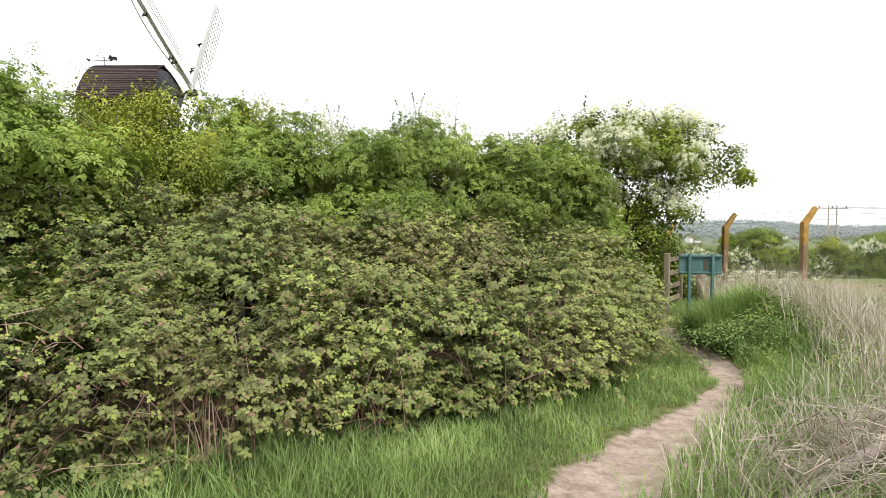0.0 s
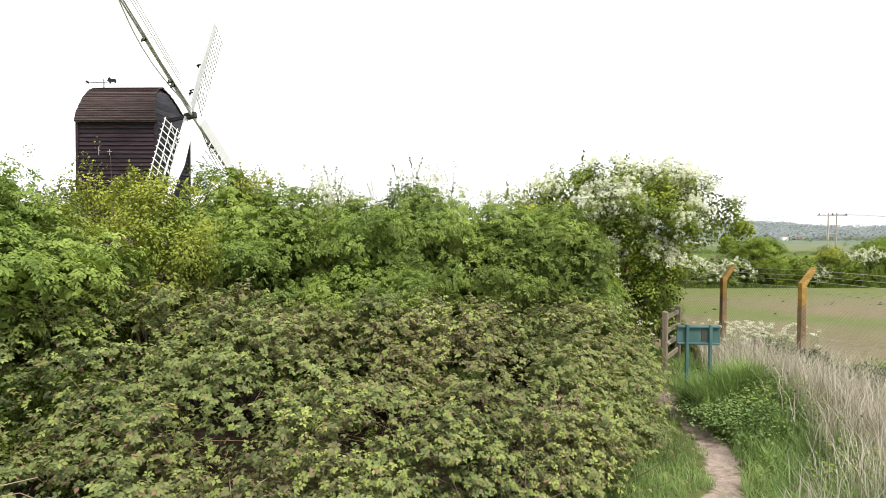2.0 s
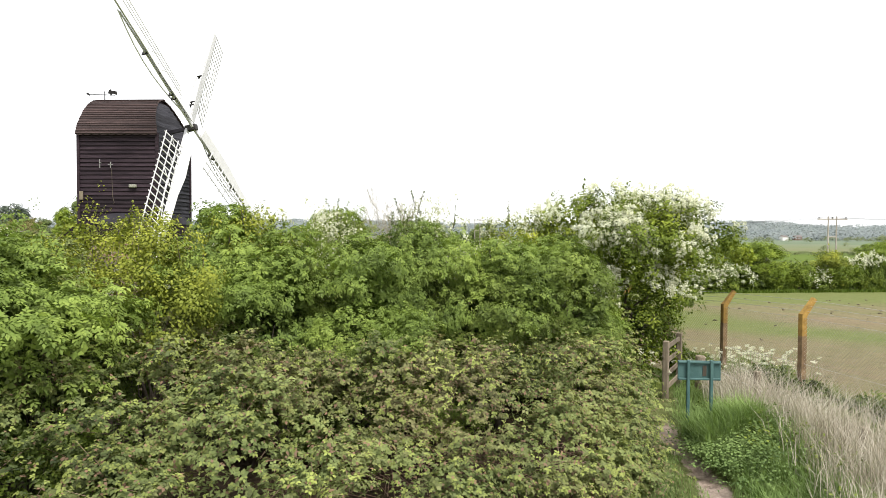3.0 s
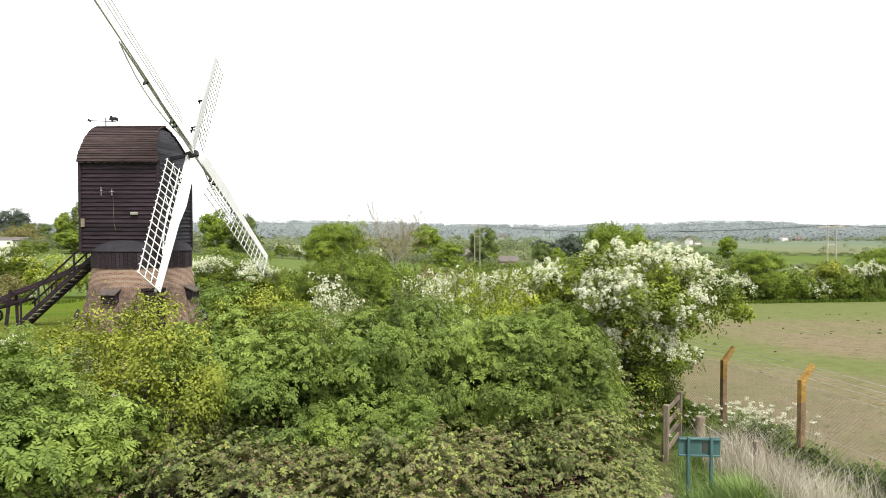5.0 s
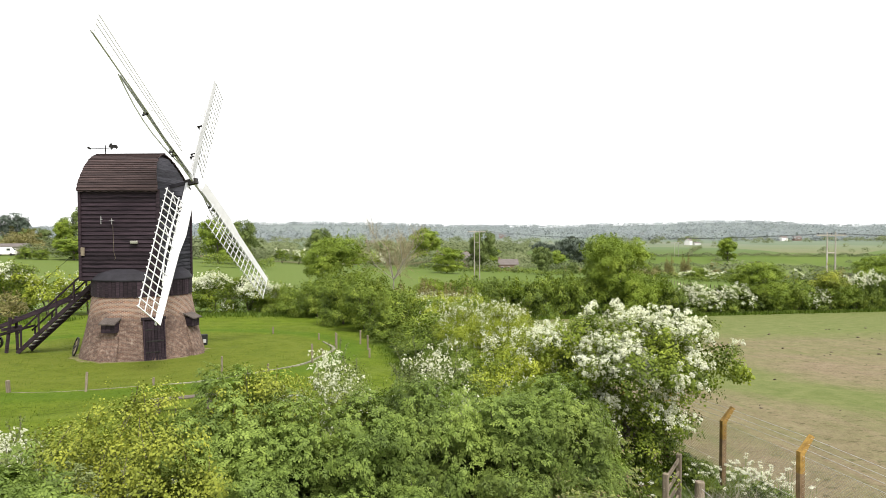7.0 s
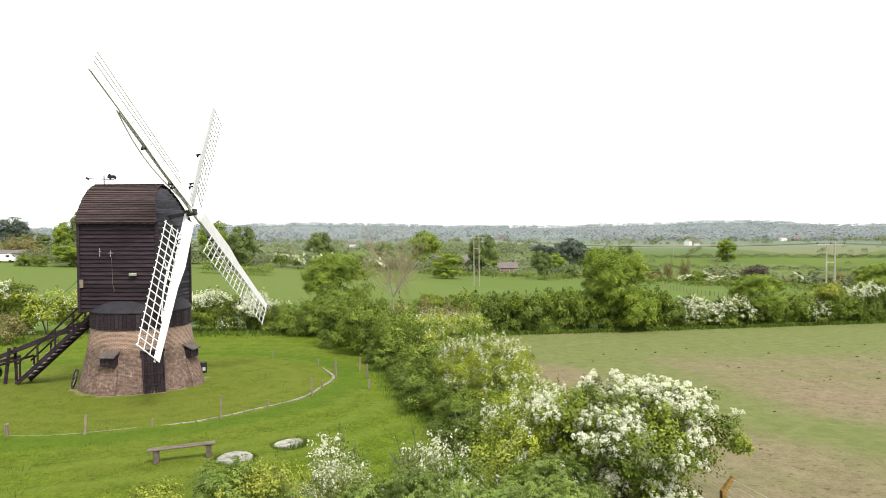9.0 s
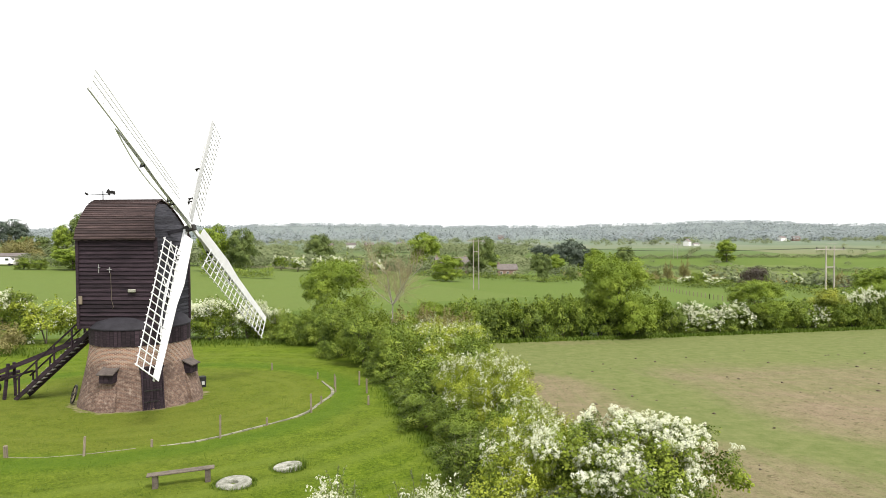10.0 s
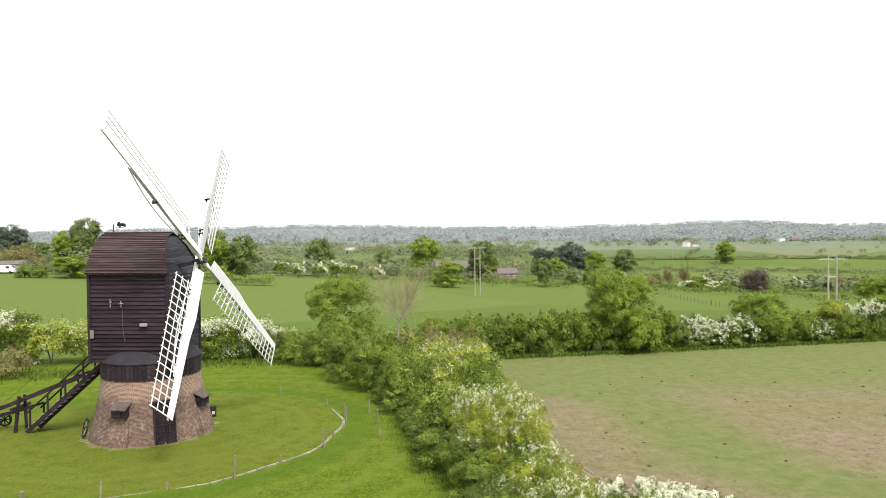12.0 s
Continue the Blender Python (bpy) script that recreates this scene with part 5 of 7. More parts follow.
    tagged(new("dry_grass_tuft", quad_mesh("dry_grass_tuft", v, q, M_DRY)), "tuft of tall dry grass growing up through the hedge", "grass", kind="stuff")
    a = rng.uniform(0, 2 * np.pi, 900)
    far = rng.uniform(0, 1, 900) < 0.5
    rr = np.where(far, 0.54, 0.60) + np.abs(rng.normal(0, 0.07, 900))
    sx, sy = np.where(far, -5.6, -6.95) + rr * np.cos(a), np.where(far, 23.75, 22.1) + rr * np.sin(a)
    v, q = blade_arrays(roots(sx, sy), np.where(far & (np.cos(a) > 0.2), 0.34, 0.16), 0.014, 0.45)
    tagged(new("millstone_grass", quad_mesh("millstone_grass", v, q, M_TURF)), "uncut grass growing round the millstones", "grass", kind="stuff")
    # nettles and docks low by the path
    x, y = scatter(14000, 1.5, 6.6, 8.0, 15.5)
    cx = np.interp(y, [p[1] for p in TRACK], [p[0] for p in TRACK])
    pick = (x - cx > 0.35) & (np.sin(x * 2 + 1.4 * y) * np.sin(1.7 * y - x * 1.3) > 0.05)
    p = roots(x[pick], y[pick])
    p[:, 2] += rng.uniform(0.05, 0.44, len(p))
    v, q = leaf_arrays(p, np.tile((0, 0, 1.0), (len(p), 1)), 0.052, True)
    tagged(new("nettles", quad_mesh("nettles", v, q, M_HEDGE)), "low green nettles and docks among the grass", "weeds", kind="stuff")


make_verges()


def make_log():
    log = thing("dead_log", "grey weathered log lying in a heap of dead brushwood", "log")
    pts = [((1.70, 5.04, 1.64), 0.030), ((1.82, 5.11, 1.67), 0.042), ((2.05, 5.20, 1.74), 0.040), ((2.3, 5.33, 1.80), 0.050), ((2.6, 5.50, 1.86), 0.046), ((2.95, 5.65, 1.95), 0.055)]
    part("trunk", quad_mesh("trunk", *tubes([pts], 9), M_DEADWOOD, True), M_DEADWOOD, log)
    paths = []
    for k in range(900):
        c = np.array([rng.uniform(1.55, 3.8), 0, 0])
        c[1] = 5.25 + (c[0] - 1.8) * 0.55 + rng.normal(0, 0.30)
        c[2] = gz(c[0], c[1]) + rng.uniform(0, 0.42) * ramp01(c[0], 1.4, 2.4)
        d = rng.normal(0, 1, 3) * np.array([0.17, 0.15, 0.12])
        paths.append([(c - d, 0.0034), (c + rng.normal(0, 0.05, 3), 0.003), (c + d, 0.0015)])
    for k in range(70):
        cx = rng.uniform(1.9, 3.8)
        c = np.array([cx, 5.3 + (cx - 1.8) * 0.55 + rng.normal(0, 0.28), 0.0])
        c[2] = gz(c[0], c[1]) + rng.uniform(0.05, 0.42)
        a = rng.uniform(0, 2 * np.pi)
        d = np.array([math.cos(a), math.sin(a) * 0.8, rng.normal(0, 0.28)]) * rng.uniform(0.10, 0.30)
        r = rng.uniform(0.004, 0.008)
        paths.append([(c - d, r), (c - d * 0.3 + rng.normal(0, 0.04, 3), r * 0.9), (c + d * 0.4 + rng.normal(0, 0.05, 3), r * 0.7), (c + d, r * 0.35)])
    twigs = new("brushwood", quad_mesh("brushwood", *tubes(paths, 4), M_TWIG))
    tagged(twigs, "tangle of dead pale twigs around the log", "brushwood", kind="stuff")


make_log()


# ---- gate, sign and fence by the field ----
def post_round(name, label, x, y, r, top, lean=0.0):
    ob = thing(name, label, "post", pose(x, y, gz(x, y), lean, 0, rng.uniform(0, 90)), group="wooden fence posts")
    h = top - gz(x, y)
    bm = bmesh.new()
    rings = lathe(bm, [(r * 1.05, -0.3), (r, h * 0.5), (r * 0.96, h - 0.02), (r * 0.85, h)], 14)
    bm.faces.new(rings[-1])
    part("shaft", bm, M_OLDWOOD, ob, smooth=False)
    return ob


def make_gate():
    a, b = Vector((4.14, 13.8, 1.72)), Vector((4.82, 14.95, 1.70))
    along = (b - a).normalized()
    gate = thing("wooden_gate", "weathered brown four-bar wooden kissing gate", "gate")
    for p, h in ((a, 1.10), (b, 1.10)):
        bm = bmesh.new()
        add_box(bm, (-0.055, -0.055, -0.3), (0.055, 0.055, h), 0.012)
        part("gate_post", bm, M_OLDWOOD, gate, m=Matrix.Translation(p) @ Matrix.Rotation(math.atan2(along.y, along.x), 4, "Z"))
    for z in (0.18, 0.44, 0.70, 0.97):
        part("bar", beam(a + Vector((0, 0, z)), b + Vector((0, 0, z + 0.01)), 0.035, 0.085), M_OLDWOOD, gate)


def make_sign():
    sign = thing("sign_board", "back of a teal painted steel sign on two posts", "sign", pose(3.92, 11.65, 0, 0, 0, -4))
    part("panel", box((-0.335, -0.012, 2.56), (0.335, 0.012, 2.875), 0.006), M_TEAL, sign)
    for x in (-0.18, 0.18):
        part("post", box((x - 0.024, -0.065, 1.4), (x + 0.024, -0.014, 2.89), 0.008), M_TEAL, sign)
    for z in (2.585, 2.85):
        part("stiffener", box((-0.325, -0.045, z - 0.014), (0.325, -0.014, z + 0.014), 0.004), M_TEAL, sign)
    part("sticker", box((0.05, -0.020, 2.63), (0.11, -0.0125, 2.80), 0.002), M_PURPLE, sign, "dark worn sticker")


def make_fence():
    fence = thing("chain_link_fence", "chain-link fence on cranked concrete posts with yellow tops", "fence")
    d = Vector((0.215, -0.977, 0)).normalized()
    out = Vector((0.977, 0.215, 0))
    feet = [Vector((6.0, 15.5, 0)) + d * (2.26 * k) for k in (-4, -3, -2, -1, 0, 1, 2, 3)]
    for p in feet:
        g = gz(p.x, p.y)
        bm = bmesh.new()
        add_box(bm, (-0.054, -0.054, -0.3), (0.054, 0.054, 1.462), 0.005)
        post = part("post", bm, M_CONCRETE, fence, "cranked concrete post", m=Matrix.Translation((p.x, p.y, g)) @ Matrix.Rotation(math.atan2(out.y, out.x), 4, "Z"))
        bm = bmesh.new()
        add_box(bm, (-0.0535, -0.0535, 1.462), (0.0535, 0.0535, 1.88), 0.005)
        add_beam(bm, (0.0, 0, 1.84), (0.24, 0, 2.15), 0.10, 0.10, 0.75, up=(0, 1, 0))
        part("cranked_top", bm, M_YPAINT, post, "yellow lichened cranked top")
    bm = bmesh.new()
    w = 0.0016
    for p, q in zip(feet, feet[1:]):
        gp, gq = gz(p.x, p.y), gz(q.x, q.y)
        L, H, cell = 2.26, 1.75, 0.075
        for sgn in (1, -1):
            k = -H
            while k < L:
                t0, t1 = max(k, 0.0), min(k + H, L)
                if t1 - t0 > 0.02:
                    z0, z1 = (t0 - k, t1 - k) if sgn > 0 else (H - (t0 - k), H - (t1 - k))
                    a = p + d * t0 + Vector((0, 0, gp + (gq - gp) * t0 / L + 0.05 + z0))
                    b = p + d * t1 + Vector((0, 0, gp + (gq - gp) * t1 / L + 0.05 + z1))
                    u = (b - a).normalized().cross(out).normalized() * w
                    bm.faces.new([bm.verts.new(c) for c in (a - u, a + u, b + u, b - u)])
                k += cell
        for h in (0.06, 0.95, 1.8):
            add_beam(bm, p + Vector((0, 0, gp + h)), q + Vector((0, 0, gq + h)), 0.005, 0.005)
        for e, h in ((0.06, 1.92), (0.13, 2.01), (0.20, 2.11)):
            add_beam(bm, p + out * e + Vector((0, 0, gp + h)), q + out * e + Vector((0, 0, gq + h)), 0.006, 0.006)
    part("chain_link_mesh", bm, M_WIRE, fence, "rusty galvanised wire mesh and barbed strands")
    # stock wire along the path
    a = post_round("fence_post", "thick round weathered fence post", 5.05, 14.4, 0.10, 2.42)
    b = post_round("fence_post", "slim round weathered fence post", 5.32, 12.6, 0.065, 2.50)
    c = post_round("fence_post", "slim round weathered fence post", 5.75, 10.4, 0.065, 2.20)
    wire = bmesh.new()
    for (x0, y0, z0), (x1, y1, z1) in (((5.05, 14.4, 2.30), (5.32, 12.6, 2.18)), ((5.05, 14.4, 2.0), (5.32, 12.6, 1.9)), ((5.32, 12.6, 2.18), (5.75, 10.4, 2.08)), ((5.32, 12.6, 1.9), (5.75, 10.4, 1.8))):
        add_beam(wire, (x0, y0, z0), (x1, y1, z1), 0.008, 0.008)
    stock = thing("stock_wire", "sagging strands of fence wire between wooden posts", "wire")
    part("strand", wire, M_WIRE, stock)


def make_fence_scrub():
    n = 19000
    t = rng.uniform(-0.32, 1, n)
    wide = rng.uniform(0, 1, n)
    x, y = 5.75 + 0.75 * t + wide * (1.0 + 0.9 * t) + rng.normal(0, 0.12, n), 15.4 - 6.8 * t + rng.normal(0, 0.2, n)
    hump = 0.46 + 0.24 * np.sin(x * 3.1 + y * 1.3) * np.sin(y * 2.3 - x) + 0.12 * np.sin(x * 7) * np.sin(y * 6)
    p = np.stack([x, y, ground_z(x, y) + np.maximum(hump, 0.1) * rng.uniform(0.02, 1, n) ** 0.35], 1)
    v, q = leaf_arrays(p, unit(rng.normal(0, 0.45, p.shape) + np.array([-0.2, -0.3, 0.8])), 0.078, False)
    m = 11000
    t = rng.uniform(-0.3, 1, m)
    x, y = 5.7 + 0.75 * t + rng.uniform(0, 1, m) * (1.1 + 1.1 * t), 15.6 - 7.0 * t
    v, q = joined((v, q), blade_arrays(roots(x, y), 0.52 + 0.15 * np.sin(x * 3) * np.sin(y * 2), 0.013, 0.55))
    tagged(new("fence_scrub", quad_mesh("fence_scrub", v, q, M_HEDGE)), "dark green nettles and brambles along the fence foot", "weeds", kind="stuff")


make_fence_scrub()
make_gate()
make_sign()
make_fence()


def make_cow_parsley():
    spots = []
    for cx, cy, k, sp in ((6.75, 15.2, 130, 0.42), (5.9, 15.6, 24, 0.35), (-5.2, 9.6, 16, 0.5), (-4.3, 10.4, 10, 0.5), (3.9, 14.0, 6, 0.15)):
        for _ in range(k):
            spots.append((rng.normal(cx, sp), rng.normal(cy, sp)))
    P, N, S, paths = [], [], [], []
    for i, (x, y) in enumerate(spots):
        h = rng.uniform(0.5, 0.92) if x > 0 else rng.uniform(2.2, 2.9)
        g = gz(x, y)
        top = np.array([x + rng.normal(0, 0.06), y + rng.normal(0, 0.06), g + h])
        paths.append([(np.array([x, y, g]), 0.006), ((np.array([x, y, g]) + top) / 2 + rng.normal(0, 0.03, 3), 0.004), (top, 0.002)])
        n = 30
        r = np.sqrt(rng.uniform(0, 1, n)) * 0.045
        a = rng.uniform(0, 2 * np.pi, n)
        P.append(top + np.stack([r * np.cos(a), r * np.sin(a), rng.normal(0, 0.012, n)], 1))
    P = np.concatenate(P)
    ob = thing("cow_parsley", "white umbels of cow parsley along the fence", "flowers", kind="stuff")
    part("umbels", quad_mesh("umbels", *leaf_arrays(P, np.tile((0, -0.2, 1.0), (len(P), 1)), 0.024, False, width=1.3), M_BLOSSOM), M_BLOSSOM, ob)
    part("stalks", quad_mesh("stalks", *tubes(paths, 4), M_GRASS), M_GRASS, ob)


make_cow_parsley()


# ---- the hedge between lawn and field ----
shrub_a = plant("hedge_shrub", "dense green hedgerow shrub", "bush", lobed(1.6, 2.9, 9, low=0.2, seed=21), M_SHRUB, 420, 24, 0.11, 0.078, stems=4, r0=0.05, shoots=14, group="hedge bushes", core=270, low=-0.7)
settle(shrub_a, 1.9, 19.0, 10, 1.0, 0.95)
shrub_b = plant("hedge_shrub", "dense green hedgerow shrub", "bush", lobed(1.7, 2.7, 9, low=0.2, seed=23), M_HEDGE, 420, 24, 0.11, 0.078, stems=4, r0=0.05, shoots=8, group="hedge bushes", core=270, low=-0.7)
settle(shrub_b, 0.9, 21.6, 60, 0.85, 0.62)
may = plant("flowering_thorn", "yellow-green hawthorn with scattered white blossom", "bush", lobed(1.6, 3.2, 9, low=0.25, seed=27), M_MAY, 460, 32, 0.11, 0.052, blossom=(0.40, 0.040, 36), stems=4, r0=0.05, shoots=24, group="hedge bushes", core=240, low=-0.6)
settle(may, 2.6, 18.4, 0, 1.0, 1.05)
shrub_c = plant("hedge_shrub", "rounded green shrub in the thick hedge", "bush", lobed(1.9, 3.0, 9, low=0.15, seed=25), M_SHRUB, 420, 16, 0.15, 0.125, stems=3, r0=0.05, shoots=6, group="hedge bushes", core=70, low=-0.7)
settle(shrub_c, -0.5, 34.5, 0)
shrub_d = plant("hedge_shrub", "rounded yellow-green shrub in the thick hedge", "bush", lobed(1.9, 3.1, 9, low=0.15, seed=26), M_MAY, 420, 16, 0.15, 0.12, blossom=(0.34, 0.07, 15), stems=3, r0=0.05, shoots=8, group="hedge bushes", core=70, low=-0.7)
settle(shrub_d, 2.2, 34.9, 0)
yy = 20.0
while yy < 66.0:
    close = yy < 33
    le, re = float(lawn_edge(yy)), float(np.interp(yy, (20, 30, 75), (4.3, 3.4, 2.6)))
    count = max(2, int((re - le) / (1.7 if close else 2.3)))
    for j in range(count):
        f = (j + 0.5) / count
        xx = le + (re - le) * f + rng.normal(0, 0.22)
        skirt = j == 0
        if close:
            kind = (shrub_b if rng.uniform() < 0.5 else shrub_a) if (skirt or f < 0.4) else (may if rng.uniform() < 0.75 else shrub_a)
        else:
            kind = shrub_d if f > 0.45 and rng.uniform() < 0.5 else shrub_c
        hh = rng.uniform(0.52, 0.70) if skirt else rng.uniform(0.88, 1.14)
        ww = rng.uniform(0.74, 0.86) if skirt else rng.uniform(0.88, 1.05)
        again(kind, xx, yy + rng.normal(0, 0.3), rng.uniform(0, 360), ww, hh)
    yy += 1.6 if close else 2.4
# gap between the gate hawthorn and the hedge
# the last two, in darker leaf, stand in for elders on the bank
for xx, yy, k, ww, hh in ((1.6, 15.6, may, 0.95, 0.98), (0.6, 16.2, shrub_a, 0.8, 0.75), (2.9, 17.2, may, 0.95, 1.05), (-0.4, 14.9, shrub_a, 0.85, 0.8), (-2.4, 14.2, may, 0.8, 0.75), (-4.6, 12.4, shrub_a, 0.9, 0.8), (-6.6, 11.6, shrub_b, 0.9, 0.85), (-8.4, 9.6, shrub_a, 1.0, 1.0), (-8.0, 7.4, shrub_b, 1.0, 0.95), (4.9, 17.8, shrub_a, 0.8, 0.8), (3.72, 14.6, shrub_b, 0.36, 0.36), (3.30, 13.9, shrub_b, 0.36, 0.42), (-4.75, 6.9, shrub_b, 0.62, 0.80), (-3.7, 7.8, shrub_b, 0.52, 0.78)):
    again(k, xx, yy, rng.uniform(0, 360), ww, hh)

# ---- bushes and trees round the lawn ----
white_may = plant("hawthorn_bush", "broad hawthorn covered in white blossom at the lawn's edge", "bush", lobed(2.4, 4.0, 13, low=0.08, seed=31), M_HAW, 700, 18, 0.20, 0.13, blossom=(1.0, 0.09, 30), stems=4, r0=0.07, shoots=8, group="hawthorns behind the lawn", core=330, low=-0.75)
settle(white_may, -21.2, 60.2, 0, 1.0, 0.98)
for xx, yy, t, a, b in ((-18.2, 60.8, 80, 0.95, 0.92), (-24.8, 61.0, 160, 1.0, 0.95), (-15.6, 61.8, 240, 0.95, 0.98), (-38.6, 58.0, 300, 1.15, 1.25), (-42.5, 57.2, 30, 1.1, 1.2), (-28.4, 61.0, 120, 1.0, 1.0)):
    again(white_may, xx, yy, t, a, b)
green_bush = plant("round_bush", "rounded fresh green bush at the lawn's edge", "bush", lobed(2.3, 3.6, 13, low=0.08, seed=33), M_SHRUB, 760, 18, 0.19, 0.125, stems=4, r0=0.07, shoots=10, group="bushes behind the lawn", core=330, low=-0.75)
settle(green_bush, -13.2, 58.6, 0, 1.0, 1.02)
for xx, yy, t, a, b in ((-7.8, 50.0, 70, 0.95, 1.0), (-5.6, 45.6, 140, 0.9, 0.98), (-10.8, 56.0, 200, 0.9, 0.9), (-6.8, 54.0, 310, 1.0, 1.1), (-3.2, 41.5, 15, 0.85, 0.95), (-9.0, 61.5, 45, 1.0, 1.0), (-46.5, 56.0, 190, 1.2, 1.2)):
    again(green_bush, xx, yy, t, a, b)
for xx, yy, t in ((-35.4, 58.4, 20), (-32.4, 59.4, 260)):
    again(shrub_d, xx, yy, t, 1.35, 1.28, "tall yellow-green hawthorn flecked with white blossom")
brown_bush = plant("brown_bush", "low olive-brown bush not yet in full leaf", "bush", lobed(2.0, 2.2, 8, low=0.2, seed=35), M_BROWNBUSH, 420, 10, 0.17, 0.13, stems=5, r0=0.04, shoots=16, group="brown bushes", core=60, low=-0.6)
settle(brown_bush, -35.0, 51.5, 0, 1.0, 0.95)
for xx, yy, t, a, b in ((-38.4, 50.6, 90, 1.1, 1.0), (-41.6, 50.0, 200, 1.1, 1.0), (-3.2, 61.5, 40, 1.2, 1.7), (-0.6, 59.0, 150, 1.1, 1.6), (0.9, 63.0, 250, 1.2, 1.6)):
    again(brown_bush, xx, yy, t, a, b)

ash = plant("ash_tree", "round-crowned fresh green tree standing in the field hedge", "tree", lobed(4.3, 9.2, 16, low=0.18, seed=41), M_OAK, 2000, 30, 0.25, 0.17, stems=1, r0=0.22, shoots=22, group="trees by the lawn", core=480, low=-0.75)
settle(ash, 19.3, 73.2, 0, 1.0, 1.02)
ash_small = plant("ash_tree", "fresh green tree behind the lawn hedge", "tree", lobed(4.3, 9.2, 14, low=0.18, seed=43), M_OAK, 1350, 26, 0.25, 0.18, stems=1, r0=0.22, shoots=16, group="trees by the lawn", core=420, low=-0.75)
settle(ash_small, -10.4, 66.2, 130, 0.94, 0.96)


def bare_tree(x, y, h):
    ob = thing("bare_tree", "thin grey tree still almost leafless", "tree", pose(x, y, gz(x, y)))
    paths = limbs(h * 0.9, h * 0.30, 9, 0.09, stems=1)
    fine = []
    for limb in paths[1:]:
        (p0, _), (p1, _), (p2, _) = limb
        for _ in range(17):
            t = rng.uniform(0.15, 1.0)
            st = p0 * (1 - t) ** 2 + 2 * p1 * t * (1 - t) + p2 * t * t
            way = (st - paths[0][1][0]) / h + rng.normal(0, 0.30, 3) + np.array([0, 0, 0.12])
            way = way / np.linalg.norm(way)
            ln = h * rng.uniform(0.10, 0.24)
            e = st + way * ln
            fine.append([(st, 0.016), ((st + e) / 2 + rng.normal(0, 0.05, 3), 0.012), (e, 0.006)])
            for _ in range(4):
                q0 = st + way * ln * rng.uniform(0.3, 0.9)
                fine.append([(q0, 0.009), (q0 + (way + rng.normal(0, 0.40, 3)) * ln * 0.5, 0.005)])
    part("trunk", quad_mesh("trunk", *tubes(paths, 5), M_POLE), M_POLE, ob)
    part("twig_work", quad_mesh("twig_work", *tubes(fine, 3), M_TANTWIG), M_TANTWIG, ob)


bare_tree(-4.9, 62.0, 11.4)

# ---- the hedge across the far side of the field ----
cross_a = plant("field_hedge_bush", "tall dark green field hedge bush", "hedge", lobed(2.2, 3.9, 13, low=0.08, seed=51), M_HEDGE, 330, 18, 0.20, 0.17, stems=4, r0=0.07, shoots=6, group="field hedge", core=270, low=-0.8)
settle(cross_a, -2.0, 68.4, 0)
cross_b = plant("field_hedge_bush", "tall dark green field hedge bush", "hedge", lobed(2.2, 3.7, 13, low=0.08, seed=53), M_SHRUB, 330, 18, 0.20, 0.17, stems=4, r0=0.07, shoots=9, group="field hedge", core=270, low=-0.8)
settle(cross_b, 0.2, 69.0, 0)
cross_may = plant("field_hedge_bush", "field hedge hawthorn topped with white blossom", "hedge", lobed(2.2, 3.5, 13, low=0.08, seed=55), M_HEDGE, 330, 18, 0.20, 0.17, blossom=(0.65, 0.12, 30, 1.9), stems=4, r0=0.07, shoots=4, group="field hedge", core=270, low=-0.8)
settle(cross_may, 29.2, 77.0, 0, 1.0, 0.95)
for xx in np.arange(2.4, 112.0, 2.15):
    yy = float(hedge_line(xx)) + rng.normal(0, 0.25)
    k = cross_a if rng.uniform() < 0.5 else cross_b
    if 27.5 < xx < 36 or 51 < xx < 54.5 or 43.5 < xx < 45.5:
        k = cross_may
    h = rng.uniform(1.06, 1.24) if xx < 24 else rng.uniform(0.80, 1.02)
    tagged(copy_thing(k, place(k, xx, yy, rng.uniform(0, 360), rng.uniform(0.95, 1.15), 1.14 * h * (1.45 if k is cross_may and xx > 50 else 1.0), gz(xx, yy) - 0.6)))
gold = plant("field_maple", "rounded yellow-green maple in the field hedge", "tree", lobed(2.6, 5.0, 11, low=0.2, seed=57), M_YELLOW, 520, 18, 0.28, 0.17, stems=3, r0=0.09, shoots=8, group="trees in the field hedge", core=240, low=-0.8)
settle(gold, 47.6, 81.8, 0, 1.1, 1.02)
again(ash_small, 38.6, 79.6, 60, 0.95, 0.70, "olive green rounded tree in the field hedge")
again(ash_small, 57.6, 85.2, 170, 0.80, 0.64, "olive green rounded tree in the field hedge")
again(ash_small, 69.5, 90.0, 250, 0.85, 0.78, "fresh green rounded tree in the field hedge")
again(gold, 64.5, 88.0, 120, 1.0, 0.9)
again(ash_small, -1.6, 67.2, 300, 0.5, 0.5, "small fresh green tree at the field corner")


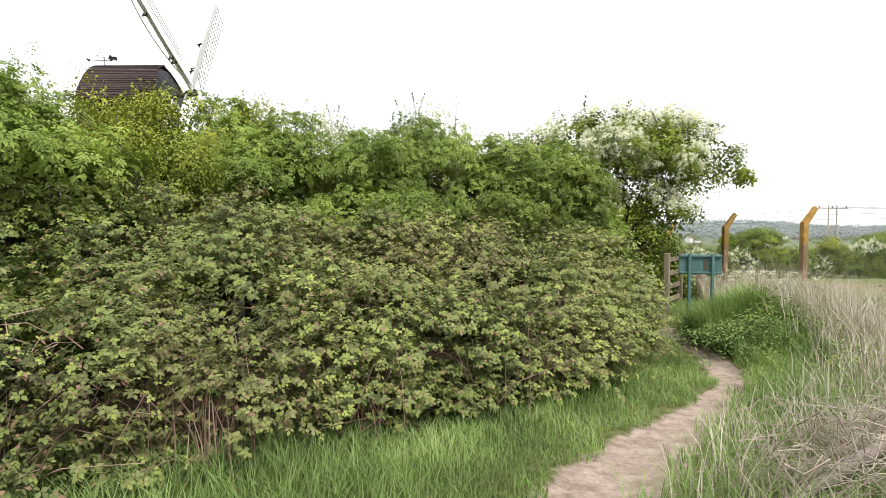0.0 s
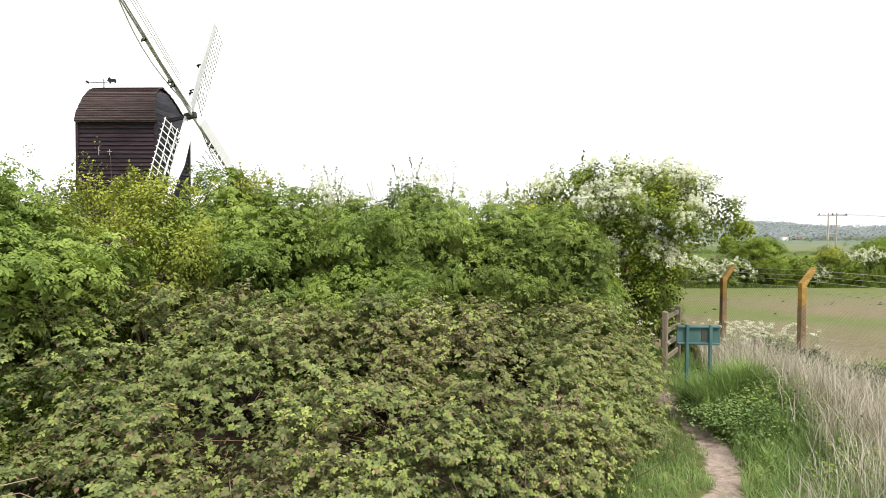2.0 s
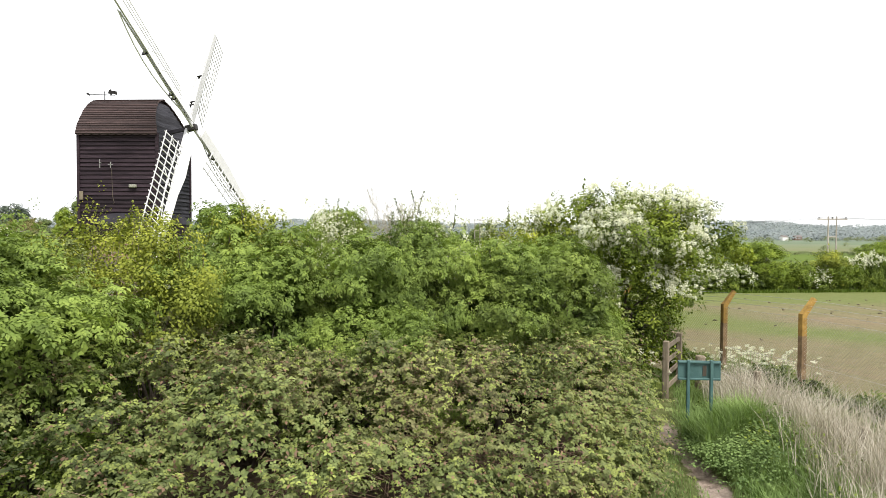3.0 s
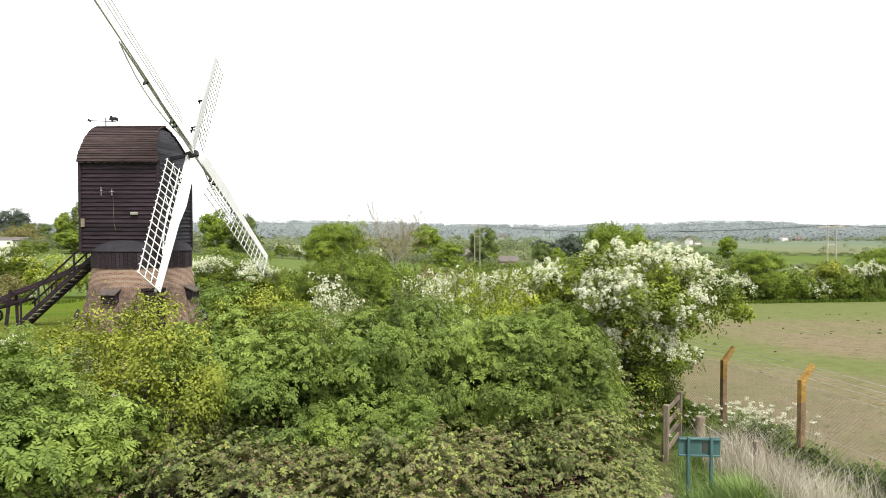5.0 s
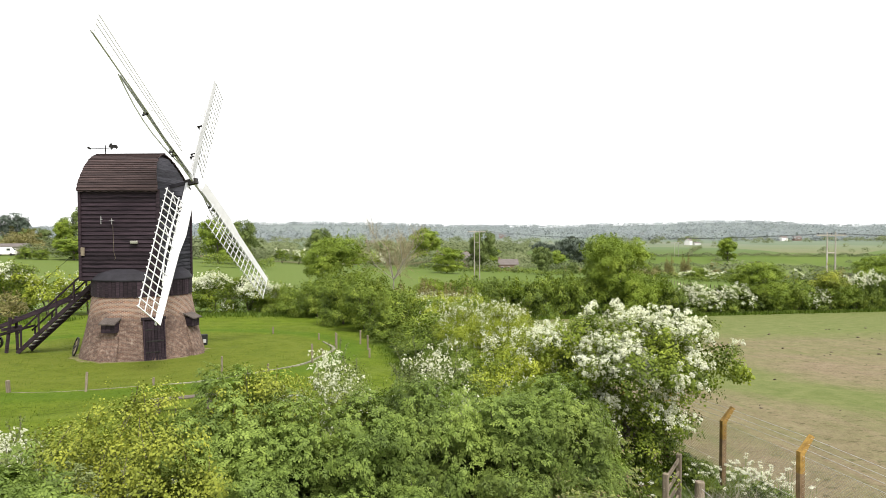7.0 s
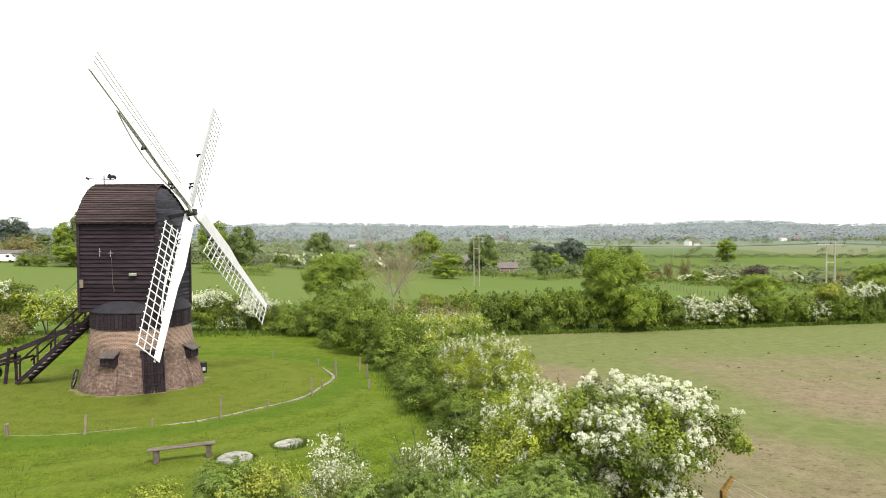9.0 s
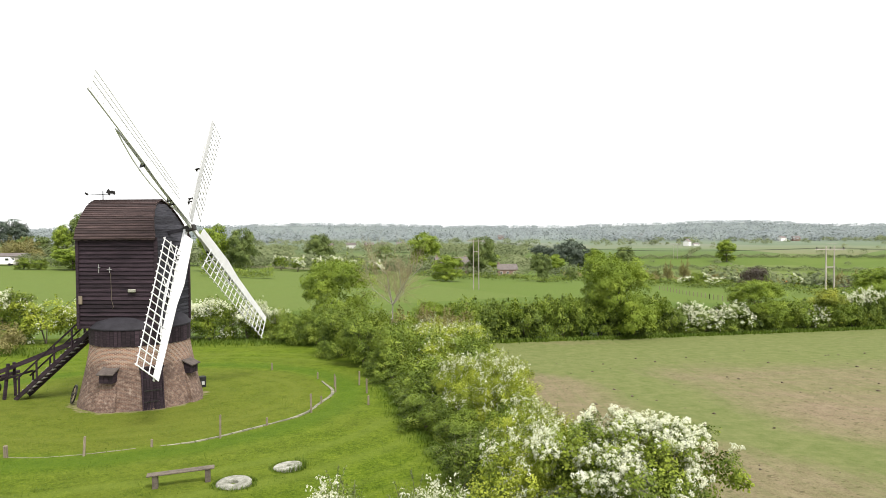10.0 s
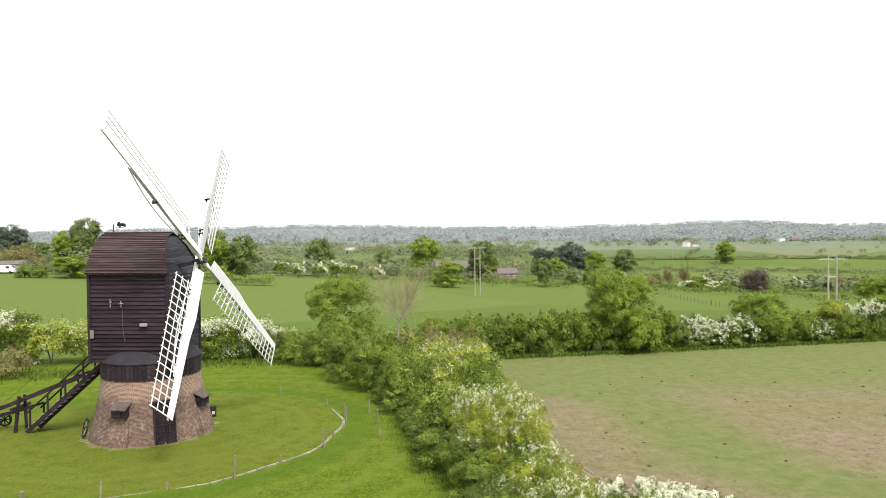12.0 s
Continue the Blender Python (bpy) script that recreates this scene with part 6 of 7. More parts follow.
# ---- rough grass along the hedge feet and tufts on the lawn ----
def make_fringes():
    n = 9000
    y = rng.uniform(18, 58, n)
    x = lawn_edge(y) - np.abs(rng.normal(0, 0.45, n)) + 0.5
    v1 = blade_arrays(roots(x, y), 0.19, 0.022, 0.5)
    m = 6000
    x = rng.uniform(-46, -9, m)
    y = np.where(x < -30, 52.5, 58.0) + rng.normal(0, 1.3, m)
    v2 = blade_arrays(roots(x, y), 0.40, 0.05, 0.5)
    m = 7000
    x = rng.uniform(3, 100, m)
    y = hedge_line(x) - 2.4 + rng.normal(0, 0.45, m)
    v3 = blade_arrays(roots(x, y), 0.45, 0.07, 0.5)
    m = 30000
    x, y = rng.uniform(-30, 1.0, m), 18 + 34 * rng.uniform(0, 1, m) ** 1.5
    ok = (x < lawn_edge(y) - 0.2) & (np.hypot(x + 16.2, y - 35.1) > 3.2)
    v4 = blade_arrays(roots(x[ok], y[ok]), 0.07, 0.018, 0.6)
    v, q = joined(v1, v2, v3, v4)
    tagged(new("hedge_foot_grass", quad_mesh("hedge_foot_grass", v, q, M_TURF)), "long unmown grass along the foot of the hedges", "grass", kind="stuff")


make_fringes()


def make_clods():
    n = 260
    x, y = rng.uniform(7, 46, n), rng.uniform(22, 60, n)
    ok = np.sin(x * 0.35 + y * 0.2) * np.sin(y * 0.31 - 1) > -0.45
    x, y = x[ok], y[ok]
    n = len(x)
    corner = np.array([(-1, -1, -1), (1, -1, -1), (1, 1, -1), (-1, 1, -1), (-0.6, -0.6, 1), (0.6, -0.6, 1), (0.6, 0.6, 1), (-0.6, 0.6, 1)], float)
    half = 0.018 + 0.06 * rng.uniform(0, 1, n) ** 2.5
    v = np.stack([x, y, ground_z(x, y) + half * 0.35], 1)[:, None] + half[:, None, None] * (corner * np.array([1.3, 1.0, 0.6]) + rng.normal(0, 0.25, (n, 8, 3)))
    f = np.array([(0, 1, 5, 4), (1, 2, 6, 5), (2, 3, 7, 6), (3, 0, 4, 7), (4, 5, 6, 7), (3, 2, 1, 0)])
    q = (np.arange(n) * 8)[:, None, None] + f[None]
    tagged(new("soil_clods", quad_mesh("soil_clods", v.reshape(-1, 3), q.reshape(-1, 4), M_CLOD)), "dark clods of soil lying on the sown field", "soil", kind="stuff")


make_clods()


# ---- things on the lawn ----
def make_bench(x, y, turn):
    b = thing("plank_bench", "simple bench of one weathered plank on two posts", "bench", pose(x, y, gz(x, y), 0, 0, turn))
    bm = bmesh.new()
    add_box(bm, (-1.02, -0.15, 0.42), (1.02, 0.15, 0.47), 0.012)
    part("seat_plank", bm, M_BARK, b, m=pose(0, 0, 0, 0, -1.2, 0))
    for sx in (-0.78, 0.80):
        part("leg", box((sx - 0.085, -0.12, -0.2), (sx + 0.085, 0.12, 0.42), 0.015), M_BARK, b)


def make_millstone(x, y, r, tilt, turn):
    st = thing("millstone", "pale lichened millstone lying flat in the grass", "millstone", pose(x, y, gz(x, y) - 0.07, tilt, 0, turn), group="millstones on the lawn")
    bm = bmesh.new()
    prof = [(0.13, -0.1), (r, -0.1), (r, 0.13), (r - 0.03, 0.16), (0.15, 0.15), (0.13, 0.12)]
    n = 40
    rings = [[bm.verts.new(((q + (rng.normal(0, 0.008) if q > 0.5 else 0)) * math.cos(2 * math.pi * k / n), q * math.sin(2 * math.pi * k / n), z)) for k in range(n)] for q, z in prof]
    for lo, hi in zip(rings, rings[1:] + rings[:1]):
        for k in range(n):
            bm.faces.new((lo[k], lo[(k + 1) % n], hi[(k + 1) % n], hi[k]))
    part("stone", bm, M_STONE, st)
    eye = bmesh.new()
    lathe(eye, [(0.02, 0.03), (0.135, 0.03)], 20)
    part("eye_soil", eye, M_BARK, st)


make_bench(-8.65, 22.1, 18)
make_millstone(-6.95, 22.1, 0.56, 1.5, 10)
make_millstone(-5.6, 23.75, 0.50, -6, 60)

RING = Vector((-16.2, 35.1, 0))


def ring_point(deg, r=10.0):
    x, y = RING.x + r * math.cos(radians(deg)), RING.y + r * math.sin(radians(deg))
    return Vector((x, y, gz(x, y)))


def make_ring():
    kerb = thing("track_kerb", "worn pale circular kerb for the mill's tail wheel", "kerb", kind="structure")
    degs = np.arange(-92, 30, 3.0)
    for k, (a0, a1) in enumerate(zip(degs, degs[1:])):
        bm = bmesh.new()
        wd = float(np.interp(a0, (-92, -75, -50, 5, 30), (0.015, 0.035, 0.06, 0.09, 0.05)))
        rows = []
        for a in (a0 + 0.1, (a0 + a1) / 2, a1 - 0.1):
            wob = 0.10 * math.sin(a * 0.21) + rng.normal(0, 0.012)
            i, o = ring_point(a, 10 + wob - wd), ring_point(a, 10 + wob + wd)
            up = Vector((0, 0, float(np.interp(a, (-92, -75, -50), (0.0, 0.01, 0.03)))))
            rows.append([bm.verts.new(p) for p in (i - Vector((0, 0, 0.1)), i + up, o + up, o - Vector((0, 0, 0.1)))])
        for p, q in zip(rows, rows[1:]):
            for j in range(3):
                bm.faces.new((p[j], p[j + 1], q[j + 1], q[j]))
        bm.faces.new(rows[0])
        bm.faces.new(rows[-1][::-1])
        part("kerb_stone", bm, M_TRACK, kerb)
    for deg, h, w in ((-91, 0.45, 0.10), (-75, 0.72, 0.06), (-62, 0.32, 0.06), (-47.5, 0.95, 0.055), (-34, 0.35, 0.06), (-18, 0.90, 0.07), (-8, 0.40, 0.06), (8, 0.85, 0.055), (16, 0.75, 0.055), (33, 0.40, 0.07), (62, 0.45, 0.07), (108, 0.45, 0.07)):
        w *= 0.62
        p = ring_point(deg, 10.25 if h > 0.5 else 10.0)
        post = thing("marker_post", "short weathered post beside the circular track", "post", Matrix.Translation(p) @ Matrix.Rotation(radians(rng.normal(0, 3)), 4, "X"), group="posts round the mill")
        part("shaft", box((-w, -w, -0.25), (w, w, h), w * 0.3), M_OLDWOOD, post)
    for x, y, h in ((-4.3, 36.2, 0.8), (-5.0, 38.5, 0.8), (-3.9, 33.5, 0.45)):
        post = thing("marker_post", "thin weathered stake in the mown grass", "post", pose(x, y, gz(x, y), rng.normal(0, 4), 0, 0), group="posts round the mill")
        part("shaft", box((-0.045, -0.045, -0.25), (0.045, 0.045, h), 0.012), M_OLDWOOD, post)


make_ring()


def make_churn():
    c = thing("litter_bin", "black round bin with a white label by the roundhouse", "bin", pose(-14.0, 38.2, gz(-14.0, 38.2)) @ Matrix.Scale(0.8, 4))
    bm = bmesh.new()
    rings = lathe(bm, [(0.24, 0.0), (0.27, 0.05), (0.28, 0.4), (0.29, 0.75), (0.25, 0.78)], 24)
    bm.faces.new(rings[-1])
    part("drum", bm, M_RUBBER, c, smooth=False)
    part("label_plate", box((0.02, -0.295, 0.22), (0.22, -0.275, 0.46), 0.004), M_WHITE, c, m=pose(0, 0, 0, 0, 0, 12))
    w = thing("cart_wheel", "old iron cart wheel leaning on the roundhouse", "wheel", Matrix.Translation((-18.95, 34.0, gz(-18.95, 34.0) + 0.50)) @ Matrix.Rotation(radians(-52), 4, "Z") @ Matrix.Rotation(radians(74), 4, "X") @ Matrix.Scale(0.9, 4))
    n = 28
    bm = bmesh.new()
    rings = [[bm.verts.new((r * math.cos(2 * math.pi * k / n), r * math.sin(2 * math.pi * k / n), z)) for k in range(n)] for r, z in ((0.46, -0.035), (0.53, -0.035), (0.53, 0.035), (0.46, 0.035))]
    for a, b in zip(rings, rings[1:] + rings[:1]):
        for k in range(n):
            bm.faces.new((a[k], a[(k + 1) % n], b[(k + 1) % n], b[k]))
    part("rim", bm, M_IRON, w)
    hub = bmesh.new()
    r2 = lathe(hub, [(0.09, -0.08), (0.10, 0.0), (0.08, 0.08)], 14)
    hub.faces.new(r2[0])
    hub.faces.new(r2[-1])
    part("hub", hub, M_IRON, w)
    for k in range(10):
        a = k * math.pi / 5
        part("spoke", beam((0.08 * math.cos(a), 0.08 * math.sin(a), 0), (0.47 * math.cos(a), 0.47 * math.sin(a), 0), 0.04, 0.035), M_OLDWOOD, w)


make_churn()


# ---- meadows and farmland beyond ----
def far_tree(name, label, r, h, leaf, clumps, size, seed, low=0.3, group="", stems=1):
    return plant(name, label, "tree", lobed(r, h, 15, low=low * 0.45, seed=seed), leaf, int(clumps * 2.5), 16, r * 0.075, size * 0.50, stems=stems, r0=h * 0.022, group=group, core=240, low=-0.75)


fresh = far_tree("field_tree", "spreading fresh green tree among the meadows", 5.0, 12.0, M_OAK, 340, 0.82, 61, group="trees in the meadows")
settle(fresh, -68.5, 196, 0, 1.0, 1.22)
dark = far_tree("field_tree", "spreading darker green tree among the meadows", 5.0, 12.0, M_DARKTREE, 340, 0.82, 63, group="trees in the meadows")
settle(dark, -61.4, 197, 40, 0.95, 1.2)
small_may = plant("field_thorn", "small grey-white flowering thorn in the meadow", "tree", lobed(3.0, 5.4, 8, seed=65), M_SHRUB, 120, 10, 0.36, 0.5, blossom=(0.5, 0.45, 5), stems=2, r0=0.12, group="thorns in the meadows", core=30, low=-0.7)
settle(small_may, -52, 232, 0)
for k, xx, yy, t, a, b in ((fresh, -153, 261, 80, 0.9, 1.0), (dark, -147.0, 266, 20, 1.35, 1.5), (fresh, -103.5, 181, 10, 0.95, 0.45), (green_bush, -115.3, 178, 70, 1.1, 0.85), (green_bush, -111.3, 178.5, 170, 1.0, 0.75), (brown_bush, -152, 234, 120, 4.0, 3.4),
                           (dark, -58, 303, 50, 1.4, 1.2), (fresh, -9, 343, 90, 1.75, 1.42), (dark, 16, 263, 10, 1.35, 1.22), (fresh, 1, 196, 200, 1.0, 0.55), (dark, 35, 229, 140, 0.85, 0.75),
                           (fresh, 250, 563, 20, 1.8, 1.4), (fresh, 97, 410, 210, 1.5, 1.1), (dark, 118, 416, 30, 1.6, 1.3), (ash_small, 74, 108, 60, 1.3, 0.86), (ash_small, 88, 128, 160, 1.3, 0.8),
                           (fresh, 20, 300, 250, 1.3, 0.8), (dark, -30, 330, 80, 1.4, 0.9), (fresh, 62, 352, 15, 1.2, 0.8), (brown_bush, -140, 215, 75, 3.0, 3.2), (dark, -165, 260, 35, 1.5, 0.7),
                           (small_may, -45, 233, 40, 1.0, 1.0), (small_may, -39, 236, 100, 1.1, 1.1), (small_may, -33, 234, 160, 1.0, 0.95), (small_may, -60, 240, 200, 1.2, 1.0), (small_may, -25, 240, 20, 1.1, 0.9),
                           (small_may, 92, 240, 220, 1.2, 0.7), (small_may, 105, 246, 260, 1.3, 0.7), (small_may, 120, 250, 10, 1.2, 0.6)):
    again(k, xx, yy, t, a, b)
copper = far_tree("copper_bush", "broad dark copper-leaved bush in the hedge", 6.5, 7.0, M_PURPLE, 170, 0.9, 67, low=0.2, group="copper bushes")
settle(copper, 121, 250, 0, 0.95, 1.15)
again(copper, -104, 226, 90, 0.9, 1.0)
again(copper, 210, 330, 40, 1.6, 0.7)
pine = far_tree("scots_pine", "dark flat-topped pine on the skyline", 6.5, 15.0, M_PINE, 200, 1.1, 71, low=0.55, group="pines")
settle(pine, -229, 343, 0, 1.4, 1.38)
for xx, yy, t, a, b in ((76, 421, 50, 0.9, 1.0), (84, 424, 120, 1.0, 1.1), (92, 428, 210, 0.9, 0.95), (68, 428, 280, 1.0, 0.9)):
    again(pine, xx, yy, t, a, b)


def hedge_run(points, h, w, leaf, label, density=9.0, size=0.8):
    """A clipped or straggling hedgerow along a line of (x, y)."""
    P = []
    for (ax, ay), (bx, by) in zip(points, points[1:]):
        L = math.hypot(bx - ax, by - ay)
        n = int(L * density * 3)
        t = rng.uniform(0, 1, n)
        off = rng.normal(0, w * 0.4, n)
        x, y = ax + (bx - ax) * t, ay + (by - ay) * t + off
        bumpy = 0.8 + 0.25 * np.sin(t * L * 0.35) + rng.normal(0, 0.08, n)
        z = ground_z(x, y) + h * bumpy * np.sqrt(rng.uniform(0.02, 1, n))
        P.append(np.stack([x, y, z], 1))
    P = np.concatenate(P)
    nrm = unit(rng.normal(0, 0.35, P.shape) + np.array([0, -0.35, 0.8]))
    me = quad_mesh("hedgerow", *leaf_arrays(P, nrm, size * 0.52, False, width=1.2), leaf)
    return tagged(new("hedgerow", me), label, "hedge", "hedgerows", "stuff")


hedge_run(((-8, 216), (20, 219), (44, 217)), 2.4, 1.6, M_HEDGE, "low trimmed hedge across the green meadow", 16)
hedge_run(((60, 228), (74, 224), (120, 192), (165, 178)), 2.8, 2.0, M_HEDGE, "low trimmed hedge running down the meadow", 18)
hedge_run(((-66, 177), (-46, 176)), 3.4, 2.0, M_SHRUB, "low bushy hedge below the meadow trees", 45, 0.6)
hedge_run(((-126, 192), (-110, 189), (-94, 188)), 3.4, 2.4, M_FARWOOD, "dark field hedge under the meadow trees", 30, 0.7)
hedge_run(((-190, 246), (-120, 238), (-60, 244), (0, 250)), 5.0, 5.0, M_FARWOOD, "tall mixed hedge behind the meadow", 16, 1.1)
hedge_run(((0, 250), (60, 262), (130, 272), (230, 300)), 1.8, 2.0, M_HEDGE, "low hedge behind the meadow", 8, 1.0)
hedge_run(((60, 318), (140, 342), (280, 356)), 3.0, 3.0, M_BROWNBUSH, "brownish straggling hedge in the valley", 12, 1.1)
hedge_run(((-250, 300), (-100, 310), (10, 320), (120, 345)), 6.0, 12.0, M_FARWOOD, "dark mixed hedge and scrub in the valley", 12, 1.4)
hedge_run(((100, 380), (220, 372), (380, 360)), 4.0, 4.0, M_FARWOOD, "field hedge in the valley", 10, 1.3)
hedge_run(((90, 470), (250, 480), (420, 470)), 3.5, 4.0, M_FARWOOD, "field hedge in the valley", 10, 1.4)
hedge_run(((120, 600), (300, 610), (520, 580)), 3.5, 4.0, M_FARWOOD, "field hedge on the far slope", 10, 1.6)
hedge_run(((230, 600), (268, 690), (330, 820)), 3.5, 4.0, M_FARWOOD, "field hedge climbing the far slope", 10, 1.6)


def make_far_woods():
    """Woods, copses and hedgerow trees on the far slopes, one leafy mass."""
    arrays = []
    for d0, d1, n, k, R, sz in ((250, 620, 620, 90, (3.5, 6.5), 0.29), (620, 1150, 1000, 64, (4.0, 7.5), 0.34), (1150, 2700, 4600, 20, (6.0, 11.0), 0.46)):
        d = d0 * (d1 / d0) ** rng.uniform(0, 1, n * 3)
        u = rng.uniform(-0.80, 0.80, n * 3)
        x = u * d
        # copses follow a drifting pattern, and rows stand along the field edges
        wood = np.sin(x * 0.011 + 2.2 * np.sin(d * 0.0053)) * np.sin(d * 0.0135 + 1.7 * np.sin(x * 0.006)) > np.where(d > 1150, -0.15, np.where((u < 0.14) & (u > -0.3), -0.05, 0.30))
        row = np.abs(((d * 1.0 + x * 0.22) % 170) - 85) < 7
        open_land = (u > 0.14) & (d > 430) & (d < 1000)
        keep = np.where(open_land, row & (rng.uniform(0, 1, len(d)) < 0.25), (rng.uniform(0, 1, len(d)) < np.where((u > 0.14) & (d < 431), 0.10, 1.0)) & ( wood | row | (rng.uniform(0, 1, len(d)) < 0.06)))
        x, d = x[keep][:n], d[keep][:n]
        r = rng.uniform(*R, len(x))
        low = np.where(row[keep][:n], 0.6, 1.0)
        r = r * low
        g = ground_z(x, d)
        dirs = sphere_dirs(len(x) * k, -0.3)
        rr = np.repeat(r, k)[:, None]
        pos = np.repeat(np.stack([x, d, g + r * np.where(d > 1150, 0.40, 0.6)], 1), k, 0) + dirs * rr * rng.uniform(0.85 if d0 > 1000 else 0.6, 1.05, (len(dirs), 1)) * np.array([1, 1, 0.85])
        arrays.append(leaf_arrays(pos, unit(dirs * 0.3 + np.array([0, -0.35, 0.9])), rr[:, 0] * sz, False, width=1.3))
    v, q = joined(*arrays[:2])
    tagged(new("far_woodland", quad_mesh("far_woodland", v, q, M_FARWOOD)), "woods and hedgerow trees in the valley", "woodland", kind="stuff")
    tagged(new("ridge_woodland", quad_mesh("ridge_woodland", *arrays[2], M_RIDGE)), "woods along the distant hills, with blue-grey haze painted into the leaf colour", "woodland", kind="stuff")


make_far_woods()


# mixed bushes and thin brown trees in the valley, placed to fit the camera's view
rv = np.random.default_rng(29)
for xx in np.arange(52, 250, 7.5):
    yy = float(np.interp(xx, (50, 130, 250), (262, 286, 318))) + rv.normal(0, 7)
    k, a, b = ((small_may, 1.1, 0.75), (green_bush, 1.9, 1.3), (brown_bush, 2.1, 2.0), (dark, 0.55, 0.42), (small_may, 1.3, 0.9), (brown_bush, 1.8, 1.7))[rv.integers(6)]
    a, b = a * rv.uniform(0.8, 1.25), b * rv.uniform(0.8, 1.3)
    again(k, xx, yy, rv.uniform(0, 360), a, b)
for xx, yy, a, b in ((106, 302, 1.3, 4.0), (115, 305, 1.5, 4.6), (127, 303, 1.3, 3.8), (196, 318, 2.2, 3.4), (206, 316, 2.6, 3.8), (216, 322, 2.4, 3.2), (150, 322, 1.9, 3.0)):
    again(brown_bush, xx, yy, rv.uniform(0, 360), a, b, "tall thin brown tree coming into leaf")
again(dark, 187, 326, 40, 0.62, 0.55)


def pylon(x, y, h, gap, turn=0.0):
    p = thing("power_pole", "twin wooden power pole with a crossarm", "power pole", pose(x, y, gz(x, y), 0, 0, turn), group="power poles")
    for sx in (-gap / 2, gap / 2):
        bm = bmesh.new()
        rings = lathe(bm, [(0.14, -0.3), (0.12, h * 0.6), (0.09, h)], 10, (sx, 0))
        bm.faces.new(rings[-1])
        part("pole", bm, M_POLE, p)
    part("crossarm", box((-gap / 2 - 1.6, -0.10, h - 0.55), (gap / 2 + 1.6, 0.10, h - 0.37), 0.02), M_POLE, p)
    part("brace", box((-gap / 2, -0.07, h - 3.2), (gap / 2, 0.07, h - 3.05), 0.02), M_POLE, p)
    for sx in (-gap / 2 - 1.4, 0, gap / 2 + 1.4):
        bm = bmesh.new()
        r = lathe(bm, [(0.05, h - 0.37), (0.10, h - 0.25), (0.06, h - 0.1)], 8, (sx, 0))
        bm.faces.new(r[-1])
        part("insulator", bm, M_IRON, p)
    return p


pylon(58.4, 98.0, 10.6, 1.25)
pylon(8.4, 162, 12.6, 1.3)
pylon(219, 602, 14.0, 4.0)


def power_line(a, b, sag):
    w = thing("power_line", "thin black overhead power lines", "cable")
    for off in (-1.6, 0, 1.6):
        pts = [Vector(a).lerp(Vector(b), t) + Vector((off, 0, -4 * sag * t * (1 - t))) for t in np.linspace(0, 1, 15)]
        part("strand", quad_mesh("strand", *tubes([[(p, 0.016) for p in pts]], 4), M_IRON), M_IRON, w)


power_line((58.4, 98, gz(58.4, 98) + 10.4), (150, 90, 9.0), 1.6)
power_line((58.4, 98, gz(58.4, 98) + 10.4), (8.4, 162, gz(8.4, 162) + 12.4), 1.4)


def house(x, y, turn, w, d, h, rise, wall, roof, label, chimneys=1, windows=3):
    ob = thing("house", label, "house", pose(x, y, gz(x, y), 0, 0, turn), group="distant houses")
    part("wall", box((-w / 2, -d / 2, -1), (w / 2, d / 2, h), 0.03), wall, ob)
    bm = bmesh.new()
    e = 0.35
    pr = ((-d / 2 - e, h - 0.1), (0, h + rise), (d / 2 + e, h - 0.1), (0, h + rise - 0.3))
    ends = [[bm.verts.new((sx, yy, zz)) for yy, zz in pr] for sx in (-w / 2 - e, w / 2 + e)]
    bm.faces.new(ends[0])
    bm.faces.new(ends[1][::-1])
    for i in range(4):
        bm.faces.new((ends[0][i], ends[0][(i + 1) % 4], ends[1][(i + 1) % 4], ends[1][i]))
    rf = part("roof", bm, roof, ob)
    for sx in (-w / 2 + 0.03, w / 2 - 0.03):
        bm = bmesh.new()
        a = [[bm.verts.new((sx + dx, yy, zz)) for yy, zz in ((-d / 2, h - 0.05), (d / 2, h - 0.05), (0, h + rise - 0.32))] for dx in (-0.02, 0.02)]
        bm.faces.new(a[0])
        bm.faces.new(a[1][::-1])
        part("gable", bm, wall, ob)
    for k in range(chimneys):
        cx = -w / 2 + 0.7 + k * (w - 1.4)
        part("chimney", box((cx - 0.35, -0.3, h + rise - 0.8), (cx + 0.35, 0.3, h + rise + 0.9), 0.03), M_BRICKFAR, rf)
    for k in range(windows):
        wx = -w / 2 + w * (k + 0.5) / windows
        win = part("window", box((wx - 0.55, -d / 2 - 0.05, h * 0.5 - 0.5), (wx + 0.55, -d / 2 + 0.02, h * 0.5 + 0.6), 0.01), M_RENDER, ob)
        part("pane", box((wx - 0.46, -d / 2 - 0.062, h * 0.5 - 0.42), (wx + 0.46, -d / 2 - 0.052, h * 0.5 + 0.52)), M_GLASSDARK, win)
    return ob


house(4.5, 322, 8, 16, 8, 4.5, 3.4, M_BRICKFAR, M_ROOFTILE, "long brick barn with a grey-brown tiled roof")
house(17, 330, -10, 12, 8, 5, 3.2, M_BRICKFAR, M_ROOFTILE, "red brick farmhouse with a tiled roof", 2)
house(30, 300, 5, 9, 6, 3.2, 2.4, M_BRICKFAR, M_ROOFTILE, "small red brick outbuilding")
house(379, 990, 50, 12, 8, 6.5, 4.0, M_RENDER, M_ROOFTILE, "white rendered house with a dark roof", 1)
house(394, 996, 20, 11, 5, 2.8, 1.8, M_RENDER, M_ROOFTILE, "low white outbuilding beside the house", 0)
house(-134, 196, 12, 14, 7, 2.4, 0.8, M_POLE, M_ROOFTILE, "low brown timber stable with a shallow grey roof", 0)
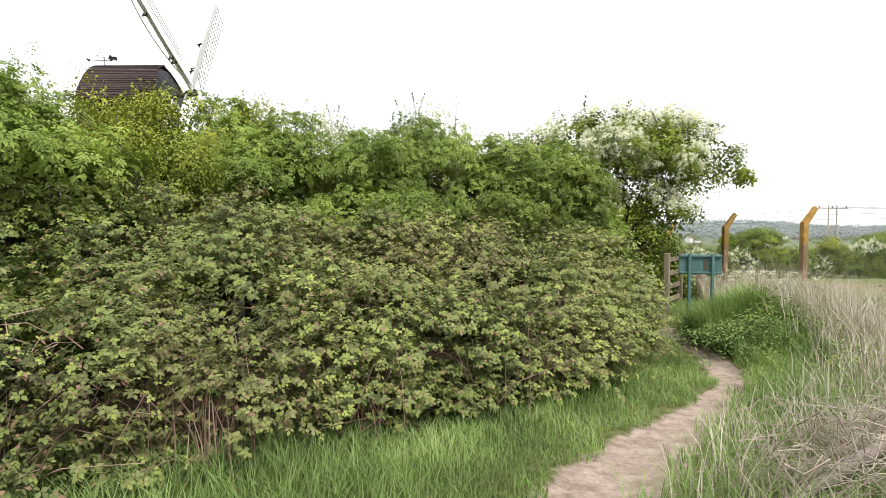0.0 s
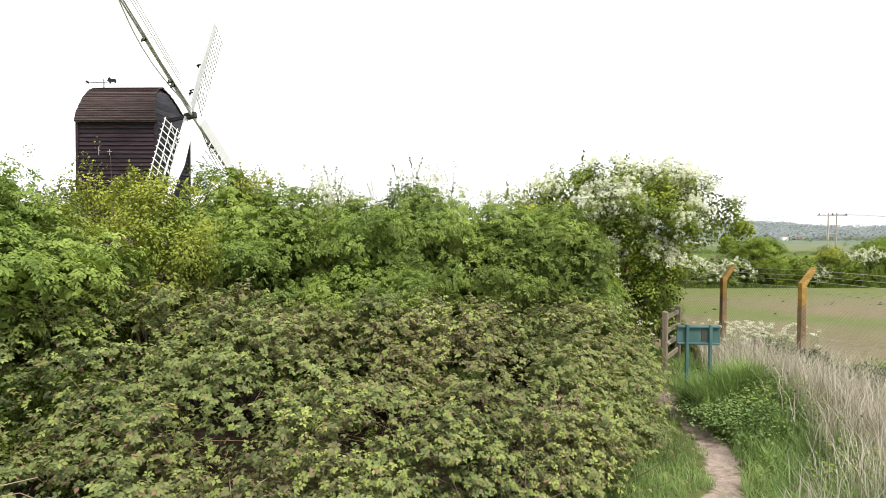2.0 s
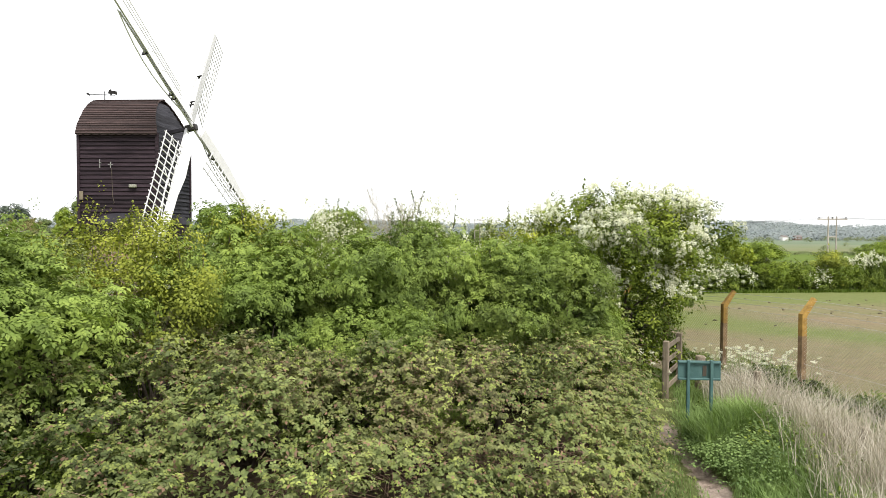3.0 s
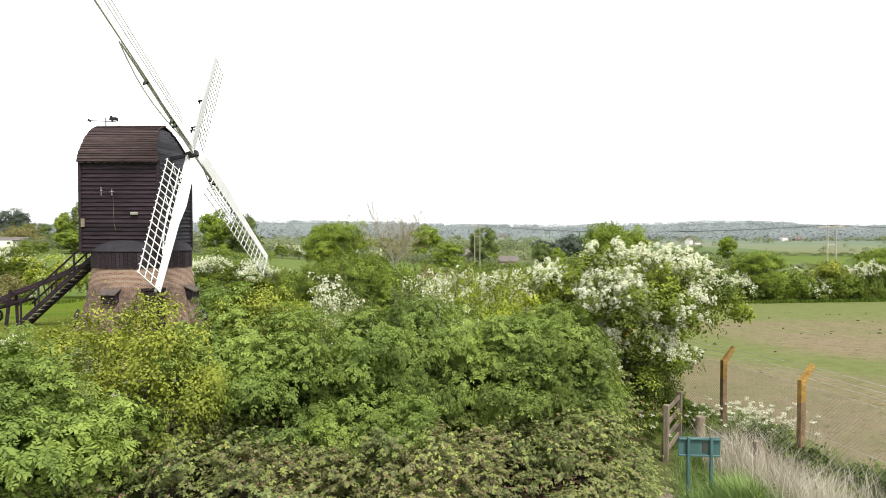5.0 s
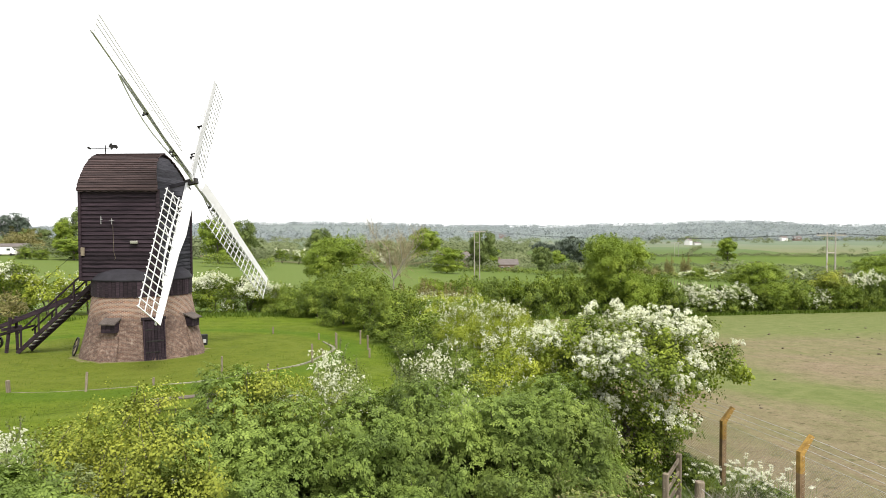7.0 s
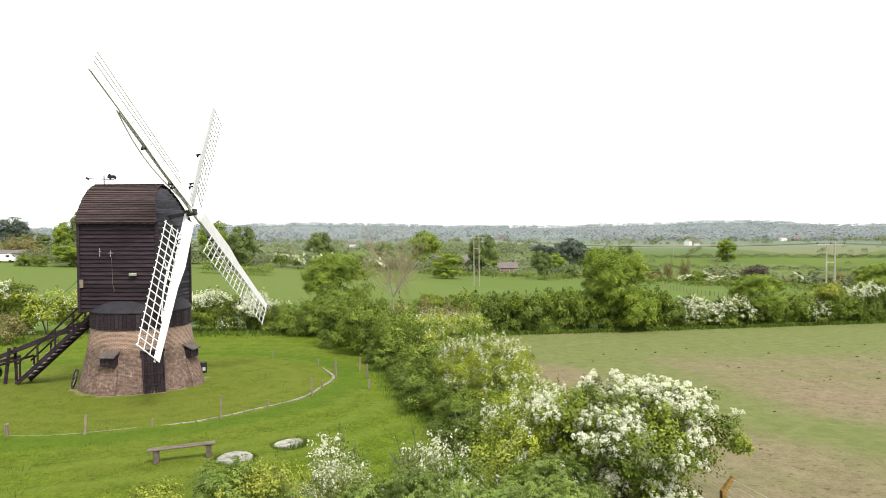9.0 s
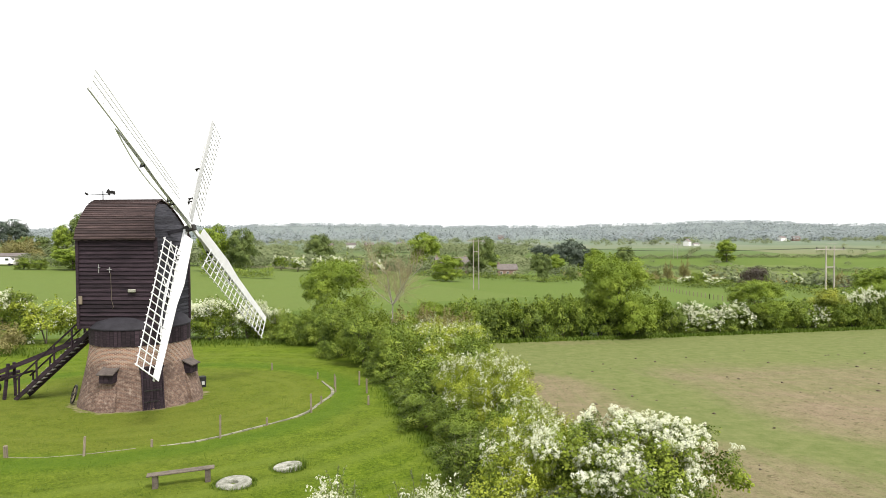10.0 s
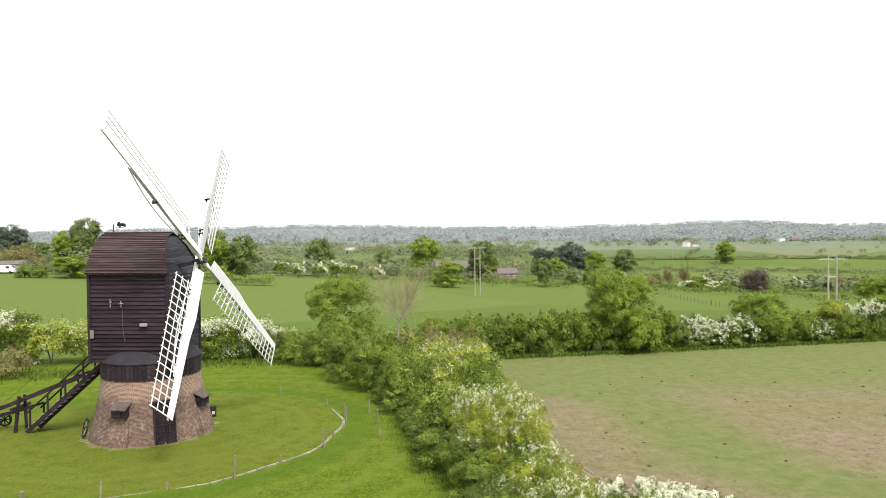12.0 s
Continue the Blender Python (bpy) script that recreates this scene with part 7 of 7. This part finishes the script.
house(-150, 420, 0, 14, 8, 5, 3.2, M_BRICKFAR, M_ROOFTILE, "brick house with a tiled roof", 2)
for i, (xx, yy) in enumerate(((-130, 920), (-105, 930), (-82, 925), (-60, 940), (-160, 905), (120, 1300), (610, 1150), (640, 1160), (430, 1400))):
    house(xx, yy, rng.uniform(-20, 20), 13, 9, 5.5, 3.4, M_RENDER if i % 3 == 0 else M_BRICKFAR, M_ROOFTILE, "distant village house with a tiled roof", 1, 2)


def make_van(x, y, turn):
    v = thing("white_van", "white panel van parked by the stable", "van", pose(x, y, gz(x, y), 0, 0, turn))
    bm = bmesh.new()
    prof = ((-2.6, 0.45), (-2.6, 2.3), (-2.4, 2.45), (1.2, 2.45), (1.9, 1.6), (2.6, 1.35), (2.65, 0.45))
    ends = [[bm.verts.new((xx, yy, zz)) for xx, zz in prof] for yy in (-0.95, 0.95)]
    bm.faces.new(ends[0])
    bm.faces.new(ends[1][::-1])
    for i in range(len(prof)):
        j = (i + 1) % len(prof)
        bm.faces.new((ends[0][i], ends[0][j], ends[1][j], ends[1][i]))
    part("body", bm, M_RENDER, v)
    for sy in (-0.97, 0.95):
        part("side_window", box((0.6, sy, 1.5), (1.5, sy + 0.02, 2.1), 0.005), M_GLASSDARK, v)
        for wx in (-1.7, 1.7):
            bm = bmesh.new()
            r = lathe(bm, [(0.2, -0.1), (0.36, -0.1), (0.36, 0.1), (0.2, 0.1)], 16)
            bm.faces.new(r[0])
            bm.faces.new(r[-1])
            part("wheel", bm, M_RUBBER, v, m=pose(wx, sy, 0.36, 90, 0, 0))


make_van(-127.5, 188, 15)


def make_excavator(x, y, turn):
    e = thing("excavator", "small orange tracked excavator in the valley", "excavator", pose(x, y, gz(x, y), 0, 0, turn))
    for sy in (-1.1, 1.1):
        part("track", box((-1.8, sy - 0.3, 0), (1.8, sy + 0.3, 0.8), 0.2), M_RUBBER, e)
    part("body", box((-1.8, -1.2, 0.85), (1.2, 1.2, 2.0), 0.15), M_ORANGE, e)
    cab = part("cab", box((0.1, -1.15, 2.0), (1.3, 0.0, 3.2), 0.12), M_ORANGE, e)
    part("cab_window", box((0.3, -1.17, 2.3), (1.2, -1.14, 3.0), 0.01), M_GLASSDARK, cab)
    boom = part("boom", beam((1.0, 0.4, 1.8), (4.2, 0.4, 4.2), 0.4, 0.5, 0.7), M_ORANGE, e)
    part("dipper", beam((4.2, 0.4, 4.2), (5.6, 0.4, 2.0), 0.3, 0.4, 0.7), M_ORANGE, boom)
    part("bucket", box((5.2, 0.0, 1.2), (5.9, 0.8, 2.0), 0.12), M_IRON, boom)


make_excavator(177, 322, 190)


def meadow_fence(points):
    f = thing("post_and_wire_fence", "thin post and wire fence down the meadow", "fence")
    for (ax, ay), (bx, by) in zip(points, points[1:]):
        n = int(math.hypot(bx - ax, by - ay) / 3)
        for k in range(n + 1):
            x, y = ax + (bx - ax) * k / n, ay + (by - ay) * k / n
            part("post", box((x - 0.07, y - 0.07, gz(x, y) - 0.2), (x + 0.07, y + 0.07, gz(x, y) + 1.15), 0.01), M_OLDWOOD, f)


meadow_fence(((66, 196), (62, 150), (58, 118)))


# ---- slender young growth standing out of the bank ----
def young_shrub(x, y, top, r, leaf, label, name, fan, size, seed):
    """A slim bush whose leafy head ends at the height top."""
    h = top - gz(x, y)
    g = np.random.default_rng(seed)
    lobes = []
    for k in range(9):
        f = k / 8
        a, w = k * 2.4, r * (1.0 - 0.72 * f)
        lobes.append((w * 0.7 * math.cos(a), w * 0.7 * math.sin(a), h - 0.16 - (1 - f) * 1.15 + g.uniform(-0.05, 0.05), w * 0.62, 0.22 - 0.08 * f))
    ob = plant(name, label, "bush", lobes, leaf, int(260 * r), 11, 0.070, size, False, stems=2, r0=0.022, shoots=5, fan=fan, width=0.66 if fan > 1 else 1.0, core=int(30 * r), low=-0.7, group="young shrubs in the bank")
    return settle(ob, x, y)


young_shrub(-4.82, 8.55, 5.36, 0.50, M_ELDER, "slender young elder with leafy upright stems", "elder_sapling", 5, 0.054, 1)
young_shrub(-5.25, 8.75, 5.20, 0.55, M_ELDER, "slender young elder with leafy upright stems", "elder_sapling", 5, 0.054, 2)
young_shrub(-4.60, 9.00, 5.20, 0.34, M_THORN, "slim grey-green young thorn among the elders", "thorn_sapling", 1, 0.042, 3)
young_shrub(-4.85, 10.05, 5.60, 0.50, M_YELLOW, "slim yellow-green young bush among the elders", "spindle_sapling", 1, 0.042, 4)
